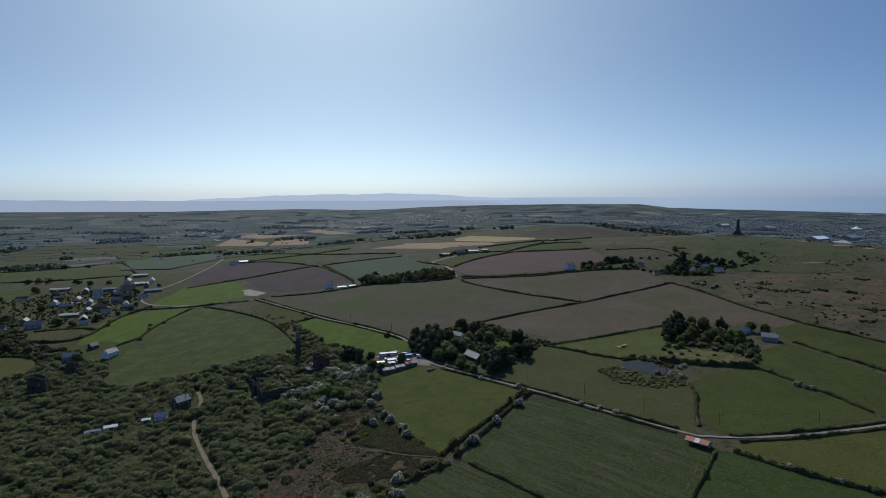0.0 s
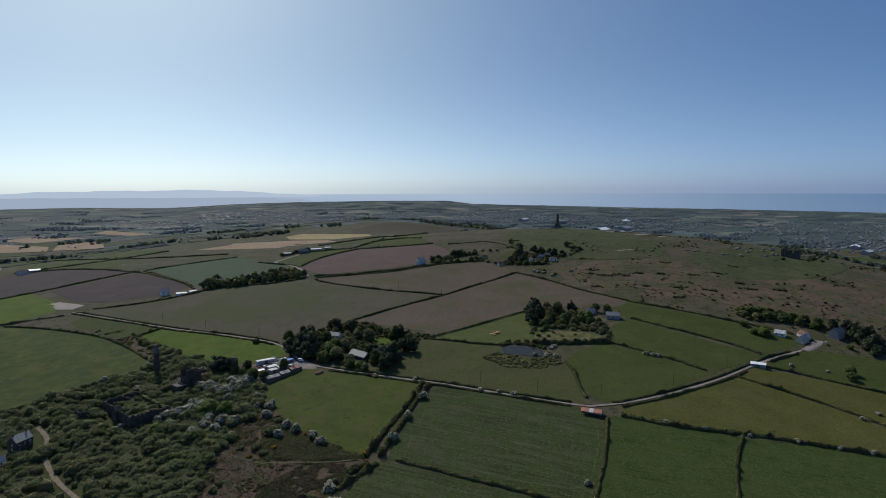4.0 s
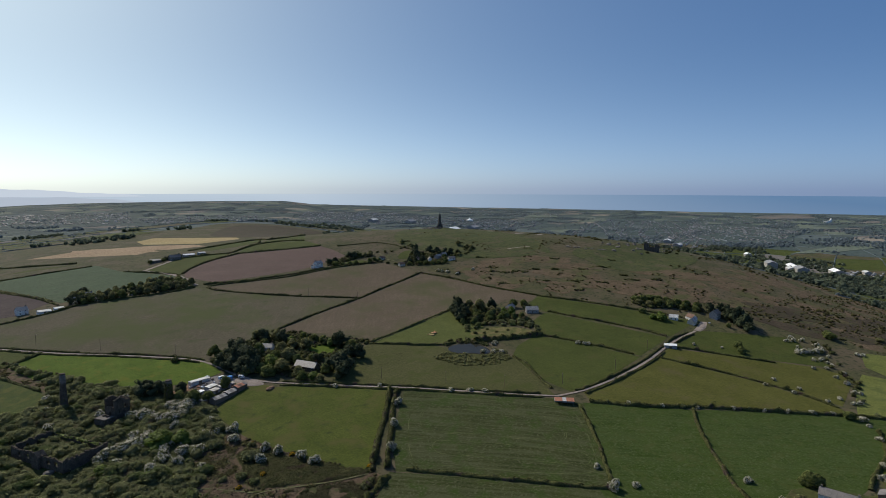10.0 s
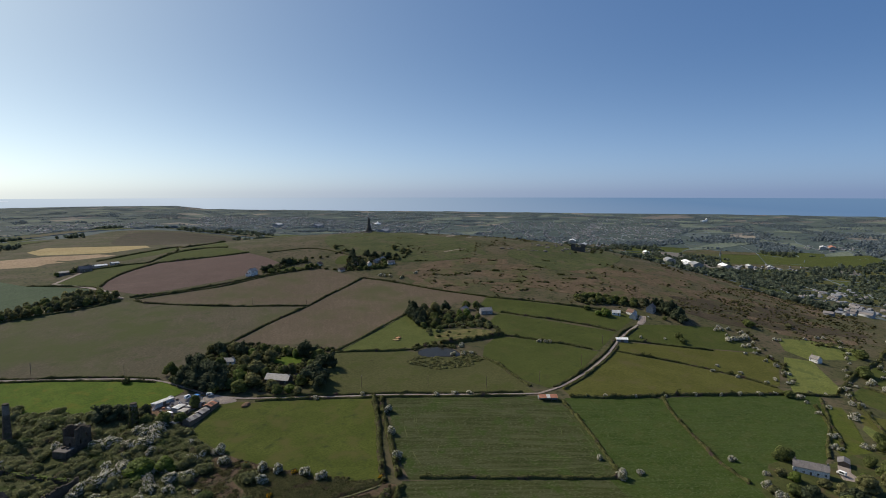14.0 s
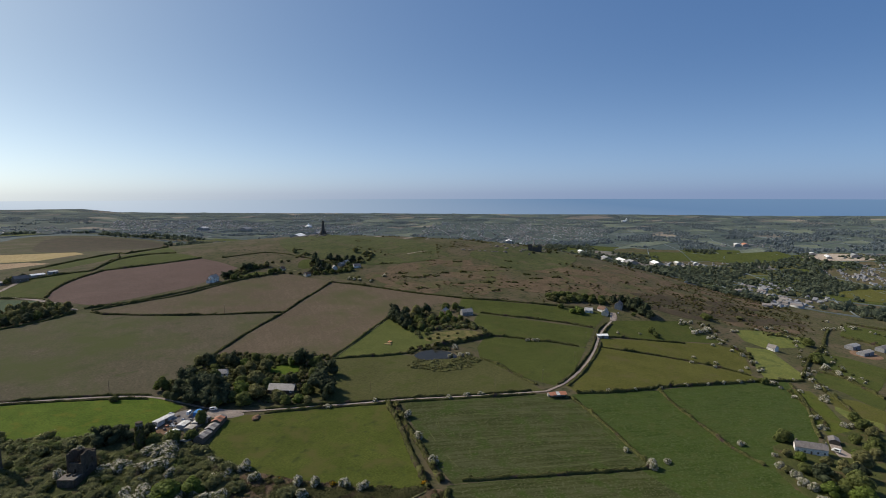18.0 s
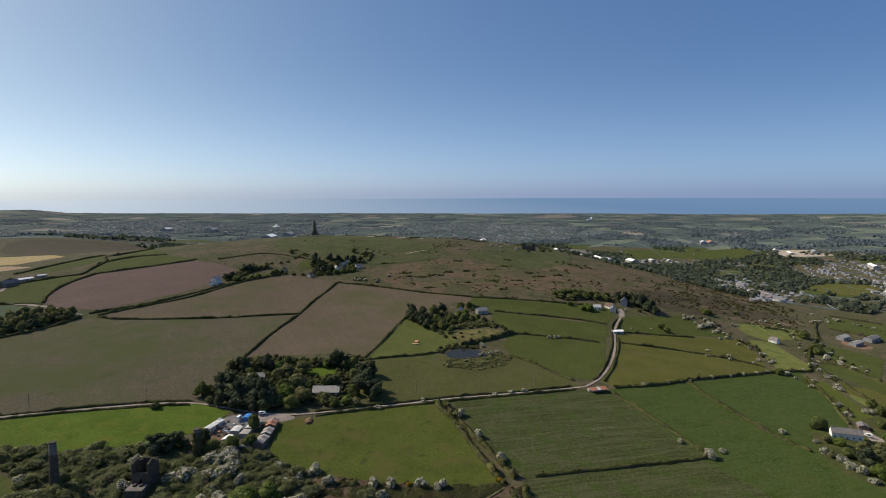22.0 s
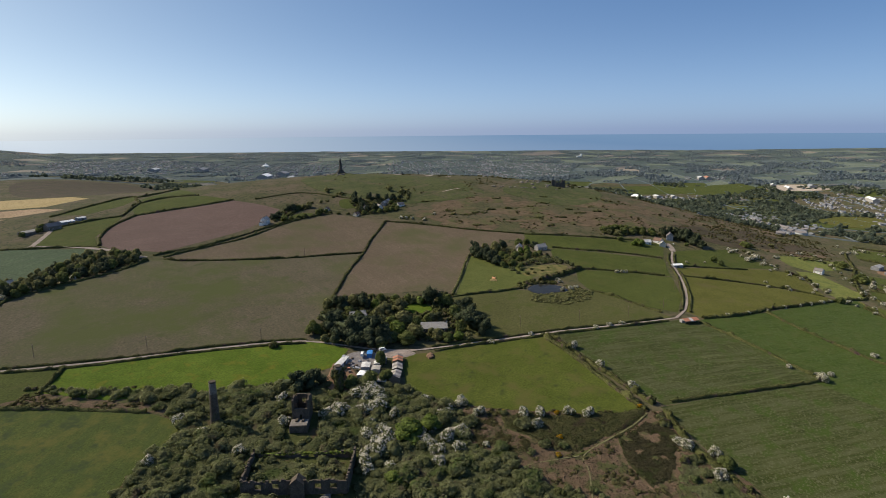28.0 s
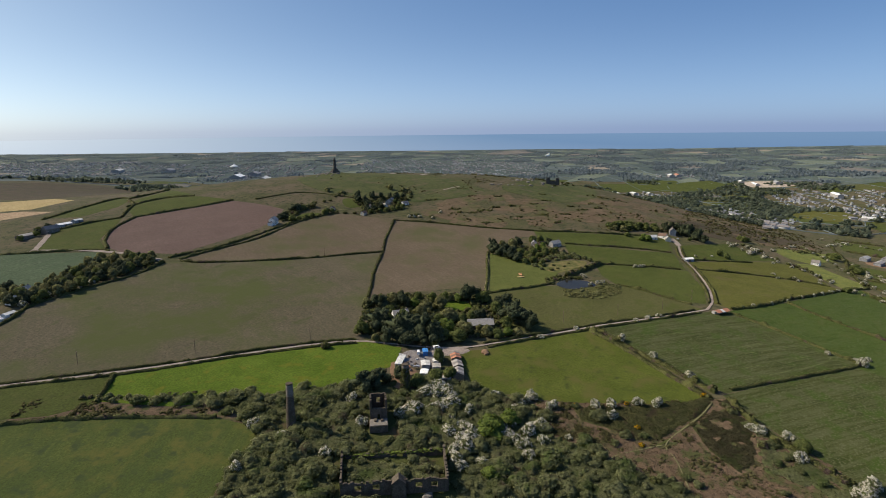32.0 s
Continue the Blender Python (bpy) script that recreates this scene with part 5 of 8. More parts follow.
for off in (3.0, -2.9):
    lane_hedge(off, (-250, 760), (-203, 712), (-140, 647), (-106, 618), (-80, 595), (-52, 569), (-40, 553), h=1.3, w=1.9)
    lane_hedge(off, (-2, 474), (11, 462), (41, 434), (69, 411), (101, 380), (132, 353), (142, 346), h=1.3, w=1.9)
lane_hedge(3.2, (170, 335), (177, 335), (224, 340), (275, 351), (307, 361), (348, 372), (378, 376), h=1.4, w=2.0)
lane_hedge(-3.2, (172, 335), (224, 340), (275, 351), (306, 361), h=1.4, w=2.0)
lane_hedge(-3.2, (342, 370), (352, 373), (380, 376), h=1.4, w=2.0)
hedge((275, 705), (225, 684), (197, 671), (155, 650), (82, 616), (31, 589))
hedge((22, 789), (25, 771), (47, 744), (76, 715), (99, 692), (128, 671), (155, 650))
hedge((22, 804), (40, 802), (83, 794), (124, 794), (175, 798), (215, 797), (258, 776))
hedge((24, 793), (42, 793), (84, 787), (117, 784), (179, 793), (215, 792))
hedge((275, 705), (292, 664), (307, 601), (331, 540))
hedge((93, 510), (152, 532), (216, 556))
hedge((91, 509), (109, 496), (125, 480), (148, 467))
hedge((331, 540), (354, 500), (389, 444), (412, 406))
hedge((299, 493), (322, 446), (341, 405), (348, 382))
hedge((238, 446), (254, 418), (268, 391), (276, 367))
hedge((172, 460), (190, 456), (214, 450), (240, 443), h=3.6, w=4.4, dense=30.0, label="tall dark clipped hedge above the pond")
hedge((178, 415), (173, 391), (163, 371), (157, 351), h=1.4, w=2.2, dense=26.0, bumps=.6, label="low broken hedge line between meadows")
hedge((57, 415), (41, 393), (25, 371), (11, 352), (-3, 333), h=2.0, w=3.2, dense=26.0, bumps=.6, label="thick dark hedge beside a grassy path")
hedge((61, 411), (46, 391), (31, 369), (18, 350), (5, 330), h=2.0, w=3.2, dense=26.0, bumps=.8, label="loose bushy hedge beside a grassy path")
hedge((13, 322), (31, 304), (51, 283), (71, 262), (91, 243))
hedge((154, 321), (138, 299), (121, 277), (107, 261), (93, 243), h=1.4, w=2.2, dense=26.0, bumps=.6, label="low broken hedge line between meadows")
hedge((219, 276), (197, 259), (176, 236), (151, 211), (141, 192), h=1.4, w=2.2, dense=26.0, bumps=.6, label="low broken hedge line between meadows")
hedge((164, 321), (191, 297), (227, 277), (276, 247), (332, 213), (363, 190), h=1.9, w=3.0, bumps=.6)
hedge((-147, 653), (-158, 643), (-171, 634))
hedge((342, 198), (297, 184), (230, 172), (216, 168))
hedge((292, 354), (309, 319), (324, 285), (334, 256), (334, 228), h=1.4, w=2.2, dense=26.0, bumps=.6, label="low broken hedge line between meadows")
hedge((330, 361), (365, 321), (386, 298), h=1.4, w=2.2, dense=26.0, bumps=.6, label="low broken hedge line between meadows")
hedge((2, 323), (-23, 308), (-40, 290), (-54, 275), (-60, 265), h=2.0, w=3.4, dense=22.0, bumps=.6, label="thick bushy hedge between heath and meadow")
hedge((250, 906), (282, 897), (310, 883), (322, 850), (325, 822), (330, 798), h=1.4, w=2.2, dense=8.0, label="low overgrown bank across the hill")
hedge((113, 969), (151, 956), (192, 941), (232, 930), h=2.2, w=3.2, dense=9.0)
hedge((14, 881), (32, 913), (67, 945), (113, 969), h=2.2, w=3.2, dense=9.0)
hedge((148, 1030), (184, 1037), (214, 1030), (233, 1002), h=2.2, w=3.2, dense=9.0)
hedge((181, 1072), (165, 1035), (129, 1005), (106, 984), h=2.2, w=3.2, dense=9.0)
hedge((60, 1061), (115, 1081), (205, 1117), (189, 1075), (278, 1106), h=2.2, w=3.2, dense=9.0)
hedge((35, 994), (72, 992), (104, 981), h=2.2, w=3.2, dense=9.0)
hedge((-46, 950), (-19, 916), (9, 883), (9, 871))
hedge((-233, 768), (-207, 766), (-177, 765), (-125, 784), (-112, 797), (-66, 793), (-25, 789), (10, 797))
hedge((-213, 1000), (-168, 910), (-127, 810))
hedge((-213, 1000), (-154, 1020), (-77, 1029))
hedge((-392, 872), (-316, 927), (-296, 948), (-227, 1000))
hedge((-423, 1129), (-338, 1123), (-217, 994), (-166, 899), (-133, 833), h=2.2, w=3.2, dense=9.0)
hedge((-470, 746), (-394, 741), (-334, 740), (-259, 755))
hedge((-310, 737), (-254, 700), (-207, 658), (-170, 606), (-150, 568))
hedge((-343, 593), (-331, 620), (-336, 646), (-325, 735))
hedge((-862, 1059), (-739, 1034), (-646, 1031), (-574, 1050), h=2.2, w=3.2, dense=9.0)
hedge((-1011, 1245), (-854, 1267), (-771, 1388), (-722, 1615), (-641, 1692), h=2.2, w=3.2, dense=9.0)
hedge((-781, 1394), (-609, 1123), (-547, 1026), h=2.2, w=3.2, dense=9.0)
hedge((-424, 1146), (-361, 1162), (-288, 1188), (-203, 1239), h=2.2, w=3.2, dense=9.0)
hedge((-473, 1353), (-356, 1266), (-260, 1168), (-93, 1078), h=2.2, w=3.2, dense=9.0)
hedge((638, 186), (527, 184), (438, 194), (374, 191), h=2.2, w=3.2, dense=9.0)
hedge((443, 182), (420, 162), (381, 138))
hedge((616, 170), (609, 136), (594, 117), h=2.2, w=3.2, dense=9.0)
hedge((722, 168), (721, 134), (718, 105), h=2.2, w=3.2, dense=9.0)
hedge((378, 184), (331, 165), (290, 147), (266, 135))
hedge((414, 181), (410, 158), (368, 131))
hedge((316, 197), (276, 177), (243, 166))
# ---- monument on the hill ----
def monument(x, y):
    top = base("monument", x, y, -35, "tall dark granite monument column on a stepped plinth", "monument")
    z = 0
    for w, h in ((13.0, 1.2), (10.5, 1.4), (8.4, 3.0)):
        part("step", boxed(-w / 2, -w / 2, z - (2.0 if z == 0 else 0), w / 2, w / 2, z + h, bevel=.15), M["monument"], top)
        z += h
    bm = bmesh.new()
    lathe(bm, [(z, 3.4), (z + 1.0, 3.1), (z + 8, 2.4), (z + 14, 2.0), (z + 14.5, 2.3)], 8)
    part("shaft", bm, M["monument"], top)
    bm = bmesh.new()
    lathe(bm, [(z + 14.5, 2.5), (z + 15.1, 2.5), (z + 15.4, 1.7), (z + 17.1, 1.6), (z + 17.7, 1.0), (z + 19.1, .35)], 8)
    part("cap", bm, M["monument"], top)
    part("doorway", boxed(-.7, -4.24, 2.6, .7, -4.1, 4.8), M["glass"], top, "dark arched doorway")


monument(466, 930)

# ---- castle on the crag ----
def castle(x, y):
    top = base("castle", x, y, 112, "small dark granite castle with square towers on a crag", "castle")
    for i, (cx, cy, w, d, h) in enumerate(((-8.2, 0, 6, 7, 11.0), (-.6, .6, 9, 6, 6.8), (7.6, -.4, 6.5, 6.5, 11.8))):
        tw = part("tower", boxed(cx - w / 2, cy - d / 2, -3, cx + w / 2, cy + d / 2, h, bevel=.12), M["monument"], top)
        for k in range(4):
            for s in (-1, 1):
                mx = cx - w / 2 + (k + .5) * w / 4
                part("merlon", boxed(mx - w / 11, cy + s * (d / 2 - .25) - .3, h, mx + w / 11, cy + s * (d / 2 - .25) + .3, h + .9), M["monument"], tw)
        for k in (-1, 1):
            window(tw, cx + k * w / 5, cy - d / 2, h * .55, .8, 1.3, "y-")


castle(631, 598)

# ---- mine chimney, engine houses and ruined walls ----
def stack(x, y, h, r0, r1, label, mat="stone", lean=(0.0, 0.0)):
    top = base("mine_chimney", x, y, 10, label, "mine chimney")
    bm = bmesh.new()
    n = 14
    lathe(bm, [(-1.5 + (h + 1.5) * i / n, r0 + (r1 - r0) * i / n + .05 * math.sin(i * 2.3)) for i in range(n + 1)], 22, lean)
    part("shaft", bm, M[mat], top)
    bm = bmesh.new()
    lathe(bm, [(h * .72, r1 + (r0 - r1) * .28 + .10), (h * .96, r1 + (r0 - r1) * .05 + .12)], 22, lean)
    part("brick_upper_shaft", bm, M["stone_light"], top, "paler weathered brick upper shaft")
    bm = bmesh.new()
    lathe(bm, [(h - .9, r1 + .10), (h - .7, r1 + .28), (h - .1, r1 + .28), (h, r1 + .10), (h + .01, r1 - .45), (h - 2, r1 - .5)], 22, lean)
    part("collar", bm, M["stone"], top)
    return top


stack(-137, 529, 24.5, 2.7, 1.55, "tall tapering stone mine chimney standing in scrub", lean=(0.006, -0.004))
ivy = stack(-76, 495, 15.5, 3.0, 1.8, "shorter tapering mine chimney with ivy at its foot")
rng = np.random.default_rng(5)
a, z = rng.uniform(0, 6.283, 620), rng.uniform(0, 13.2, 620)
rr = 3.1 - .075 * z
q = cards(np.column_stack([rr * np.cos(a), rr * np.sin(a), z]), np.column_stack([np.cos(a), np.sin(a), np.zeros(620)]), 0.9, rng)
leaves = new("ivy", quad_mesh("ivy", q, [M["leaf_hedge"]]))
leaves.parent = ivy


def broken_wall(parent, x0, y0, x1, y1, h, thick=.8, seed=0, name="wall_section", openings=(), jag=.5, mat="stone"):
    """A ruined wall with an uneven top and real openings (from, to, sill, head along it)."""
    rng = np.random.default_rng(seed)
    L = math.hypot(x1 - x0, y1 - y0)
    cuts = sorted({0.0, L, *[c for o in openings for c in o[:2]], *np.arange(1.4, L, 1.4)})
    m = Matrix.Translation((x0, y0, 0)) @ Matrix.Rotation(math.atan2(y1 - y0, x1 - x0), 4, 'Z')
    for s, e in zip(cuts, cuts[1:]):
        mid = (s + e) / 2
        t0 = (h(mid / L) if callable(h) else h) + rng.normal(0, jag * .5)
        gap = [o for o in openings if o[0] <= mid <= o[1]]
        for lo, hi in ([(-2.0, t0)] if not gap else [(-2.0, gap[0][2]), (gap[0][3], t0)]):
            if hi - lo > .05:
                bm = boxed(s, -thick / 2 + rng.normal(0, .02), lo, e + .01, thick / 2 + rng.normal(0, .02), hi)
                bm.transform(m)
                part(name, bm, M[mat], parent)


def engine_house(x, y, rot, L, W, h, label, gable=3.2, seed=1, front=True):
    """A roofless engine house: long axis along x, bob wall at -x."""
    top = base("engine_house", x, y, rot, label, "engine house ruin")
    broken_wall(top, -L / 2, -W / 2, -L / 2, W / 2, h * .66, 1.3, seed, openings=((W * .42, W * .58, h * .05, h * .40),), jag=.15)
    broken_wall(top, L / 2, -W / 2, L / 2, W / 2, h * .93, 1.0, seed + 1, openings=((W * .36, W * .62, h * .5, h * .75),), jag=.25)
    for s in (-1, 1):
        broken_wall(top, -L / 2, s * W / 2, L / 2, s * W / 2, lambda u: h * (1.0 + .12 * math.sin(5 * u)), .9, seed + 3 + s, openings=((L * .2, L * .31, h * .25, h * .45), (L * .62, L * .73, h * .5, h * .7)), jag=.25)
        part("wall_pier", boxed(-L / 2 - .7, s * W / 2 - .55, -1, -L / 2 + 1.1, s * W / 2 + .55, h + gable * .22, bevel=.1), M["stone"], top)
    if front:
        part("plinth", boxed(-L / 2 - 8.5, -W / 2 - .6, -1.5, -L / 2 - 1.0, W / 2 + .9, 2.6, bevel=.2), M["stone"], top)
        part("plinth_top", boxed(-L / 2 - 8.2, -W / 2 - .4, 2.6, -L / 2 - 1.3, W / 2 + .7, 2.75), M["stone_light"], top)
        for k in (-1, 1):
            part("bearing_block", boxed(-L / 2 - 4.5, k * 1.7 - .7, 2.75, -L / 2 - 2.0, k * 1.7 + .7, 3.6, bevel=.1), M["stone"], top)
    return top


engine_house(-108, 494, 33, 11.0, 8.0, 12.5, "roofless granite engine house ruin in scrub")
ruin = base("ruined_wall", -135, 465, 0, "ruined granite mine building walls with ivy on top", "ruin")
for i, (x0, y0, x1, y1, h, o) in enumerate(((-166, 478, -142, 437, 4.8, ((6, 9, .5, 3.2), (14, 17, .8, 3.4), (33, 36, .8, 3.4), (40, 43, .8, 3.4))), (-142, 437, -119, 450, 5.2, ()), (-119, 450, -145, 492, 3.0, ((20, 23, 0, 4),)), (-166, 478, -145, 492, 5.0, ((8, 10, .6, 3.0),)))):
    broken_wall(ruin, x0 + 135, y0 - 465, x1 + 135, y1 - 465, h, .9, 20 + i, openings=o, jag=.9)
bm = bmesh.new()
box(bm, -3.2, -2.6, -3, 3.2, 2.6, 4.4)
bm.transform(pose(-153 + 135, 456 - 465, 0, 0, 0, -60))
part("wall_pier", bm, M["stone"], ruin)
bm = prism_x([(-2.7, 4.4), (2.7, 4.4), (0, 7.0)], -3.2, 3.2)
bm.transform(pose(-153 + 135, 456 - 465, 0, 0, 0, -60) @ pose(0, 0, 0, 0, 0, 90) @ Matrix.Diagonal((.8, 1.15, 1, 1)))
part("gable", bm, M["stone"], ruin)
rng = np.random.default_rng(8)
t = rng.uniform(0, 1, 420)
cx, cy = -119 + t * -26 + 135, 450 + t * 42 - 465
q = cards(np.column_stack([cx + rng.normal(0, .5, 420), cy + rng.normal(0, .5, 420), 3.0 + rng.normal(0, .35, 420)]), np.tile((0.0, 0.0, 1.0), (420, 1)), .8, rng)
leaves = new("ivy", quad_mesh("ivy", q, [M["leaf_fresh"]]))
leaves.parent = ruin
low = base("ruined_wall", -178, 474, -60, "low roofless stone ruin sunk in bushes", "ruin")
for i, (x0, y0, x1, y1) in enumerate(((-5, -4, 5, -4), (5, -4, 5, 5), (5, 5, -5, 5), (-5, 5, -5, -4))):
    broken_wall(low, x0, y0, x1, y1, 4.0, .7, 40 + i, openings=((4, 5.5, 0, 2.6),) if i == 0 else (), jag=.6)
engine_house(-348, 483, 20, 12.0, 9.0, 13.0, "tall dark engine house ruin among trees", seed=60, front=False)
engine_house(-345, 525, 35, 9.0, 7.0, 9.0, "dark engine house ruin beside cottages", seed=70, front=False)

# ---- houses and farms ----
house(175, 811, 20, 11, 7.5, 5.4, "two-storey white house at a ploughed field's corner", roof="slate_pale", windows=3, chimneys=(.9, -.9), gable_windows=True, wing=(-7, 1, 5, 5, 2.6))
house(24, 488, -58, 19, 8, 2.7, "long low house with a grey roof in the copse", wall="stone", roof="slate_pale", windows=4)
house(12, 548, -42, 12, 6, 2.5, "pale low bungalow among pines", wall="render", roof="slate_pale", windows=3)
house(271, 522, 15, 10, 6, 3.0, "cream bungalow beside the pond copse", wall="render_cream", roof="slate_pale")
house(262, 516, -30, 9, 5, 2.6, "low brown-roofed outbuilding in the pond copse", wall="render_cream", roof="tile_brown", chimneys=())
house(283, 501, -30, 13, 7, 3.6, "grey house with a pale slate roof beside the copse", wall="render_grey", roof="slate_pale", windows=3)
house(406, 391, 12, 9, 7, 3.0, "cream cottage at the end of the stony lane", wall="render_cream", roof="slate_pale")
house(416, 398, 70, 10, 7, 3.2, "white cottage with a brown roof by the lane", roof="tile_brown")
house(446, 389, 10, 12, 8, 5.4, "grey slate-roofed farmhouse in front of pines", wall="render_grey", roof="slate", windows=3, chimneys=(.9, -.9))
house(399, 408, -60, 9, 6, 2.6, "low white outbuilding in a garden", roof="sheet", chimneys=())
barn(325, 363, -50, 11, 6, 2.6, "small white-roofed shed beside the stony lane", wall="sheet_grey", roof="white")
barn(147, 329, -42, 13, 6.5, 2.6, "small open shed with a rusty red roof at the lane junction", wall="render_grey", roof=("rust", "rust", "sheet", "rust"), open_front=True, bays=3)
house(458, 226, 65, 9, 6.5, 3.4, "white-gabled cottage beside a yellow paddock", roof="slate", windows=3)
FX, FY = 541, 146
field("soil", "bare brown farm yard between sheds", (FX - 16, FY - 10), (FX + 6, FY - 18), (FX + 20, FY - 4), (FX + 10, FY + 14), (FX - 12, FY + 12), name="yard", lift=0.42, step=8, rounded=True)
barn(560, 158, -25, 16, 9, 4.2, "large grey farm shed with a pale roof", roof="sheet_grey", name="barn", category="barn")
barn(541, 146, -25, 20, 8, 3.8, "long farm shed with a pale grey roof", roof="slate_pale", name="barn", category="barn")
barn(585, 128, -25, 24, 10, 4.5, "long low dark farm shed", roof="slate", name="barn", category="barn")
house(184, 172, -76, 18, 6.5, 4.0, "long white cottage with a slate roof behind a garden", windows=5, chimneys=(.95, -.95))
barn(214, 161, 10, 8, 6, 2.8, "dark timber shed beside a gravel drive", wall="wood", roof="slate")
house(-100, 820, 15, 12, 8, 4.2, "white house under a belt of trees", roof="slate_pale", windows=3)
house(-112, 812, 15, 9, 6, 3, "white-roofed outbuilding beside trees", roof="sheet", chimneys=())
house(-160, 795, 20, 10, 7, 5.0, "tall white house beside the field hedge", roof="slate_pale", gable_windows=True)
barn(-141, 784, 15, 12, 6, 2.8, "low white garage beside a hedge", wall="render", roof="sheet")
barn(-128, 789, 15, 9, 5, 2.4, "low white outbuilding beside a hedge", wall="render", roof="sheet")
house(-404, 1107, 25, 16, 8, 4.0, "white farmhouse at the road bend", windows=4)
barn(-395, 1128, 25, 18, 9, 3.6, "white-roofed farm shed at the road bend", roof="sheet", name="barn", category="barn")
barn(48, 1002, 10, 17, 7, 3.4, "white-roofed farm shed on the hill", roof="white", name="barn", category="barn")
barn(68, 1008, 10, 11, 6, 3.0, "white-roofed farm shed on the hill", roof="sheet", name="barn", category="barn")
house(26, 990, 10, 16, 8, 4.4, "grey stone farmhouse on the hill", wall="stone_light", windows=4)
barn(0, 990, 15, 17, 8, 3.4, "grey-roofed stone barn on the hill farm", wall="stone_light", roof="slate_pale", name="barn", category="barn")
for i, (hx, hy, hr) in enumerate(((266, 792, 20), (346, 750, 10), (343, 727, -20), (304, 758, 40), (334, 748, 15), (318, 745, 60), (272, 748, 0))):
    house(hx, hy, hr, 8 + i % 3, 5.5, 2.6, "low pale bungalow among trees on the hillside", wall=("render_cream", "render_grey", "render")[i % 3], roof=("tile_brown", "slate_pale", "slate")[i % 3], group="hillside bungalows", chimneys=(.8,) if i % 2 else ())
house(-206, 439, 55, 11, 8, 6.2, "tall dark stone house with a slate roof in scrub", wall="stone", roof="slate_pale", windows=3, chimneys=(.9, -.9), gable_windows=True)
house(-213, 421, 20, 9, 6, 2.8, "low white-walled outbuilding with a pale roof", roof="slate_pale", chimneys=())
barn(-222, 417, 20, 6, 4, 2.4, "small pale lean-to shed", roof="sheet")
barn(-244, 409, 30, 9, 5, 2.2, "low greenhouse with a pale roof among scrub", wall="sheet", roof="sheet", name="greenhouse", category="greenhouse")
barn(-254, 403, 30, 10, 4, 2.2, "low pale polytunnel shed among scrub", wall="sheet", roof="sheet_grey", name="greenhouse", category="greenhouse")
house(-332, 563, 75, 13, 8, 5.0, "white cottage with a slate roof beside the meadow", roof="slate_pale", windows=3)
house(-365, 590, 60, 8, 7, 3.4, "small dark stone barn near a cottage", wall="stone", roof="slate", chimneys=())
house(-367, 557, 15, 14, 8, 4.2, "grey-roofed cottage behind trees", wall="render_grey", roof="slate_pale", windows=3)

# ---- farm yard by the copse ----
field("tarmac", "grey concrete farm yard", (-50, 513), (-38, 518), (-27, 508), (-31, 497), (-42, 488), (-50, 498), name="yard", lift=0.40, step=8, rounded=True)
field("soil", "bare brown earth track beside the farm", (-52, 519), (-62, 512), (-76, 506), (-78, 496), (-72, 488), (-57, 497), (-52, 508), name="yard", lift=0.36, step=8, rounded=True)
field("road", "pale gravel forecourt", (-28, 491), (-18, 481), (-13, 481), (-17, 492), (-23, 505), (-29, 500), name="yard", lift=0.44, step=8, rounded=True)
barn(-52, 512, 18, 15, 4.0, 2.9, "long pale grey site cabin on the farm yard", wall="sheet", roof="sheet", rise=.25, name="site_cabin", category="cabin")
barn(-30.5, 483.5, 33, 10, 6, 3.0, "low farm shed with a rusty red roof", wall="wood", roof=("rust", "tile_brown", "rust", "slate"), name="barn", category="barn")
barn(-39, 478.2, 33, 9, 6, 2.8, "low farm shed with a grey sheet roof", wall="wood", roof=("slate_pale", "slate", "slate_pale"), name="barn", category="barn")
barn(-48, 473.6, 26, 11, 6.2, 3.0, "long grey-roofed farm shed with timber walls", wall="wood", roof=("slate", "slate_pale", "slate", "slate_pale"), name="barn", category="barn")
barn(-56.5, 477.5, 20, 6, 5, 2.2, "low flat-roofed shed half hidden in bushes", wall="wood", roof="slate_pale", rise=.2)
barn(-47.5, 496.5, 30, 8, 5, 2.5, "small pale-roofed shed in the farm yard", wall="render_grey", roof="sheet", rise=.4)
barn(-47, 489, 30, 6.5, 5, 2.5, "small pale-roofed shed in the farm yard", wall="render_grey", roof="slate_pale", rise=.3)
barn(-57, 492.5, 20, 7, 4.4, 2.4, "white-roofed lean-to shed in the farm yard", wall="render_grey", roof="white", rise=.3)
barn(-41, 492.5, 30, 4.5, 3.4, 2.3, "small pale shed beside a tree", wall="render_grey", roof="sheet", rise=.3)
barn(-34.5, 492, 30, 5, 4, 2.5, "small grey shed behind the long sheds", wall="render_grey", roof="slate_pale", rise=.4)
car(-37, 507, 30, "white", "white camper van parked on the yard", 5.6, 2.4, True)
barn(-33, 504, 30, 6.5, 3, 2.6, "blue tarpaulin-covered trailer on the yard", wall="blue", roof="blue", rise=.2, name="trailer", category="trailer")
car(-49, 513, 30, "car_dark", "dark car parked by the cabin")
car(-45, 516, 30, "car_silver", "silver car parked by the cabin")
car(-24, 500, -40, "white", "white van parked near the lane", 4.8, 2.0, True)
car(-27, 505, -40, "car_dark", "dark car parked near the lane")
car(-53, 500, 100, "car_silver", "silver car beside yard clutter")
car(196, 159, 75, "white", "white van on a gravel drive", 5.0, 2.1, True)
car(422, 381, 20, "car_silver", "silver car outside the lane cottages")
field("road", "gravel drive beside the cottage", (210, 163), (216, 158), (205, 156), (200, 151), (195, 150), (191, 157), (200, 161), name="yard", lift=0.44, step=8)
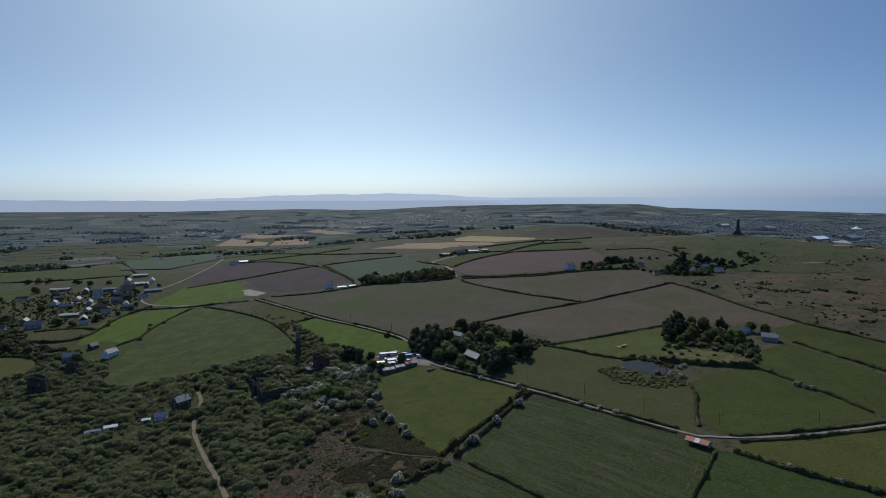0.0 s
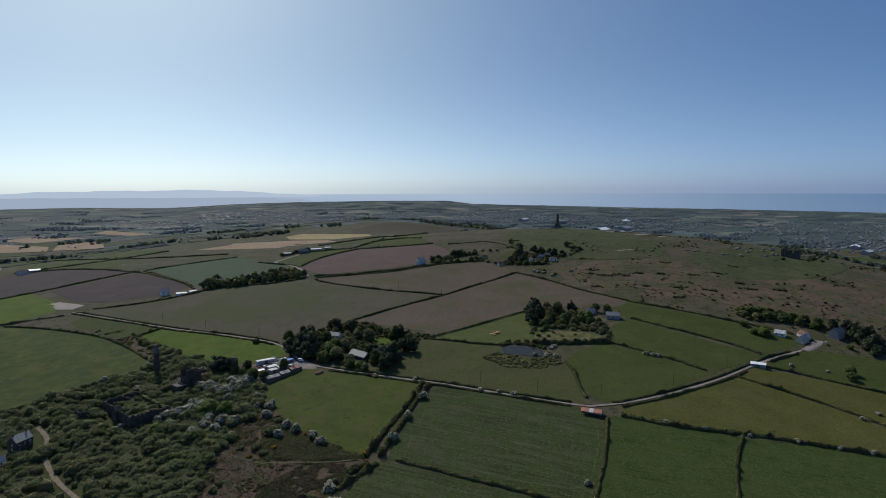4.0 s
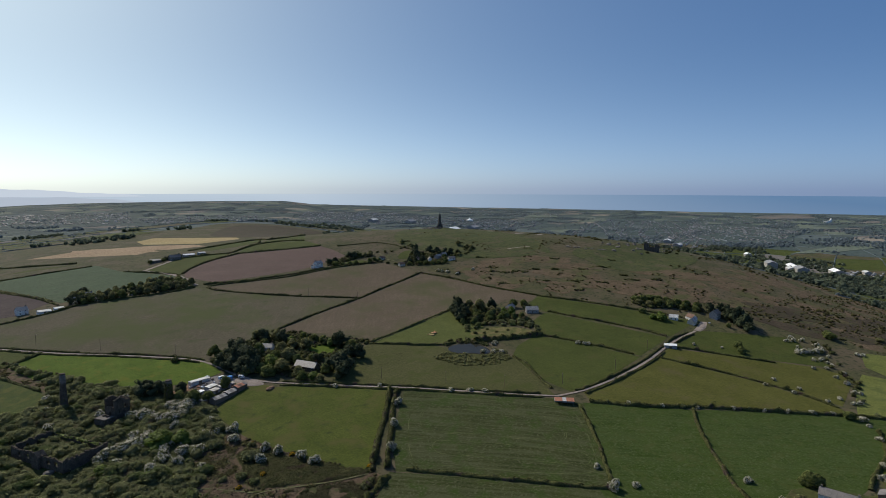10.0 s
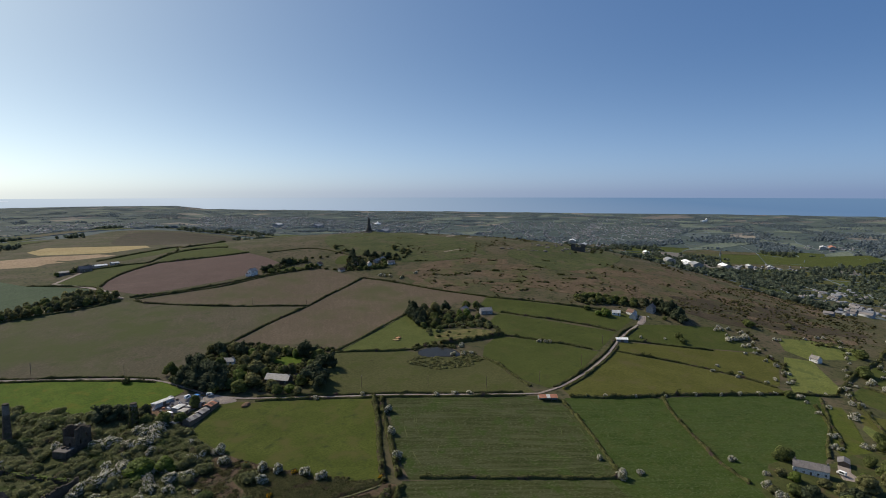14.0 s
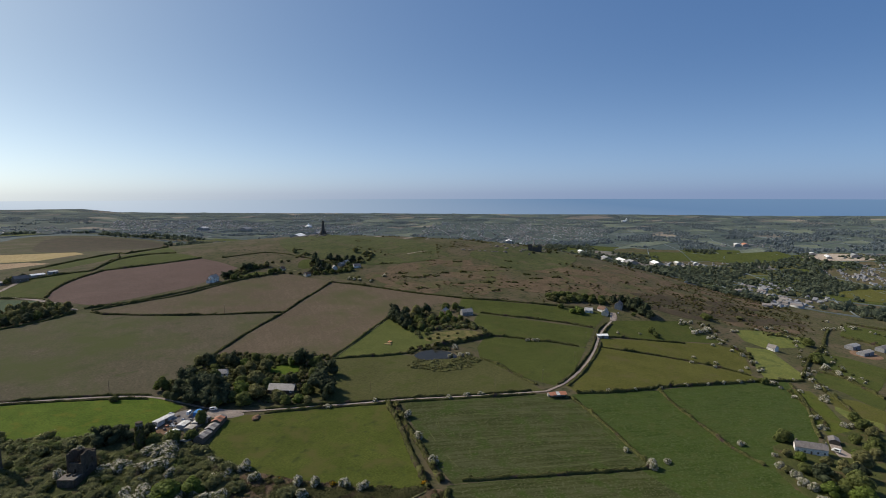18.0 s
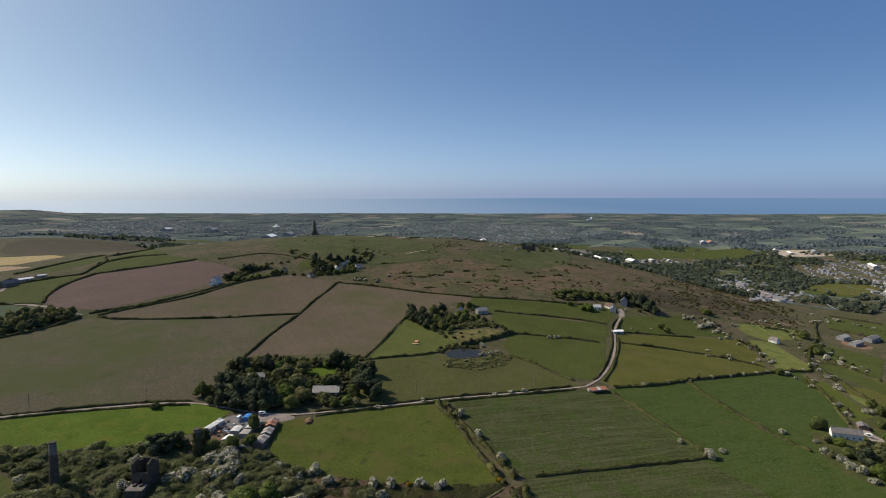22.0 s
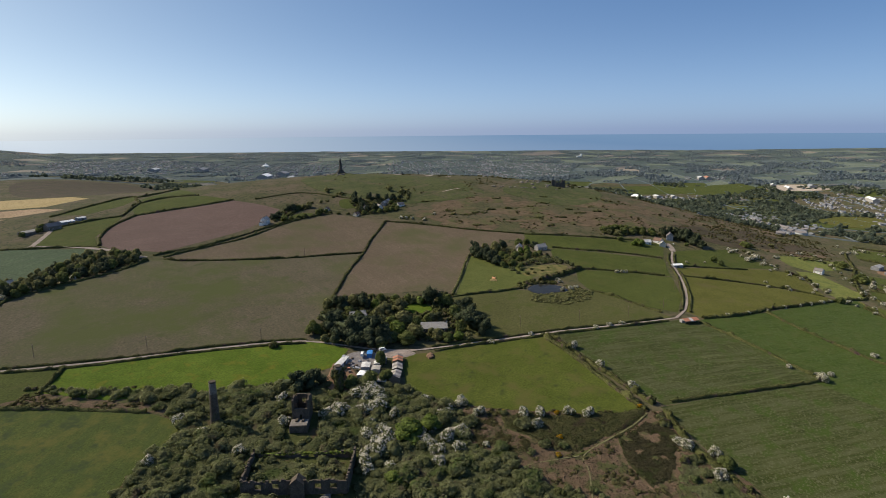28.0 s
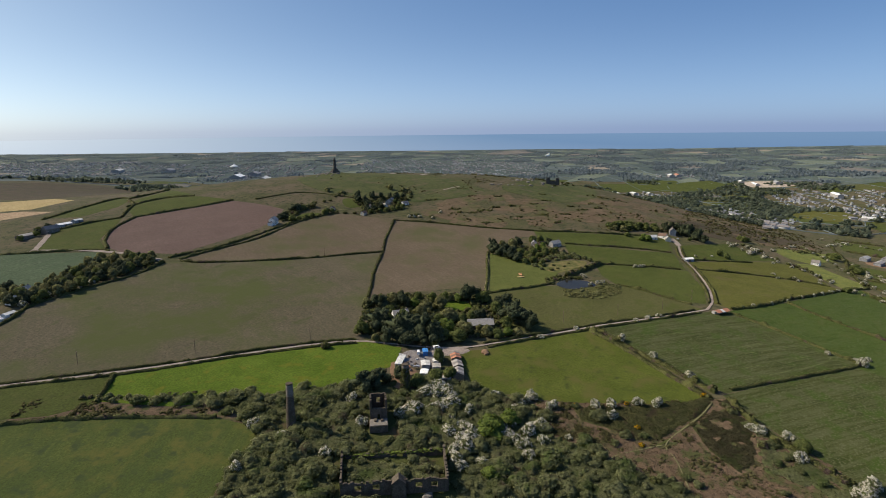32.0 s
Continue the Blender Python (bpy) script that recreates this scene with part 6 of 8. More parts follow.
field("road", "pale yard in front of the lane cottages", (392, 379), (402, 382), (420, 389), (424, 386), (410, 379), (394, 375), name="yard", lift=0.44, step=8)

def crate(x, y, rot, w, d, h, mat, label, name="crate", category="crate"):
    """A small box or stack of slats on the yard."""
    top = base(name, x, y, rot, label, category, "yard clutter", z=gz(x, y) + .42)
    n = 3
    for i in range(n):
        part("slat_layer", boxed(-w / 2, -d / 2, i * h / n, w / 2, d / 2, (i + .82) * h / n, bevel=.03), M[mat], top)
    for sx in (-1, 1):
        part("batten", boxed(sx * w * .38 - .06, -d / 2 - .03, 0, sx * w * .38 + .06, d / 2 + .03, h + .05), M["wood"], top)


for x, y, rot, w, d, h, mat, label in ((-50, 508, 20, 1.8, 1.4, 1.0, "wood", "stack of grey timber pallets on the yard"), (-47.5, 507, 50, 1.6, 1.2, .8, "slate", "dark crate on the yard"), (-51, 504, 10, 2.2, 1.2, .9, "sheet_grey", "grey metal bin beside pallets"), (-49, 502.5, 70, 1.4, 1.4, 1.2, "wood", "stack of grey timber pallets on the yard"),
                                       (-54, 505, 35, 2.4, 1.6, .7, "rust", "rusty scrap crate on the yard"), (-43, 505, 15, 1.5, 1.2, .9, "white", "white water tank on the yard"), (-42.5, 511, 40, 2.0, 1.2, .8, "wood", "stack of grey timber pallets on the yard"), (-57, 502, 60, 1.8, 1.4, 1.0, "slate", "dark crate on bare earth"),
                                       (-60, 507, 25, 1.4, 1.4, 1.1, "white", "white water tank on bare earth"), (-63, 501, 80, 2.6, 1.2, .6, "wood", "low stack of old timber"), (-40, 500.5, 30, 1.6, 1.2, 1.0, "sheet_grey", "grey metal bin beside a shed")):
    crate(x, y, rot, w, d, h, mat, label, category="pallets" if "pallets" in label else "crate")
heap = bmesh.new()
bmesh.ops.create_icosphere(heap, subdivisions=3, radius=1)
for v in heap.verts:
    v.co = Vector((v.co.x * 4.2, v.co.y * 2.4, max(v.co.z, -.3) * 1.5)) * (1 + .22 * noise.noise(v.co * 1.7))
heap = part("soil_heap", heap, M["soil"], None)
heap.matrix_basis = pose(-12, 470, gz(-12, 470) + 0.3, 0, 0, 30)
tagged(heap, "low heap of bare red-brown earth by the lane", "soil heap")

# ---- pond and lawn ----
field("water", "still dark pond with reed beds", (139, 452), (143, 461), (153, 464), (164, 461), (171, 453), (172, 443), (167, 433), (160, 431), (152, 440), (143, 444), name="water", lift=0.38, step=8, rounded=True)
field("tawny", "tawny long grass bank beside the copse", (186, 486), (206, 487), (225, 481), (238, 468), (242, 456), (226, 455), (203, 462), (182, 472), name="ground_grass", lift=0.38, step=8, rounded=True)
play = base("play_structure", 155, 500, 20, "orange timber frame and sand pit on the lawn", "play structure")
for bx in (-2.6, 2.6):
    part("post", boxed(bx - .15, -1.4, -1, bx + .15, -1.1, 2.2), M["orange"], play)
    part("post", boxed(bx - .15, 1.1, -1, bx + .15, 1.4, 2.2), M["orange"], play)
part("deck", boxed(-3, -1.6, 1.1, 3, 1.6, 1.35, bevel=.05), M["orange"], play)
part("sand_pit", boxed(-6.5, -3.5, -.6, -3.2, 3.0, .5, bevel=.1), M["straw"], play)

# ---- trees and bushes ----
HAMLET = [(-605, 904, 28, 9, 4), (-547, 874, 16, 8, 5), (-525, 869, 12, 7, 3), (-516, 884, 20, 9, 4), (-525, 953, 16, 9, 5), (-486, 884, 18, 9, 5), (-487, 923, 20, 9, 4), (-484, 950, 16, 8, 4), (-538, 1018, 24, 9, 4), (-436, 858, 24, 10, 3.4), (-492, 794, 14, 7, 3), (-456, 759, 15, 7, 3), (-472, 719, 22, 9, 3.4), (-443, 700, 16, 8, 3), (-430, 680, 10, 6, 2.6), (-483, 670, 18, 9, 5), (-512, 696, 12, 7, 3), (-618, 838, 16, 7, 3), (-560, 832, 13, 7, 3), (-539, 790, 12, 7, 5), (-515, 774, 12, 7, 3), (-454, 793, 12, 7, 5), (-430, 772, 12, 7, 3), (-453, 817, 14, 8, 5), (-432, 730, 12, 7, 3), (-465, 744, 13, 7, 3), (-419, 757, 11, 6, 3), (-429, 815, 14, 7, 3), (-491, 852, 12, 7, 3), (-514, 658, 12, 7, 5), (-505, 905, 12, 7, 3), (-470, 905, 12, 7, 5), (-500, 825, 12, 7, 3), (-475, 835, 12, 7, 5), (-525, 820, 12, 7, 3), (-545, 715, 12, 7, 3)]  # x, y, length, depth, eaves
COPSE = {"pine": [], "broad": [], "olive": [], "fresh": []}  # by kind: x, y, crown radius, height
COPSE["pine"] += [(-18, 530, 9.5, 15), (-14, 519, 10, 16), (-15, 508, 8, 13), (-15, 551, 8, 13.5), (-27, 532, 6.5, 10), (18, 570, 6.5, 11), (30, 555, 5.5, 11), (66, 516, 7, 14), (64, 486, 7.5, 12), (43, 465, 10, 15), (37, 455, 7, 12), (48, 474, 7, 12), (36, 494, 4.5, 8), (-28, 520, 6, 9), (-22, 512, 6, 9)]
COPSE["broad"] += [(-29, 556, 6.5, 10), (47, 551, 4.5, 7.5), (53, 541, 4.5, 7), (58, 532, 5, 7.5), (70, 508, 4.5, 7), (71, 503, 6, 9), (53, 487, 6.5, 9.5), (-6, 492, 7.5, 9), (8, 515, 6, 10), (-8, 503, 6, 8), (12, 470, 5.2, 7), (3, 541, 6, 9.5), (-4, 549, 5, 8), (33, 499, 4, 6.5), (33, 471, 5.5, 8), (-19, 504, 5, 6.5), (14, 558, 4.5, 6), (21, 501, 5, 8)]
COPSE["olive"] += [(-33, 542, 4, 5.5), (13, 578, 5.5, 8), (27, 564, 6.5, 10), (31, 535, 6, 9), (40, 528, 7, 10), (59, 528, 4.5, 7), (19, 511, 9, 11.5), (5, 493, 8, 11), (13, 478, 5.2, 7.4), (22, 459, 5, 6), (15, 485, 3.6, 6), (21, 535, 5.5, 8)]
COPSE["fresh"] += [(34, 548, 5, 7), (60, 522, 4.5, 7), (1, 505, 8, 11), (20, 465, 5.5, 6)]
for i, (k, x, y, r, h) in enumerate((k, *p) for k in COPSE for p in COPSE[k]):
    plant(k, x, y, r, h, variants=5, group="copse trees", seed=i)
POND_COPSE = {"pine": [], "olive": [], "broad": [], "fresh": [], "shrub": [], "dark_shrub": []}  # by kind: x, y, crown radius, height
POND_COPSE["pine"] += [(223, 553, 5.0, 12.5), (215, 546, 5.2, 10.5), (209, 537, 5.4, 10), (204, 528, 5.4, 9.5), (200, 518, 5.0, 8.5), (213, 529, 4.6, 9), (218, 537, 4.8, 9.5), (257, 536, 4.2, 9.5), (282, 509, 3.4, 7.5)]
POND_COPSE["olive"] += [(241, 537, 6.2, 11.5), (233, 546, 5.0, 9.5), (229, 533, 4.5, 8), (212, 508, 4.2, 6.5), (240, 515, 4.0, 7)]
POND_COPSE["broad"] += [(224, 522, 4.6, 7.5), (217, 513, 4.2, 7), (233, 511, 4.4, 7), (206, 503, 4.0, 6), (196, 509, 3.6, 5.5), (227, 503, 3.8, 5.5), (246, 502, 4.2, 6.5), (238, 500, 3.8, 6), (252, 496, 3.6, 5.5), (279, 526, 5.0, 8.5), (289, 520, 4.4, 7.5), (262, 494, 3.4, 5), (203, 493, 3.4, 4.6)]
POND_COPSE["fresh"] += [(260, 508, 4.6, 7.5), (254, 513, 3.8, 6.5)]
POND_COPSE["shrub"] += [(222, 494, 2.8, 3.2), (232, 490, 3.0, 3.4), (241, 486, 3.0, 3.6), (250, 482, 3.2, 4.0), (244, 477, 3.0, 3.6), (236, 481, 2.8, 3.2), (255, 474, 3.2, 4.0), (248, 469, 3.0, 3.6), (259, 486, 3.0, 4.2), (228, 484, 2.4, 2.6), (213, 497, 2.6, 3.2), (198, 490, 2.4, 2.8), (192, 497, 2.6, 3.0), (186, 488, 2.2, 2.4), (251, 460, 2.6, 3.4), (245, 454, 2.6, 3.2)]
POND_COPSE["dark_shrub"] += [(188, 479, 2.2, 2.2), (196, 475, 1.8, 1.8), (208, 472, 1.5, 1.4), (221, 470, 1.6, 1.6), (205, 482, 1.7, 1.8), (155, 474, 2.2, 2.2), (162, 471, 2.4, 2.4), (170, 467, 2.6, 2.6)]
for i, (k, x, y, r, h) in enumerate((k, *p) for k in POND_COPSE for p in POND_COPSE[k]):
    plant(k, x, y, r * 1.18, h * 1.1, group="pond copse trees", seed=200 + i)
for x, y in ((187, 449), (170, 431), (176, 428), (162, 436), (252, 409), (256, 405), (259, 402)):
    plant("hawthorn", x, y, 2.4, 3.0, group="pond hawthorns")
for i, (x, y) in enumerate(fill(REG_belt, 7.5, 5)):
    plant(("olive", "pine", "olive", "broad", "olive")[i % 5], x, y, 4.2 + (i % 4) * .6, group="field belt trees")
for x, y in ((-57, 799), (-66, 798), (-75, 800), (-88, 799), (-93, 801), (-112, 800)):
    plant("hawthorn", x, y, 3.4, 4.4, group="field belt hawthorns")
HILL_TREES = {"pine": [], "broad": [], "olive": [], "dark_shrub": []}  # by kind: x, y, crown radius, height
HILL_TREES["pine"] += [(232, 826, 5.0, 8.5), (240, 826, 5.2, 8), (195, 818, 4.4, 6.5), (203, 818, 4.4, 6.5), (322, 790, 4.0, 12), (316, 784, 3.6, 9), (312, 770, 4.0, 11), (305, 764, 3.6, 8), (338, 775, 4.6, 9.5), (346, 768, 4.2, 8), (356, 748, 4.2, 9.5), (352, 755, 3.6, 8), (296, 748, 3.4, 7), (366, 742, 3.6, 7), (289, 752, 3.6, 7), (304, 741, 4.2, 9)]
HILL_TREES["broad"] += [(197, 801, 4.8, 6.5), (206, 798, 3.2, 4.5), (216, 796, 3.4, 4.5), (224, 793, 3.8, 5.5), (246, 824, 4.2, 6), (252, 790, 4.0, 6), (244, 788, 4.2, 6.5), (258, 787, 3.2, 4.5), (310, 728, 3.6, 5), (318, 724, 3.6, 5), (328, 722, 3.4, 5), (302, 732, 3.8, 5.5), (335, 731, 3.4, 5), (294, 737, 3.6, 5), (340, 740, 3.6, 6), (284, 745, 3.2, 4.5)]
HILL_TREES["olive"] += [(262, 820, 4.8, 7), (254, 822, 3.6, 5), (336, 824, 3.6, 5), (288, 821, 3.0, 4), (335, 849, 4.6, 6.5), (395, 780, 4.8, 7.5), (393, 757, 4.6, 7), (399, 752, 4.0, 6), (390, 744, 3.4, 4.6), (328, 798, 3.8, 6), (362, 735, 3.2, 5), (330, 760, 3.4, 5.5), (322, 752, 3.2, 5)]
HILL_TREES["dark_shrub"] += [(326, 822, 2.6, 3), (318, 824, 2.2, 2.4), (298, 818, 2.2, 2.2), (280, 830, 2.2, 2.2), (308, 690, 3, 3), (302, 697, 2.6, 2.8), (313, 672, 2.8, 2.8), (270, 760, 2.4, 2.6), (262, 770, 2.4, 2.8), (375, 735, 2.4, 2.8), (382, 738, 2.2, 2.4)]
for i, (k, x, y, r, h) in enumerate((k, *p) for k in HILL_TREES for p in HILL_TREES[k]):
    plant(k, x, y, r * 1.2, h * 1.1, group="hillside trees", seed=300 + i)
for x, y in ((297, 696), (304, 684), (300, 690), (309, 668), (337, 670)):
    plant("hawthorn", x, y, 2.8, 3.2, group="hillside hawthorns")
LANE_TREES = {"pine": [], "broad": [], "olive": [], "fresh": []}  # by kind: x, y, crown radius, height
LANE_TREES["pine"] += [(455, 378, 5.0, 13), (451, 369, 5.4, 14), (447, 360, 5.2, 12.5), (460, 370, 5.2, 13), (457, 361, 5.0, 12), (443, 352, 4.2, 8), (466, 377, 4.4, 11), (453, 398, 4.4, 11), (460, 392, 4.2, 11), (462, 384, 4.4, 12)]
LANE_TREES["broad"] += [(414, 456, 5.2, 8), (408, 463, 4.6, 6.5), (421, 452, 5.0, 8), (427, 447, 5.0, 8), (419, 441, 4.8, 7.5), (433, 440, 4.8, 7.5), (428, 432, 4.4, 7), (439, 430, 4.6, 7.5), (445, 422, 4.6, 7.5), (438, 421, 4.0, 6.5), (450, 412, 4.6, 8), (443, 409, 4.0, 6.5), (386, 437, 3.6, 4.6), (378, 325, 3.8, 5.5), (513, 302, 5.0, 7), (519, 307, 4.4, 6), (519, 197, 5.6, 9), (524, 203, 4.4, 7), (456, 187, 6.0, 9), (448, 184, 5.0, 7.5), (319, 216, 3.6, 5), (192, 186, 4.2, 6), (434, 367, 2.6, 4)]
LANE_TREES["olive"] += [(404, 455, 4.0, 5.5), (411, 446, 4.4, 6), (425, 440, 4.2, 6), (566, 276, 4.0, 4.5), (537, 228, 4.0, 4.2), (530, 236, 3.6, 3.8), (435, 436, 4.2, 6.5)]
LANE_TREES["fresh"] += [(384, 412, 4.6, 6.5), (390, 417, 4.0, 6), (380, 419, 3.6, 5)]
for i, (k, x, y, r, h) in enumerate((k, *p) for k in LANE_TREES for p in LANE_TREES[k]):
    plant(k, x, y, r * 1.36, h * 1.1, group="lane house trees", seed=400 + i)
o, _, _ = along(((166, 320), (191, 297), (227, 277), (276, 247), (332, 213), (363, 190)), 12.0)
for i, (x, y) in enumerate(o + np.random.default_rng(64).normal(0, 1.0, o.shape)):
    plant(("dark_shrub", "shrub", "hawthorn", "dark_shrub")[i % 4], x, y, 1.5 + i % 3 * .35, 2.3 + i % 2 * .5, group="hedgerow bushes")
for i, (x, y) in enumerate(((16, 996), (22, 1004), (30, 1001), (-8, 984), (36, 1010), (10, 988))):
    plant(("pine", "broad")[i % 2], x, y, 4.2, 6.0, group="hill farm trees")
GARDEN = {"broad": [], "fresh": [], "olive": [], "pine": []}  # by kind: x, y, crown radius, height
GARDEN["broad"] += [(188, 188, 5.5, 8.5), (149, 172, 5, 6), (145, 146, 9, 12), (216, 139, 7.5, 10), (258, 145, 7, 9), (277, 151, 5, 7), (226, 149, 5, 6.5), (133, 153, 5, 7)]
GARDEN["fresh"] += [(166, 176, 4.6, 5.5), (129, 159, 6, 8), (129, 144, 8, 11), (203, 149, 2.8, 3.5)]
GARDEN["olive"] += [(166, 183, 4, 4.5), (142, 180, 4, 4.5), (187, 145, 7.5, 9), (172, 154, 5, 6), (172, 163, 4.5, 5), (148, 157, 4.5, 6), (247, 140, 6, 8), (157, 166, 4, 5), (206, 138, 5, 7)]
GARDEN["pine"] += [(147, 164, 6, 8.5), (166, 147, 6, 8)]
for i, (k, x, y, r, h) in enumerate((k, *p) for k in GARDEN for p in GARDEN[k]):
    plant(k, x, y, r, h, group="cottage garden trees", seed=700 + i)
for i, (x, y, r) in enumerate(((146, 185, 3), (140, 176, 3.2), (133, 172, 3.6), (129, 166, 3.8), (148, 154, 2.4), (120, 161, 3), (299, 191, 2.6), (256, 175, 2.8), (237, 170, 2.8), (317, 203, 2), (162, 208, 2.6), (322, 172, 3.2), (256, 156, 3.0), (160, 189, 2), (138, 150, 2.6))):
    plant("hawthorn", x, y, r, r * 1.1, group="hedgerow hawthorns", seed=730 + i)
rng = np.random.default_rng(61)
for line in (((459, 291), (438, 265), (401, 245), (358, 226)), ((573, 229), (513, 208), (415, 192), (366, 180), (331, 163)), ((700, 194), (695, 160), (664, 112)), ((542, 186), (442, 170), (422, 143))):
    o, _, _ = along(line, 8.5)
    for i, (x, y) in enumerate(o + rng.normal(0, 2.0, o.shape)):
        plant(("shrub", "hawthorn", "dark_shrub", "shrub", "hawthorn")[i % 5], x, y, rng.uniform(1.5, 2.8), group="hillside hawthorns")
for i, (x, y, r) in enumerate(((463, 317, 3.6), (469, 322, 3.2), (456, 320, 3.0), (474, 313, 3.4), (433, 300, 4.4), (440, 297, 4.6), (447, 295, 4.2), (454, 292, 4.6), (461, 290, 4.8), (468, 294, 4.2), (475, 300, 3.6), (436, 281, 3.0), (430, 284, 2.8), (491, 271, 3.2), (497, 268, 2.8), (407, 275, 2.6), (420, 270, 2.8), (405, 256, 2.6), (554, 245, 3.2), (561, 240, 2.8), (353, 357, 2.4), (372, 340, 2.0), (636, 189, 3.6), (644, 184, 3.6), (652, 180, 3.4), (668, 172, 3.6), (684, 159, 3.8), (692, 163, 3.4), (435, 177, 4.2), (421, 166, 4.0), (410, 156, 3.8), (389, 189, 3.2), (349, 179, 3.4), (311, 171, 3.4), (325, 209, 3.8), (258, 173, 3.0), (300, 232, 3.0), (342, 259, 2.6), (342, 279, 2.4), (354, 235, 2.6))):
    plant("hawthorn", x, y, r * .85, r, group="hillside hawthorns", seed=i)
for i, (x, y) in enumerate(((484, 296), (478, 290), (470, 284), (482, 305), (415, 250), (410, 243), (420, 258), (428, 270), (398, 238))):
    plant("dark_shrub", x, y, 2.6 + i % 3 * .5, 2.8, group="hillside shrubs")
x, y = scatter(FLANK, 4.5, 62)
k = np.array([noise.noise(Vector((a / 22, b / 22, 8))) for a, b in zip(x, y)]) > -.12
thicket("flank_shrubs", x[k], y[k], .6 + 1.8 * rng.uniform(0, 1, k.sum()) ** 2, M["leaf_heath"], "dark heather and gorse on the lower slope", "shrubs", 63, count=20, size=.32, squash=.7)
for p in ((-55, 413), (-43, 392), (-38, 384), (-29, 370), (-25, 360), (-67, 428), (-74, 414), (-102, 412), (-50, 381), (-28, 309), (-28, 295), (-45, 291), (-59, 266), (50, 392), (33, 368), (17, 345), (-146, 546), (-147, 526), (-147, 500), (-176, 529), (-102, 515), (-118, 498), (-99, 482), (-91, 479), (-77, 475), (-81, 466), (-72, 467), (-95, 458), (-80, 453), (-115, 446), (-106, 445), (-126, 438), (-61, 445), (-68, 430), (-92, 427), (-94, 416), (-88, 409), (-51, 426), (92, 243)):
    plant("hawthorn", *p, 3.4, 4.8, group="flowering hawthorns")
for p in ((408, 185), (429, 179), (431, 167), (322, 189), (312, 173), (260, 173), (237, 167), (261, 152), (410, 145), (385, 193), (354, 225), (338, 237), (328, 257), (323, 276), (315, 224), (284, 242), (249, 263), (203, 290), (384, 231), (98, 246), (104, 238), (101, 262), (160, 208), (440, 299), (450, 307), (443, 282), (496, 268), (436, 275), (532, 252), (632, 190), (659, 170), (676, 137), (674, 119), (104, 380), (112, 373), (92, 388), (54, 425), (253, 410), (182, 446), (27, 444)):
    plant("hawthorn", *p, 1.8 + (p[0] * 7 % 5) * .2, 2.6, group="hedgerow hawthorns")
for i, (x, y, r) in enumerate(((-76, 481, 4.4), (-69, 475, 4.6), (-80, 464, 4.8), (-88, 469, 4.2), (-95, 481, 4.4), (-102, 483, 4.0), (-103, 454, 3.8), (-111, 441, 4.6), (-121, 442, 3.8), (-102, 442, 4.4), (-96, 451, 3.4), (-84, 431, 4.2), (-93, 424, 3.6), (-84, 417, 4.0), (-77, 415, 3.6), (-54, 263, 4.2), (-62, 268, 4.0), (-72, 470, 4.0), (-66, 480, 3.6))):
    plant("hawthorn", x, y, r * 1.22, r * 1.35, group="flowering hawthorns", seed=i)
for i, (x, y, r) in enumerate(((-91, 433, 5.2), (-96, 418, 3.2), (-107, 446, 5.0), (-99, 447, 5.4), (-73, 476, 5.6), (-84, 466, 5.6), (-117, 430, 3.4), (-78, 398, 2.2), (-49, 380, 2.0), (-60, 431, 3.6), (-53, 427, 3.0))):
    plant("hawthorn", x, y, r, r * 1.1, group="flowering hawthorns", seed=30 + i)
for i, (x, y, r) in enumerate(((-53, 388, 5.2), (-63, 372, 3.4), (-82, 384, 4.2), (-59, 363, 2.8), (-66, 414, 5.0), (-83, 341, 2.4), (-86, 335, 2.8), (-14, 321, 2.8), (-7, 325, 2.0), (-23, 315, 2.4), (-38, 303, 3.0), (-52, 301, 2.8), (-46, 297, 3.2), (-32, 291, 3.0), (-55, 292, 2.6), (-60, 284, 3.0), (-74, 300, 2.2), (-72, 376, 2.2), (-48, 401, 2.6), (-92, 320, 3.2))):
    plant("shrub", x, y, r, r * 1.05, group="heath bushes", seed=600 + i)
for i, p in enumerate(((-35, 288), (-48, 279), (-53, 273), (-50, 389), (-93, 354), (-12, 322), (-35, 301), (-41, 307))):
    plant("dark_shrub", *p, 2.6 + i % 3 * .5, 3.4, group="heath edge shrubs")
for p in ((-26, 312), (-26, 308), (-25, 295), (-42, 291), (-54, 266), (-55, 263)):
    plant("hawthorn", *p, 2.9, 3.6, group="flowering hawthorns")
for p in ((-2, 337), (-32, 376), (-47, 402), (-52, 367), (-67, 363)):
    plant("gorse", *p, 1.9, 2.0, group="flowering gorse")
for x, y, k, r, h in ((-93, 435, "fresh", 9.5, 10), (-82, 429, "fresh", 7, 9), (-125, 423, "fresh", 5, 6), (-88, 516, "pine", 7.5, 11), (-80, 511, "pine", 6.5, 10), (-67, 503, "pine", 4.5, 8), (-38, 492, "broad", 4.5, 9), (-62, 482, "broad", 6, 9), (-54, 476, "broad", 5.5, 8), (-70, 490, "broad", 5, 8), (-35, 289, "broad", 5, 6), (-59, 565, "dark_shrub", 3, 4.5), (387, 332, "broad", 5, 7)):
    plant(k, x, y, r, h)


FOOTWAY = [((-7, 332), (-44, 346)), ((-44, 346), (-62, 354)), ((-62, 354), (-69, 347)), ((-69, 347), (-91, 339)), ((-62, 354), (-82, 373))]


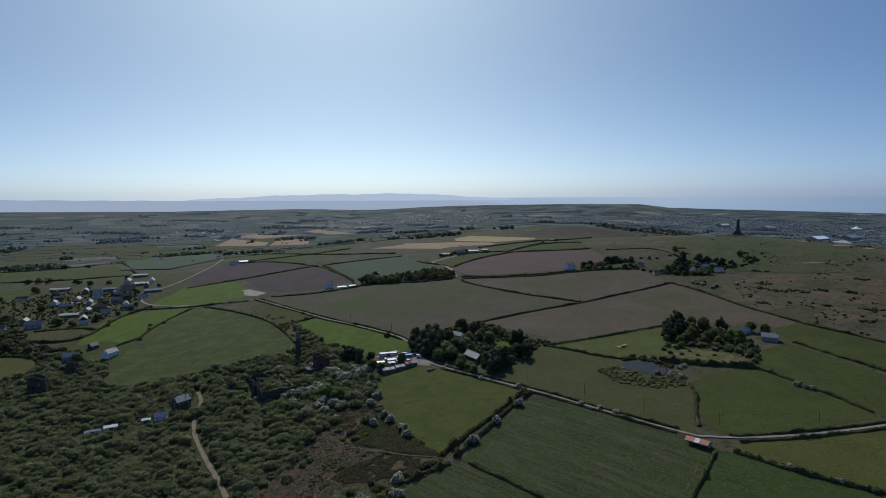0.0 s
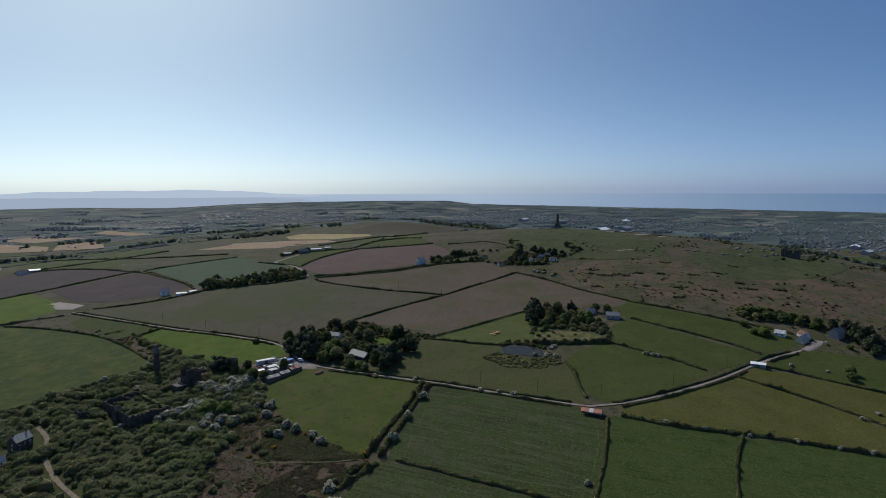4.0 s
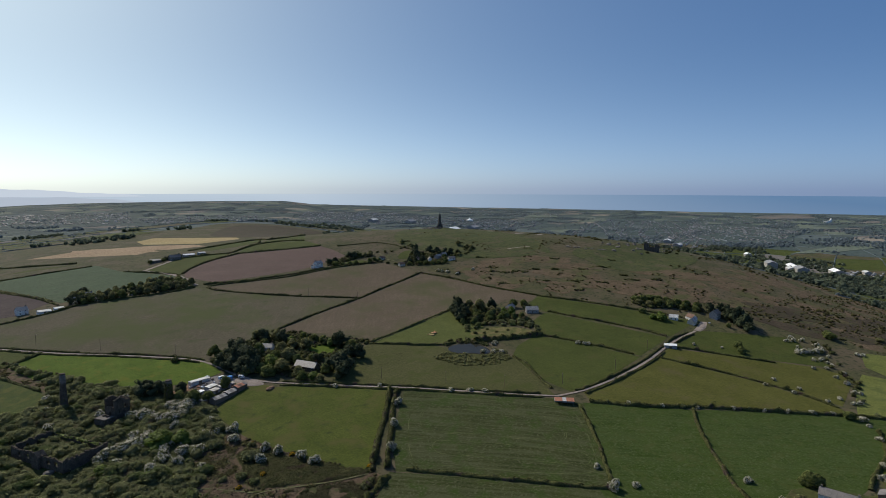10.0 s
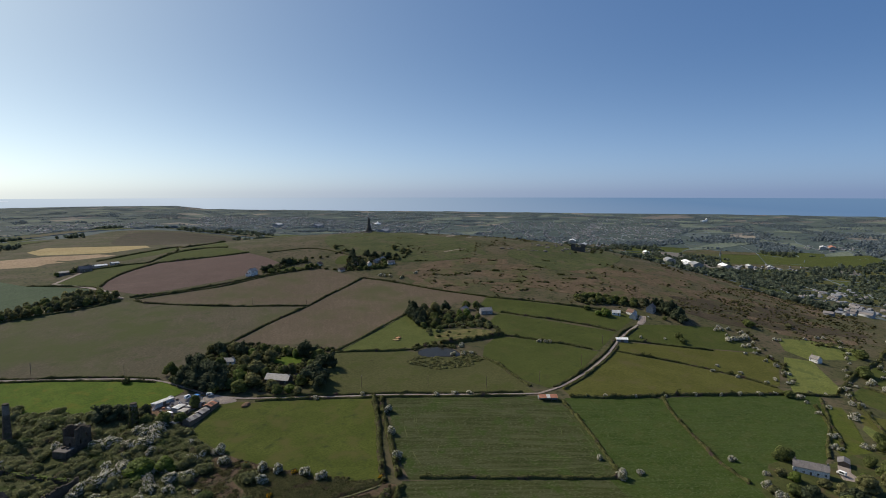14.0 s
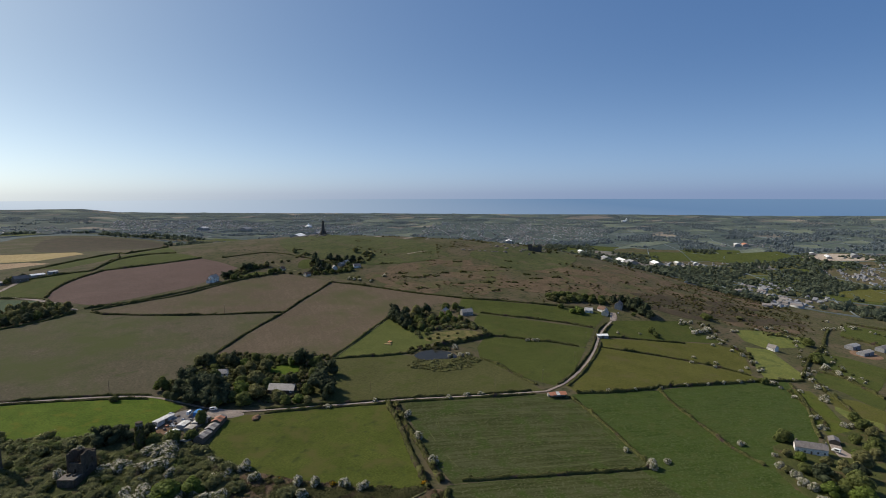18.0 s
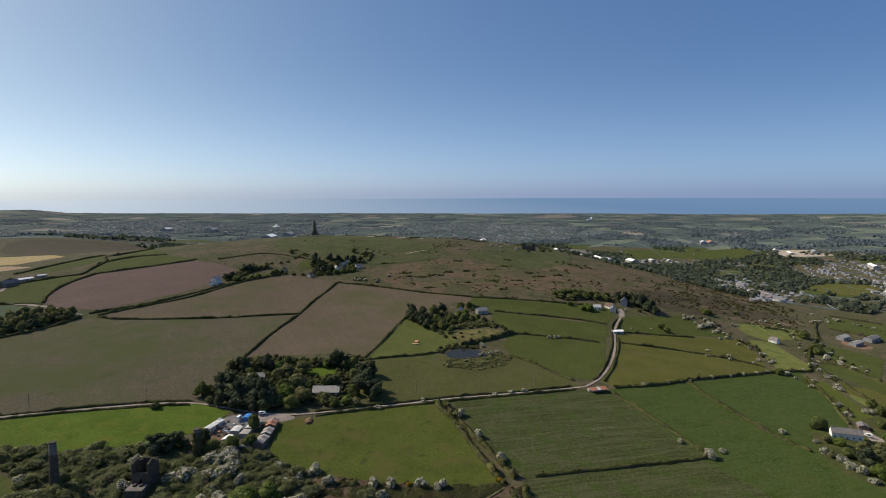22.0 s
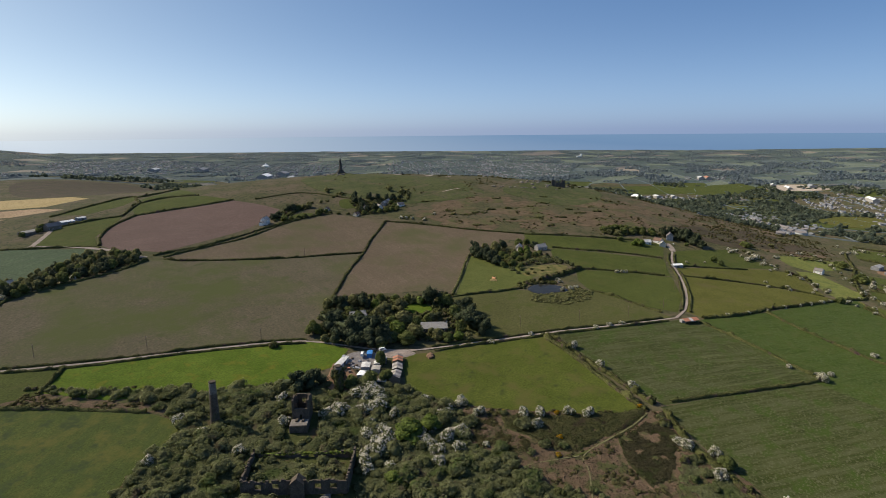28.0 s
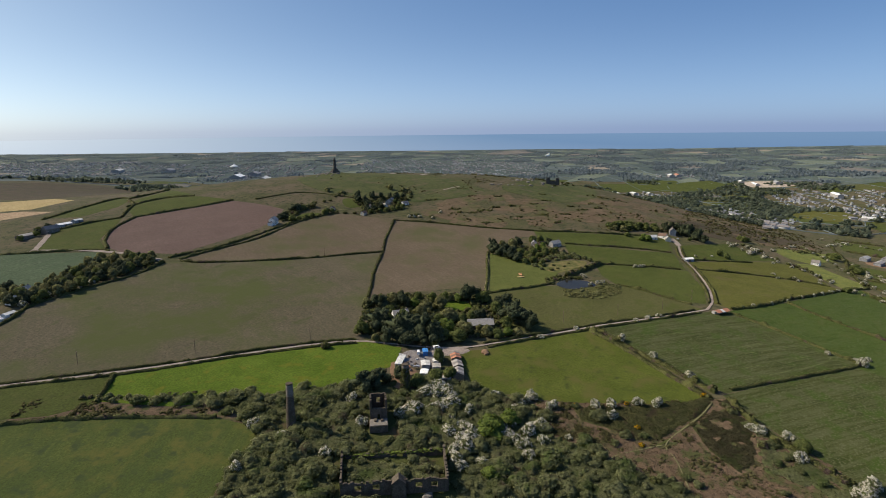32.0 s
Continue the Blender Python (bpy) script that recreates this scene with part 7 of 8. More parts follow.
def open_ground(x, y):
    ok = np.hypot(x + 108, y - 494) > 9
    ok &= np.hypot(x + 120, y - 486) > 8
    for cx, cy, r in ((-137, 529, 6), (-206, 439, 10), (-213, 421, 8), (-222, 417, 6), (-244, 409, 9), (-254, 403, 9), (-332, 563, 14), (-365, 590, 12), (-367, 557, 12), (-76, 495, 6), (-348, 483, 9)):
        ok &= np.hypot(x - cx, y - cy) > r
    ok &= ~inside([(-442, 572), (-405, 566), (-380, 524), (-403, 502), (-436, 514), (-456, 550)], x, y)
    # clear of the ruined walls, and in front of the long one
    ok &= ~inside([(-166, 478), (-142, 437), (-147, 433), (-172, 475)], x, y)
    for a, b in (((-166, 478), (-142, 437)), ((-142, 437), (-119, 450)), ((-119, 450), (-145, 492)), ((-166, 478), (-145, 492))):
        a, b = np.array(a, float), np.array(b, float)
        t = np.clip(((x - a[0]) * (b - a)[0] + (y - a[1]) * (b - a)[1]) / ((b - a) @ (b - a)), 0, 1)
        ok &= np.hypot(x - a[0] - t * (b - a)[0], y - a[1] - t * (b - a)[1]) > 2.6
    tr = np.array([(-122, 308), (-135, 329), (-155, 358), (-176, 391), (-191, 428), (-191, 443), (-204, 466)], float)
    for a, b in zip(tr, tr[1:]):
        t = np.clip(((x - a[0]) * (b - a)[0] + (y - a[1]) * (b - a)[1]) / ((b - a) @ (b - a)), 0, 1)
        ok &= np.hypot(x - a[0] - t * (b - a)[0], y - a[1] - t * (b - a)[1]) > 4.2
    return ok


undergrowth("bramble_cover", SCRUB, 2.2, 41, 1.5, open_ground, M["leaf_scrub"], "continuous bramble and gorse cover", "bramble", per=7, size=.5)
rng = np.random.default_rng(21)
x, y = scatter(SCRUB, 5.6, 12, open_ground)
k = np.array([noise.noise(Vector((a / 24, b / 24, 0))) for a, b in zip(x, y)])
s = k > -0.46
thicket("scrub_thicket", x[s], y[s], 2.0 + 3.4 * rng.uniform(0, 1, s.sum()) ** 1.5 + np.clip(k[s], 0, 1) * 2.2, M["leaf_scrub"], "tall rounded willow and blackthorn thicket", "scrub", 23, count=150, size=.14, squash=.8)
x, y = scatter(SCRUB, 4.4, 25, open_ground)
k = np.array([noise.noise(Vector((a / 15, b / 15, 9))) for a, b in zip(x, y)])
s = k > 0.05
thicket("scrub", x[s], y[s], rng.uniform(1.3, 2.7, s.sum()), M["leaf_scrub"], "dense green gorse and bramble scrub", "scrub", 13, count=32, size=.27, squash=.9)
x, y = (np.concatenate(p) for p in zip(scatter(HEATH, 1.6, 14), scatter(BAND, 1.6, 24)))
k = np.array([noise.noise(Vector((a / 13, b / 13, 3))) for a, b in zip(x, y)])
HEATHER = [[(-52, 402), (-46, 398), (-36, 380), (-22, 360), (-3, 334), (-9, 331), (-28, 339), (-46, 349), (-60, 356), (-64, 366), (-60, 384), (-60, 396)], [(-68, 318), (-54, 334), (-38, 341), (-24, 335), (-12, 331), (3, 325), (-14, 317), (-24, 309), (-32, 312), (-45, 310), (-57, 311)], [(-82, 405), (-68, 416), (-57, 422), (-53, 404), (-60, 396), (-60, 384), (-66, 376), (-80, 382)]]
GORSE_BANK = [(-62, 309), (-45, 310), (-32, 311), (-20, 305), (-30, 294), (-44, 276), (-60, 264), (-74, 270), (-66, 292)]


def ragged(seed, wide, edge):
    """Lets growth stand where an uneven field of tufts is above the edge."""
    return lambda a, b: np.array([noise.noise(Vector((u / wide, v / wide, seed))) + .5 * noise.noise(Vector((u / 2.5, v / 2.5, seed))) for u, v in zip(np.ravel(a), np.ravel(b))]).reshape(np.shape(a)) > edge


for i, poly in enumerate(HEATHER):
    undergrowth("heather_cover", poly, 1.1, 45 + i, (.95, .75, .6)[i], ragged(3 + i, 8, (-.80, -.42, -.25)[i]), M[("leaf_gorse", "leaf_heather", "leaf_heath")[i]], "low dark heather and gorse cover beside a footpath", "heather", per=7, size=.40)
undergrowth("bramble_bank", GORSE_BANK, 1.4, 48, 1.1, ragged(6, 9, -.40), M["leaf_scrub"], "green bramble bank at the edge of the heath", "bramble", per=6, size=.42)
s = (k > .08) & ~inside(HEATHER[0], x, y) & ~inside(HEATHER[1], x, y) & ~inside(GORSE_BANK, x, y) & ~inside(SCRUB, x, y)
for a, b in FOOTWAY:
    a, b = np.array(a, float), np.array(b, float)
    t = np.clip(((x - a[0]) * (b - a)[0] + (y - a[1]) * (b - a)[1]) / ((b - a) @ (b - a)), 0, 1)
    s &= np.hypot(x - a[0] - t * (b - a)[0], y - a[1] - t * (b - a)[1]) > 1.8
thicket("heath_shrubs", x[s], y[s], .4 + 1.5 * rng.uniform(0, 1, s.sum()) ** 2, M["leaf_heath"], "low gorse tufts among dead bracken", "heath", 15, count=24, size=.32, squash=.6)
undergrowth("heath_grass", HEATH, 1.4, 43, .45, lambda a, b: ~inside(HEATHER[0], a, b) & ~inside(HEATHER[1], a, b), M["bracken"], "tussocks of dead bracken and dry grass", "bracken", per=4, size=.5)
HILL = [(300, 690), (330, 545), (420, 420), (560, 300), (600, 268), (690, 232), (775, 240), (820, 330), (800, 430), (752, 530), (640, 700), (560, 900), (430, 960), (360, 830)]
x, y = scatter(HILL, 4.6, 16)
k = np.array([noise.noise(Vector((a / 40, b / 40, 7))) for a, b in zip(x, y)])
s = (k + .4 * rng.uniform(-.5, .5, len(x)) > np.where(x + y < 960, .0, .26)) & (np.hypot(x - 600, y - 590) > 70)
thicket("hill_shrubs", x[s], y[s], .35 + 2.0 * rng.uniform(0, 1, s.sum()) ** 3.5 * (1 + .4 * (x[s] > 560)), M["leaf_heath"], "scattered dark gorse and heather shrubs on the hill", "shrubs", 17, count=20, size=.32, squash=.7)
CLUMPS = [(346, 859, 6), (406, 789, 6), (402, 756, 8), (392, 748, 6), (360, 664, 10), (362, 633, 9), (381, 621, 9), (400, 616, 7), (330, 602, 6), (430, 525, 6), (406, 551, 6), (385, 524, 6), (468, 510, 8), (496, 495, 8), (517, 583, 6), (455, 631, 6), (477, 569, 7), (475, 527, 8), (382, 706, 6), (338, 828, 6), (449, 576, 6), (378, 573, 5), (352, 650, 6), (420, 600, 5)]  # x, y, reach
cx, cy = [], []
for a, b, r in CLUMPS:
    t = rng.normal(0, .5, (10 + r, 2)) * r
    cx.append(a + t[:, 0] * .85 + t[:, 1] * .30)
    cy.append(b - t[:, 0] * .85 + t[:, 1] * .30)
cx, cy = np.concatenate(cx), np.concatenate(cy)
thicket("hill_thickets", cx, cy, rng.uniform(.8, 2.4, len(cx)), M["leaf_hedge"], "dark gorse thickets in clumps on the hillside", "thickets", 33, count=40, size=.26, squash=.75)
POND = [(118, 450), (134, 456), (139, 449), (150, 438), (159, 428), (168, 430), (175, 441), (182, 430), (172, 410), (158, 408), (142, 412), (126, 422)]
x, y = scatter(POND, 2.3, 18)
k = np.array([noise.noise(Vector((a / 7, b / 7, 5))) for a, b in zip(x, y)]) > -.22
x, y = x[k], y[k]
thicket("pond_reeds", x, y, rng.uniform(.8, 1.8, len(x)), M["leaf_olive"], "olive reeds and low bushes round the pond", "reeds", 19, count=60, size=.28, squash=.75)
BANK = [(140, 466), (150, 474), (172, 464), (180, 452), (176, 444), (172, 456), (156, 466)]
x, y = scatter(BANK, 2.6, 27)
thicket("bank_bushes", x, y, rng.uniform(1.2, 2.4, len(x)), M["leaf_hedge"], "dark bushes on the bank above the pond", "bushes", 28, count=90, size=.22)
for name, poly, gap, seed, lo, hi, label in (("hillside_bushes", [(188, 812), (200, 824), (236, 832), (266, 826), (262, 814), (240, 818), (214, 812), (203, 806), (214, 797), (240, 789), (262, 786), (258, 780), (232, 784), (204, 793)], 3.4, 501, 1.4, 2.8, "garden bushes round hillside bungalows"),
                                             ("cluster_bushes", [(268, 752), (286, 760), (300, 772), (318, 796), (330, 794), (328, 772), (350, 768), (368, 746), (366, 736), (340, 726), (322, 718), (300, 728), (282, 740)], 4.2, 502, 1.4, 3.2, "dark bushes between hillside bungalows"),
                                             ("pond_copse_bushes", [(200, 508), (204, 530), (222, 556), (240, 545), (258, 530), (262, 506), (266, 486), (256, 466), (244, 462), (240, 478), (226, 490), (206, 492)], 3.6, 503, 1.3, 2.6, "mixed bushes beneath the pond copse"),
                                             ("lane_bushes", [(398, 452), (404, 468), (424, 458), (444, 434), (458, 410), (450, 402), (436, 412), (424, 430), (408, 438)], 3.8, 504, 1.5, 3.0, "dense bushes above the lane cottages"),
                                             ("hamlet_bushes", [(-560, 690), (-540, 716), (-470, 640), (-452, 612), (-415, 596), (-392, 582), (-370, 580), (-366, 562), (-400, 570), (-440, 574), (-480, 566), (-520, 620)], 5.0, 505, 1.6, 4.0, "dark overgrown bushes below the hamlet"),
                                             ("hamlet_gardens", [(-640, 830), (-600, 880), (-500, 900), (-440, 840), (-408, 760), (-420, 690), (-470, 680), (-530, 680), (-580, 760)], 7.0, 506, 1.0, 2.6, "garden bushes and hedges between hamlet houses")):
    x, y = scatter(poly, gap, seed, lambda a, b: np.all([np.hypot(a - hx, b - hy) > 8 for hx, hy in ((266, 792), (346, 750), (343, 727), (304, 758), (334, 748), (318, 745), (272, 748), (271, 522), (262, 516), (283, 501), (-367, 557), (-365, 590), *[h[:2] for h in HAMLET])], axis=0))
    thicket(name, x, y, rng.uniform(lo, hi, len(x)), M["leaf_hedge"], label, "bushes", seed + 20, count=40, size=.28)
x, y = scatter(REG_wood_copse, 3.4, 29, lambda a, b: (np.hypot(a - 24, b - 488) > 11) & (np.hypot(a - 12, b - 548) > 8) & (np.hypot(a - 52, b - 518) > 11))
thicket("copse_undergrowth", x, y, rng.uniform(1.4, 2.6, len(x)), M["leaf_hedge"], "dark undergrowth beneath the copse trees", "undergrowth", 30, count=40, size=.3)
field("bright", "bright lawn in a gap of the copse", (40, 524), (46, 510), (58, 508), (64, 520), (56, 530), (46, 532), name="ground_lawn", lift=0.38, step=8, rounded=True)
# ---- far farmland, woods and towns ----
def facing(x, y, lo=-62, hi=118):
    h = np.degrees(np.arctan2(x - CX, y - CY))
    return (h > lo) & (h < hi)


NEAR = [(-1000, 480), (-480, 60), (300, -60), (690, -20), (760, 260), (740, 520), (760, 720), (660, 1080), (470, 1400), (560, 1700), (300, 1780), (60, 1420), (-160, 1330), (-440, 1260), (-560, 1180), (-720, 1275), (-1080, 1280), (-1100, 900)]
TOWNS = [  # outline corner to corner, street direction, share of plots built
    ("plain", ((832, 2616), (1142, 2299), (1671, 2981), (1183, 3274)), 20, .55), ("mid", ((1216, 2395), (1515, 1777), (1917, 2083), (1560, 2838)), 35, .75),
    ("back", ((1848, 2786), (2044, 2181), (2531, 2553), (2317, 3301)), 10, .22), ("centre", ((1496, 1554), (1637, 1200), (2484, 1567), (2339, 2104)), 40, .62),
    ("east", ((1660, 1257), (1777, 940), (2441, 1129), (2354, 1573)), 55, .55), ("north", ((2377, 1647), (2463, 1222), (3113, 1427), (3053, 1971)), 30, .28),
]
TOWNS += [
    ("foot", ((1386, 1215), (1484, 1011), (1759, 1112), (1670, 1357)), 25, .75), ("south", ((1336, 173), (1356, -24), (1602, -71), (1598, 152)), 12, .85),
    ("south_b", ((1040, 110), (1067, 32), (1356, -24), (1351, 64)), 12, .6), ("hamlet", ((1309, 589), (1384, 456), (1497, 465), (1441, 610)), 40, .6),
]
TOWNS += [
    ("row", ((800, 330), (860, 290), (1110, 262), (1180, 330)), 70, .34), ("row_b", ((700, 268), (832, 205), (1036, 180), (949, 262)), 75, .40),
    ("west", ((-242, 2836), (217, 2750), (265, 3349), (-296, 3471)), 10, .40), ("west_b", ((300, 2300), (700, 2260), (774, 2947), (236, 2986)), 20, .45),
    ("west_c", ((-574, 2591), (-221, 2588), (-263, 3084), (-678, 3069)), 30, .2), ("pool", ((835, 1428), (1124, 1484), (1531, 2027), (1201, 2060)), 30, .6),
    ("left", ((-1195, 2284), (-833, 2328), (-1146, 3213), (-1625, 3113)), 15, .06), ("left_b", ((-939, 1976), (-671, 1981), (-827, 2445), (-1143, 2408)), 25, .12),
    ("south_c", ((1213, 160), (1441, 240), (1525, 186), (1250, 49)), 12, .85), ("terrace", ((1130, 398), (1050, 330), (820, 200), (826, 252)), 35, .8),
    ("est", ((1822, 546), (1852, 401), (2004, 407), (1978, 562)), 30, .5),
]


def in_town(x, y):
    k = np.zeros(np.shape(x), bool)
    for _, poly, _, share in TOWNS:
        if share > .3:
            k |= inside(list(poly), x, y)
    return k


# distant field tones, made paler and bluer to paint haze into them
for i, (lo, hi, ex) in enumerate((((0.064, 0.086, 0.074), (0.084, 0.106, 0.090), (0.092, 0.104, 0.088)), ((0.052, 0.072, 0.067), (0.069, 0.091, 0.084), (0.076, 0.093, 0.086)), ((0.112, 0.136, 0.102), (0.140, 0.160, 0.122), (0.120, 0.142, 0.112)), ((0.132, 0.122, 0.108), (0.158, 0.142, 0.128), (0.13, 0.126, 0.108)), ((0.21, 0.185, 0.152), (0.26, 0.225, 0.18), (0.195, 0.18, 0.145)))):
    M["far%d" % i] = material("hazed_field_tone_%s" % "abcde"[i], lo, hi, 90, 9.0, extra=ex, extra_size=40)


VALLEY_WOOD = [(979, 392), (1105, 473), (1393, 454), (1399, 354), (1433, 261), (1313, 200), (1130, 200), (900, 215), (940, 262), (1055, 320), (1140, 395), (1050, 372)]
PALE_FIELD = [(1120, 191), (1196, 148), (1190, 77), (1109, 78), (1016, 113), (1012, 141), (1051, 183)]
GREEN_FIELDS = [(1615, 567), (1788, 372), (1702, 321), (1560, 356), (1494, 424), (1503, 502)]


def far_country():
    rng = np.random.default_rng(77)
    step, n = 128.0, 72
    gi, gj = np.meshgrid(np.arange(n + 1), np.arange(n + 1), indexing="ij")
    ca, sa = math.cos(radians(24)), math.sin(radians(24))
    u = (gi - n / 2) * step * 1.0 + rng.uniform(-.36, .36, gi.shape) * step
    v = (gj - n / 2) * step * .72 + rng.uniform(-.34, .34, gi.shape) * step * .72
    X, Y = 900 + u * ca - v * sa, 1900 + u * sa + v * ca
    verts, faces, slots, hx, hy, hr, hv, hf = [], [], [], [], [], [], [], []
    k = 5
    for i in range(n):
        for j in range(n):
            c = np.array([(X[i, j], Y[i, j]), (X[i + 1, j], Y[i + 1, j]), (X[i + 1, j + 1], Y[i + 1, j + 1]), (X[i, j + 1], Y[i, j + 1])])
            m = c.mean(0)
            r = math.hypot(m[0] - CX, m[1] - CY)
            if r > 4100 or not facing(m[0], m[1]) or inside(NEAR, c[:, 0], c[:, 1]).any() or inside(NEAR, m[0], m[1]):
                continue
            for a, b in ((0, 1), (0, 3)):
                L = math.hypot(*(c[b] - c[a]))
                gap = 90 + r / 30
                t = np.arange(0, 1, gap / L) + rng.uniform(0, .9) * gap / L
                if rng.uniform() < .9:
                    s = np.linspace(0, 1, max(2, int(L / (9 + r / 300))))
                    w = (c[b] - c[a]) / L
                    wide, high = rng.uniform(1.0, 2.0, len(s)), rng.uniform(.7, 2.2, len(s)) * (1 if r < 2600 else .6)
                    o = c[a] + (c[b] - c[a]) * s[:, None] + rng.normal(0, .8, (len(s), 2))
                    g = ground(o[:, 0], o[:, 1])
                    e = np.array([-w[1], w[0]]) * wide[:, None]
                    n0 = sum(len(q) for q in hv)
                    hv.append(np.stack([np.column_stack([o - e, g - .5]), np.column_stack([o - e * .5, g + high]), np.column_stack([o + e * .5, g + high * .9]), np.column_stack([o + e, g - .5])], 1).reshape(-1, 3))
                    i0 = (n0 + 4 * np.arange(len(s) - 1))[:, None]
                    hf += [i0 + np.array([d, d + 1, d + 5, d + 4]) for d in range(3)]
                    hx.append(c[a][0] + (c[b] - c[a])[0] * t + rng.normal(0, 1.5, len(t)))
                    hy.append(c[a][1] + (c[b] - c[a])[1] * t + rng.normal(0, 1.5, len(t)))
                    hr.append(rng.uniform(1.5, 4.2, len(t)) * (1 if r < 2600 else .62))
            built_up = bool(in_town(m[0], m[1]))
            if rng.uniform() < .05:
                continue
            s = np.linspace(0, 1, k + 1)
            S, Tt = np.meshgrid(s, s, indexing="ij")
            q = (1 - S)[..., None] * (1 - Tt)[..., None] * c[0] + S[..., None] * (1 - Tt)[..., None] * c[1] + S[..., None] * Tt[..., None] * c[2] + (1 - S)[..., None] * Tt[..., None] * c[3]
            q = m + (q - m) * .97
            b0 = len(verts) * (k + 1) ** 2
            verts.append(np.dstack([q, ground(q[..., 0], q[..., 1]) + .8]).reshape(-1, 3))
            a, b = np.meshgrid(np.arange(k), np.arange(k), indexing="ij")
            o = b0 + a * (k + 1) + b
            faces.append(np.stack([o, o + k + 1, o + k + 2, o + 1], -1).reshape(-1, 4))
            # cells beyond 1900 m take the haze-tinted tones, most nearer ones plain grass
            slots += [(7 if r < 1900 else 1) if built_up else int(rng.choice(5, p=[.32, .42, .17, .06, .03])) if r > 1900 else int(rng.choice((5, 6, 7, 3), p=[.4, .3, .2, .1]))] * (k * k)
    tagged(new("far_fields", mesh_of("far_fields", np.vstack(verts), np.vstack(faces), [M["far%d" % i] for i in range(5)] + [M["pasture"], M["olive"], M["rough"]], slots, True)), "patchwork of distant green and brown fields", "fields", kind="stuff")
    hx, hy, hr = np.concatenate(hx), np.concatenate(hy), np.concatenate(hr)
    # far hedges and their trees share the haze-tinted leaf colour
    tagged(new("far_hedges", mesh_of("far_hedges", np.vstack(hv), np.vstack(hf), M["leaf_far_hazed"])), "distant hedge lines between fields", "hedges", kind="stuff")
    thicket("far_hedgerow_trees", hx, hy, hr, M["leaf_far_hazed"], "scattered trees along distant hedgerows", "trees", 78, count=6, size=.7, squash=.95)


def far_woods():
    rng = np.random.default_rng(79)
    gx, gy = np.meshgrid(np.arange(-1900, 4000, 15.0), np.arange(-300, 4300, 15.0))
    x, y = gx.ravel() + rng.uniform(-6, 6, gx.size), gy.ravel() + rng.uniform(-6, 6, gx.size)
    r = np.hypot(x - CX, y - CY)
    k = (r > 900) & (r < 4080) & facing(x, y) & ~inside(NEAR, x, y)
    x, y, r = x[k], y[k], r[k]
    w = np.array([noise.noise(Vector((a / 210, b / 150, 11))) + .45 * noise.noise(Vector((a / 70, b / 70, 4))) for a, b in zip(x, y)])
    deep = inside(VALLEY_WOOD, x, y)
    limit = np.where(deep, -.35, np.where(in_town(x, y), .26, np.where(inside(REG_wood_valley, x, y), .10, np.where(x < 300, .36, np.where((y < 750) & (x < 1700), .0, np.where(y < 1500, .04, .14))))))
    k = (w > limit) & ~inside(PALE_FIELD, x, y) & ~inside(GREEN_FIELDS, x, y)
    x, y, r = x[k], y[k], r[k]
    near = r < 1900
    # beyond 1900 m the pale leaf colour stands in for haze
    thicket("far_woodland", x[~near], y[~near], rng.uniform(4.5, 9, (~near).sum()) * np.interp(r[~near], [1500, 3000, 4100], [.95, .55, .32]) * np.where(in_town(x[~near], y[~near]), .6, 1), M["leaf_far_hazed"], "distant woodland clumps in haze-tinted leaves", "woodland", 80, count=7, size=.6, squash=1.1)
    # valley woods use the leaf green with slight haze mixed in
    thicket("valley_woodland", x[near], y[near], rng.uniform(3.5, 7.5, near.sum()) * np.where(in_town(x[near], y[near]), .5, 1), M["leaf_wood_hazed"], "thick green woodland in the valley below the hill", "woodland", 81, count=16, size=.5, squash=1.0)
    x, y = scatter([(700, 400), (720, 150), (1100, 0), (1600, 100), (1550, 500), (1200, 480)], 12.0, 82)
    k = np.array([noise.noise(Vector((a / 90, b / 70, 2))) for a, b in zip(x, y)])
    k = (k > np.where(in_town(x, y), .40, .12)) & ~inside(NEAR, x, y) & ~inside(PALE_FIELD, x, y)
    thicket("valley_trees", x[k], y[k], rng.uniform(2.5, 5.5, k.sum()) * np.where(in_town(x[k], y[k]), .6, 1), M["leaf_wood_hazed"], "dark trees filling the valley between houses", "woodland", 84, count=14, size=.5, squash=1.1)


far_country()
far_woods()


def house_parts(w, d, eave, rise):
    """Corners and faces of a small gabled house: four walls, two gables, two roof slopes, one chimney."""
    a, b = w / 2, d / 2
    v = [(-a, -b, -2), (a, -b, -2), (a, b, -2), (-a, b, -2), (-a, -b, eave), (a, -b, eave), (a, b, eave), (-a, b, eave), (-a, -.05, eave + rise), (a, -.05, eave + rise), (a, .05, eave + rise), (-a, .05, eave + rise),
         (-a - .3, -b - .4, eave - .25), (a + .3, -b - .4, eave - .25), (a + .3, 0, eave + rise + .15), (-a - .3, 0, eave + rise + .15), (a + .3, b + .4, eave - .25), (-a - .3, b + .4, eave - .25),
         (a - 1.4, -.5, eave), (a - .5, -.5, eave), (a - .5, .5, eave), (a - 1.4, .5, eave), (a - 1.4, -.5, eave + rise + 1.3), (a - .5, -.5, eave + rise + 1.3), (a - .5, .5, eave + rise + 1.3), (a - 1.4, .5, eave + rise + 1.3)]
    wall = [(0, 1, 5, 4), (1, 2, 6, 5), (2, 3, 7, 6), (3, 0, 4, 7), (5, 6, 10, 9), (7, 4, 8, 11)]
    roof = [(12, 13, 14, 15), (15, 14, 16, 17)]
    stackf = [(18, 19, 23, 22), (19, 20, 24, 23), (20, 21, 25, 24), (21, 18, 22, 25), (22, 23, 24, 25)]
    return np.array(v, float), wall, roof, stackf


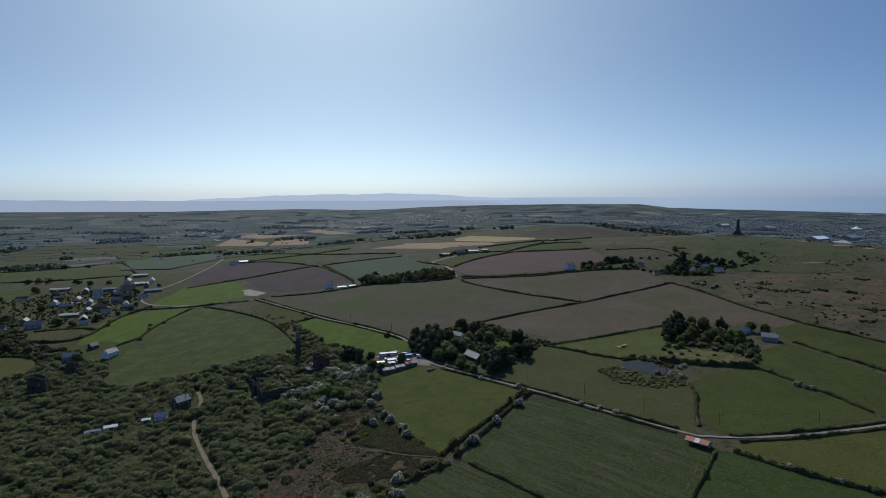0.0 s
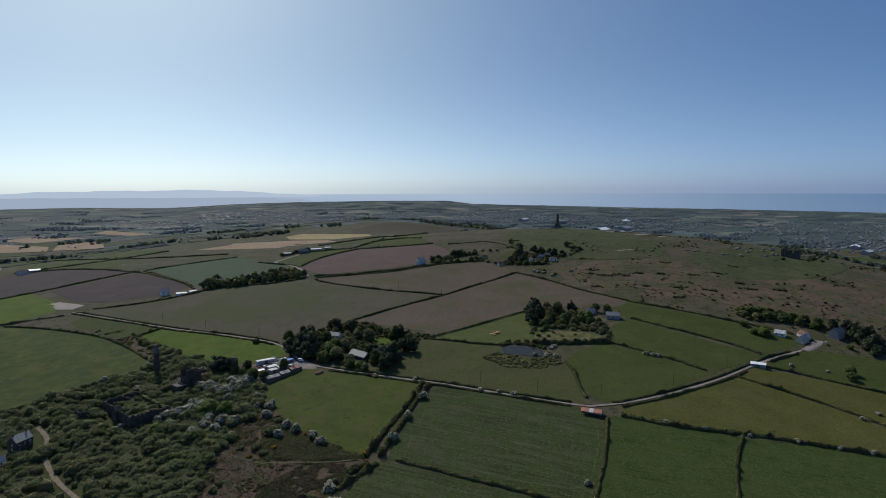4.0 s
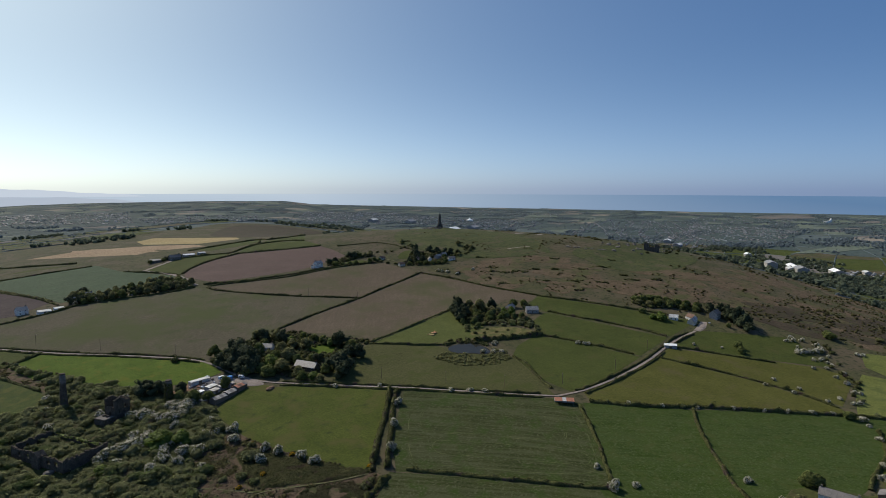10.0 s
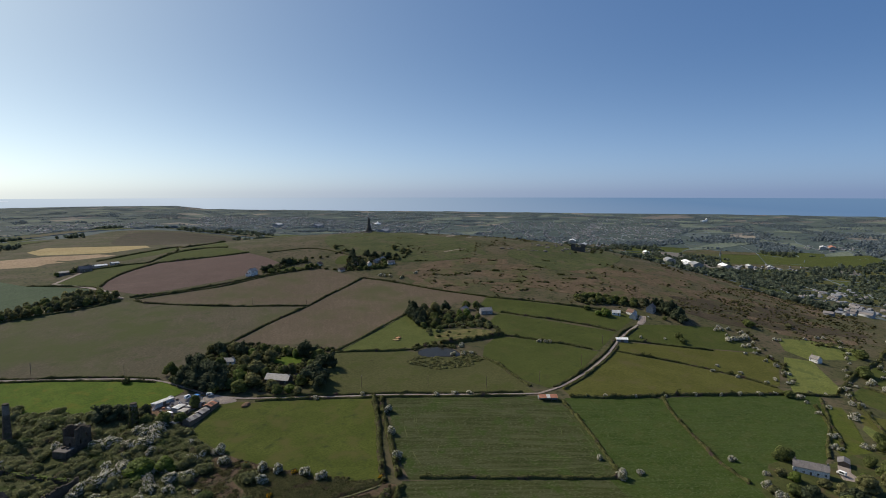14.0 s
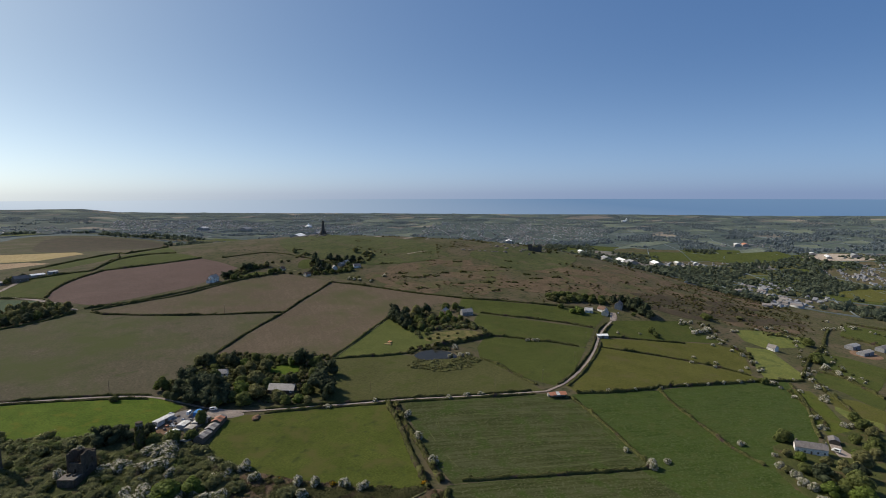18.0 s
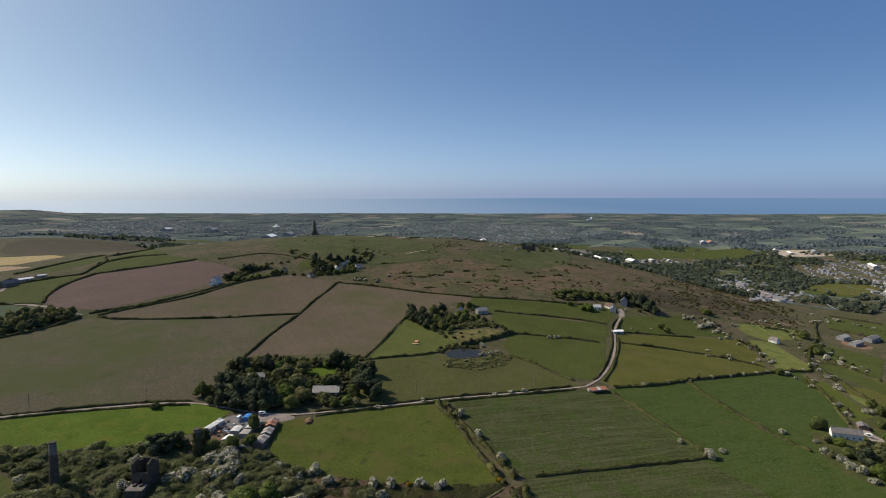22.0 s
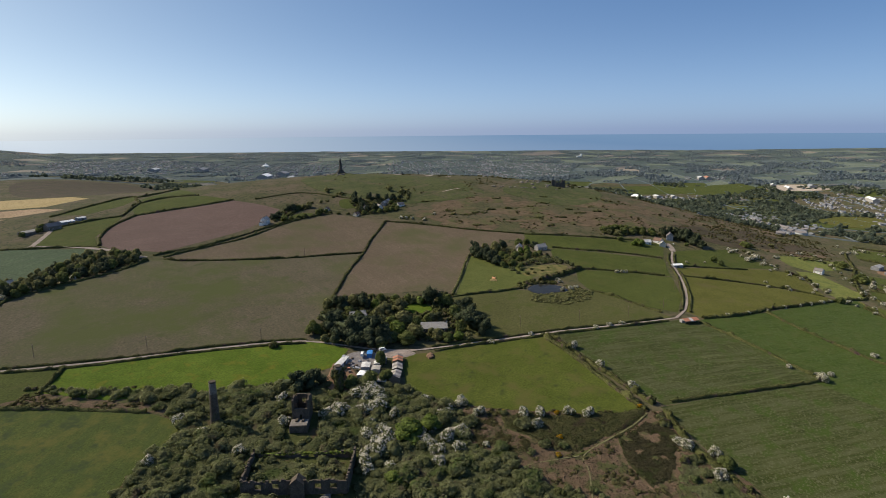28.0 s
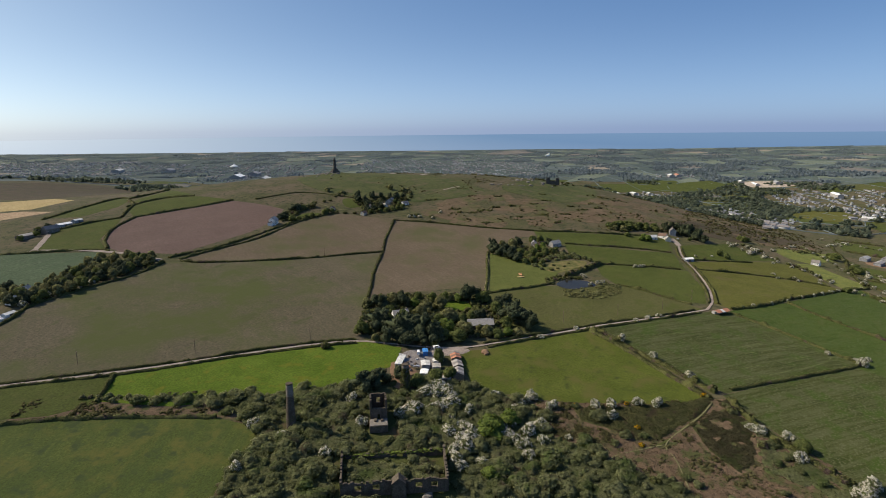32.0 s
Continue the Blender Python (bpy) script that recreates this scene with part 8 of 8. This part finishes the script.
M["town_white"] = material("town_white_wall", (0.36, 0.37, 0.385), (0.52, 0.53, 0.535), 20, island=0.25)
M["town_grey"] = material("town_grey_wall", (0.17, 0.172, 0.178), (0.245, 0.245, 0.25), 20, island=0.3)
M["town_roof"] = material("town_slate_roof", (0.135, 0.142, 0.158), (0.20, 0.205, 0.222), 25, island=0.35, rough=0.6)
M["town_roof_b"] = material("town_brown_roof", (0.145, 0.132, 0.128), (0.20, 0.182, 0.175), 25, island=0.35, rough=0.7)
protos = []
for i, (w, d, e, r) in enumerate(((11, 7.5, 5.0, 2.8), (9, 7, 4.8, 2.6), (13, 8, 3.0, 2.6), (16, 8, 5.2, 3.0), (24, 8, 5.0, 2.9))):
    protos.append((house_parts(w, d, e, r), i))


def towns():
    rng = np.random.default_rng(83)
    plots = []
    for name, poly, turn, share in TOWNS:
        poly = [tuple(p) for p in poly]
        cx, cy = np.mean(poly, axis=0)
        R = max(math.hypot(x - cx, y - cy) for x, y in poly)
        a = radians(turn)
        for row in np.arange(-R, R, 22.0):
            bend, t = rng.normal(0, .12), -R
            while t < R:
                t += rng.choice([9.0, 12.0, 17.0])
                if rng.uniform() > share * .8:
                    continue
                q, p = t, row + bend * t + rng.normal(0, 2.0) + 6 * math.sin(t / 60)
                x, y = cx + q * math.cos(a) - p * math.sin(a), cy + q * math.sin(a) + p * math.cos(a)
                if inside(poly, x, y) and math.hypot(x - CX, y - CY) < 4100:
                    plots.append((math.hypot(x - CX, y - CY), x, y, math.degrees(a) + math.degrees(bend) + rng.normal(0, 5) + (90 if rng.uniform() < .2 else 0), int(rng.choice(5, p=[.32, .26, .2, .14, .08])), rng.uniform()))
    plots.sort()
    # the nearest stand as houses of their own
    made = {}
    for _, x, y, rot, kind, tone in plots[:260]:
        wallm, roofm = ("town_white" if tone < .55 else "town_grey"), ("town_roof" if tone * 7 % 1 < .6 else "town_roof_b")
        key = (kind, wallm, roofm)
        m = Matrix.LocRotScale((x, y, gz(x, y)), Euler((0, 0, radians(rot))), (.78, .78, .78))
        if key in made:
            copy_thing(made[key], m)
            continue
        (v, wf, rf, sf), _ = protos[kind]
        top = tagged(new("house"), "%s town house with a %s roof" % ("white rendered" if wallm == "town_white" else "grey stone", "slate" if roofm == "town_roof" else "brown tiled"), "house", "houses at the town's edge")
        for nm, fs, mt in (("wall", wf, wallm), ("roof", rf, roofm), ("chimney", sf, "town_grey")):
            used = sorted({i for f in fs for i in f})
            o = new(nm, mesh_of(nm, v[used], [[used.index(i) for i in f] for f in fs], M[mt]))
            o.parent = top
        top.matrix_basis = m
        made[key] = top
    V, F, S, n = [], [], [], 0
    for r, x, y, rot, kind, tone in plots[260:]:
        (v, wf, rf, sf), _ = protos[kind]
        c, s, g = math.cos(radians(rot)), math.sin(radians(rot)), .5 if x > 1900 else .55
        V.append(np.column_stack([x + g * (v[:, 0] * c - v[:, 1] * s), y + g * (v[:, 0] * s + v[:, 1] * c), gz(x, y) + g * v[:, 2]]))
        fs = wf + rf + sf
        F.append(np.array(fs) + n)
        S += [0 if tone < .34 else 1] * 6 + [2 if tone * 7 % 1 < .6 else 3] * 2 + [1] * 5
        n += len(v)
    tagged(new("far_town", mesh_of("far_town", np.vstack(V), np.vstack(F), [M["town_white"], M["town_grey"], M["town_roof"], M["town_roof_b"]], S)), "distant town of small white and grey houses", "town", kind="stuff")


towns()

# large sheds and works on the plain
WORKS = [
    (1325, 690, 35, 62, 22, 7, "white", "long white works hall"),
    (1262, 712, 35, 44, 22, 15, "sheet_grey", "tall grey works block"),
    (1452, 862, 35, 34, 16, 7, "white", "white works shed"),
    (1330, 600, 35, 46, 22, 8, "white", "white-roofed works shed"),
    (1250, 640, 35, 40, 24, 12, "sheet_grey", "tall grey works building"),
    (1262, 668, 35, 34, 16, 8, "sheet", "pale works shed"),
    (1385, 560, 35, 26, 14, 7, "sheet", "pale works shed"),
    (1410, 520, 20, 22, 12, 6, "sheet", "pale works shed"),
    (1700, 240, 10, 60, 12, 5, "white", "long white works shed"),
    (1730, 180, 10, 46, 18, 7, "sheet_grey", "grey works shed"),
    (1748, 280, 10, 30, 14, 6, "sheet", "pale works shed"),
    (1900, 480, 15, 60, 18, 7, "rust", "long red-roofed works"),
    (1880, 500, 15, 42, 18, 8, "sheet", "pale works shed"),
    (1470, 60, 8, 64, 14, 9, "white", "long white-roofed station building"),
    (1060, 62, 60, 24, 14, 6, "sheet", "pale roadside shed"),
]
WORKS += [
    (900, 1500, 30, 60, 34, 8, "sheet", "wide pale warehouse"),
    (1000, 1560, 30, 74, 40, 9, "sheet_grey", "wide grey warehouse"),
    (1080, 1640, 30, 60, 34, 8, "white", "wide white warehouse"),
    (1160, 1720, 30, 70, 40, 9, "sheet", "wide pale warehouse"),
    (960, 1640, 30, 50, 30, 8, "sheet_grey", "grey warehouse"),
    (1200, 1880, 30, 70, 40, 9, "white", "wide white warehouse"),
    (1340, 1930, 30, 60, 36, 9, "sheet_grey", "grey warehouse"),
    (1290, 2330, 30, 60, 34, 10, "sheet_grey", "grey warehouse"),
    (1180, 2480, 30, 50, 30, 10, "sheet", "pale warehouse"),
    (1480, 1090, 20, 44, 20, 8, "sheet", "pale warehouse"),
    (1560, 1180, 30, 40, 22, 8, "white", "white warehouse"),
]
for x, y, rot, w, d, h, roofm, lab in WORKS:
    barn(x, y, rot, w, d, h, lab + " on the plain beyond the hill", wall="render_grey", roof=roofm, name="warehouse", category="warehouse", group="works sheds")
mast = base("marquee", 1640, 2330, 20, "white pointed marquee roof in the far town", "marquee")
bm = bmesh.new()
lathe(bm, [(0, 17), (5, 16), (9, 6), (16, .6), (17.5, .1)], 12)
part("canvas", bm, M["white"], mast)
silo = base("storage_tank", 2960, 1250, 0, "white coastal building with a round tank on the skyline", "storage tank", z=gz(2960, 1250))
part("hall", boxed(-30, -6, -3, 30, 6, 8), M["white"], silo)
bm = bmesh.new()
lathe(bm, [(0, 5), (14, 5), (17, 3), (18, 1)], 14)
bm.transform(Matrix.Translation((36, 0, 0)))
part("tank", bm, M["white"], silo)
field("lot", "pale bare works ground", (1650, 300), (1640, 220), (1680, 130), (1760, 120), (1800, 210), (1760, 300), name="yard", lift=1.6, step=30, rounded=True)
field("olive2", "large pale green field below the town", *PALE_FIELD, lift=1.6, step=30)
field("pasture", "hedged green fields beyond the valley wood", *GREEN_FIELDS, lift=1.7, step=30)

# far fields in the haze-tinted tones
field("far3", "reddish bare field near the coast", (3072, 1665), (3400, 1734), (3519, 1563), (3273, 1421), (3007, 1478), lift=1.8, step=30)
field("far2", "pale yellow-green field beyond the town", (2034, 2364), (2242, 2532), (2404, 2478), (2222, 2286), lift=1.8, step=30)
field("far2", "pale yellow-green field beyond the town", (2006, 1965), (2208, 2118), (2385, 2102), (2215, 1955), lift=1.8, step=30)
field("far2", "terraced olive field beyond the works", (1593, 815), (1807, 807), (2104, 723), (2028, 681), (1693, 753), lift=1.8, step=30)
field("far2", "pale strip field on the plain", (2431, 788), (2543, 786), (2551, 659), (2453, 637), lift=1.8, step=30)

# ---- the hamlet ----
walls, roofs = ("render_grey", "stone_light", "render", "stone", "render_cream"), ("slate", "slate_pale", "sheet_grey", "slate", "slate_pale", "tile_brown")
for i, (x, y, w, d, e) in enumerate(HAMLET):
    turn = 22 + 90 * (i % 3 == 1) + (i * 13 % 17) - 8
    if w >= 20:
        barn(x, y, turn, w, d, e, "long pale-roofed farm shed in the hamlet", wall="stone_light", roof=("slate_pale", "sheet_grey")[i % 2], name="barn", category="barn", group="hamlet sheds")
    else:
        house(x, y, turn, w, d, e, "%s house with a grey roof in the hamlet" % ("grey", "pale stone", "white", "dark stone", "cream")[i % 5], wall=walls[i % 5], roof=roofs[i % 6], windows=2 + i % 2, chimneys=(.85,) if i % 2 else (), group="hamlet houses")
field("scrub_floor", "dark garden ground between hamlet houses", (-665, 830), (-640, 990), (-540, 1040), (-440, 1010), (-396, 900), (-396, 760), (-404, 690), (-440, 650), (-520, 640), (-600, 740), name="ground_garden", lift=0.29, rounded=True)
field("pasture", "rough green corner beside a cottage garden", (-392, 590), (-372, 612), (-346, 608), (-322, 575), (-318, 545), (-345, 540), (-372, 560), name="ground_grass", lift=0.29, rounded=True)
field("road", "pale street through the hamlet", (-560, 812), (-502, 806), (-465, 780), (-446, 768), (-449, 762), (-470, 771), (-505, 797), (-560, 804), name="road", lift=0.5, step=10)
field("olive", "small dull green paddock below the hamlet", (-452, 621), (-470, 650), (-440, 660), (-418, 660), (-400, 637), (-424, 611))
field("pasture", "small green paddock beside a cottage garden", (-419, 599), (-396, 608), (-380, 588), (-392, 584), (-404, 586))
field("olive2", "rough olive paddock among hedges and trees", (-438, 566), (-409, 562), (-386, 524), (-403, 508), (-430, 520), (-450, 548))
hedge((-452, 619), (-424, 609), (-398, 620), (-397, 653), (-404, 704), (-387, 754), label="dark overgrown hedge below the hamlet", h=2.2, w=3.4)
hedge((-470, 652), (-440, 662), (-418, 662), (-399, 655), label="dark overgrown hedge below the hamlet", h=2.2, w=3.4)
hedge((-450, 570), (-409, 565), (-388, 545), (-384, 522), label="dark overgrown hedge round a paddock", h=2.4, w=4.0)
TREES = [(-640, 896, 9), (-564, 806, 7), (-623, 974, 7), (-588, 953, 6.5), (-463, 681, 8), (-441, 676, 6), (-425, 696, 6), (-537, 698, 9), (-533, 757, 7), (-457, 855, 4.5), (-557, 953, 5), (-553, 1002, 6), (-359, 552, 7), (-390, 581, 5), (-398, 573, 6), (-329, 612, 3), (-731, 1009, 7), (-712, 1008, 8), (-693, 1007, 7), (-651, 838, 6), (-598, 769, 7), (-580, 740, 8), (-560, 690, 8), (-540, 660, 8), (-520, 630, 8), (-500, 610, 7), (-480, 595, 7), (-465, 605, 6), (-440, 595, 6), (-425, 580, 6), (-452, 585, 7), (-470, 570, 8), (-415, 588, 5), (-505, 740, 5), (-578, 850, 5), (-500, 765, 4), (-440, 745, 4), (-415, 770, 4), (-408, 745, 4), (-412, 720, 4.5), (-470, 790, 4), (-520, 845, 4), (-470, 870, 3.5), (-450, 905, 4), (-560, 900, 5), (-590, 870, 6), (-342, 664, 2.6), (-330, 672, 2.4), (-338, 650, 2.2), (-397, 670, 3)]
for i, (x, y, r) in enumerate(TREES):
    plant(("broad", "olive", "pine", "olive")[i % 4] if r > 3.2 else "dark_shrub", x, y, r, r * 1.25 if r > 3.2 else r, group="hamlet trees", seed=500 + i)

# ---- rocks on the hilltops ----
def rock(x, y, s, seed, squash=.6):
    rng = np.random.default_rng(seed)
    bm = bmesh.new()
    bmesh.ops.create_icosphere(bm, subdivisions=2, radius=1)
    for v in bm.verts:
        v.co *= 1 + .28 * noise.noise(v.co * 1.3 + Vector((seed, 0, 0))) + .06 * rng.standard_normal()
    bm.transform(Matrix.Diagonal((s, s * rng.uniform(.6, 1), s * squash, 1)))
    ob = part("rock", bm, M["stone_light"], None)
    ob.matrix_basis = pose(x, y, gz(x, y) + s * .1, 0, 0, rng.uniform(0, 360))
    return tagged(ob, "weathered granite outcrop on the hilltop", "rock", "hilltop rocks")


rng = np.random.default_rng(91)
for i in range(26):
    rock(466 + rng.normal(-16, 16), 930 + rng.normal(6, 14), rng.uniform(1.2, 3.6), i)
for i in range(24):
    rock(604 + rng.normal(0, 18), 632 + rng.normal(0, 14), rng.uniform(1.2, 4.0), 40 + i)
for i in range(10):
    rock(536 + (i - 4.5) * 4.6 + rng.normal(0, 1.5), 644 - (i - 4.5) * 4.8 + rng.normal(0, 2), rng.uniform(1.8, 3.2), 240 + i, .5)
for i in range(12):
    rock(631 + rng.normal(0, 16), 592 + rng.normal(0, 10), rng.uniform(1.2, 3.2), 70 + i)
for i, (x, y) in enumerate(((-159, 438), (-164, 438), (-149, 444), (-155, 424), (-169, 431))):
    tagged(rock(x, y, 1.6 + i % 3 * .7, 120 + i), "pale spoil boulder among mine scrub", group="mine boulders")
for i in range(16):
    plant("dark_shrub", 640 + rng.normal(8, 16), 585 + rng.normal(0, 12), rng.uniform(1.6, 3.2), group="castle shrubs")
for x, y, w in ((520, 850, 20), (545, 800, 14), (560, 770, 9)):
    field("road", "bare pale earth scar on the hill", (x - w, y - 2), (x, y - 4), (x + w, y + 1), (x + w * .4, y + 4), (x - w * .6, y + 3), name="path", lift=.3, step=8)

# ---- power poles ----
def pole(x, y, h=9.0):
    top = base("power_pole", x, y, 40, "wooden power pole with a crossarm", "power pole", "power poles")
    bm = bmesh.new()
    lathe(bm, [(-1, .17), (h, .12)], 8)
    part("post", bm, M["wood"], top)
    part("crossarm", boxed(-1.0, -.08, h - .7, 1.0, .08, h - .5), M["wood"], top)
    for s in (-.85, 0, .85):
        bm = bmesh.new()
        lathe(bm, [(h - .5, .06), (h - .25, .05)], 8)
        bm.transform(Matrix.Translation((s, 0, 0)))
        part("insulator", bm, M["slate_pale"], top)


for x, y in ((-105, 632), (-55, 580), (-10, 512), (62, 436), (98, 402), (130, 372), (150, 645), (110, 690), (170, 352), (232, 352), (300, 370), (-150, 680)):
    pole(x, y)
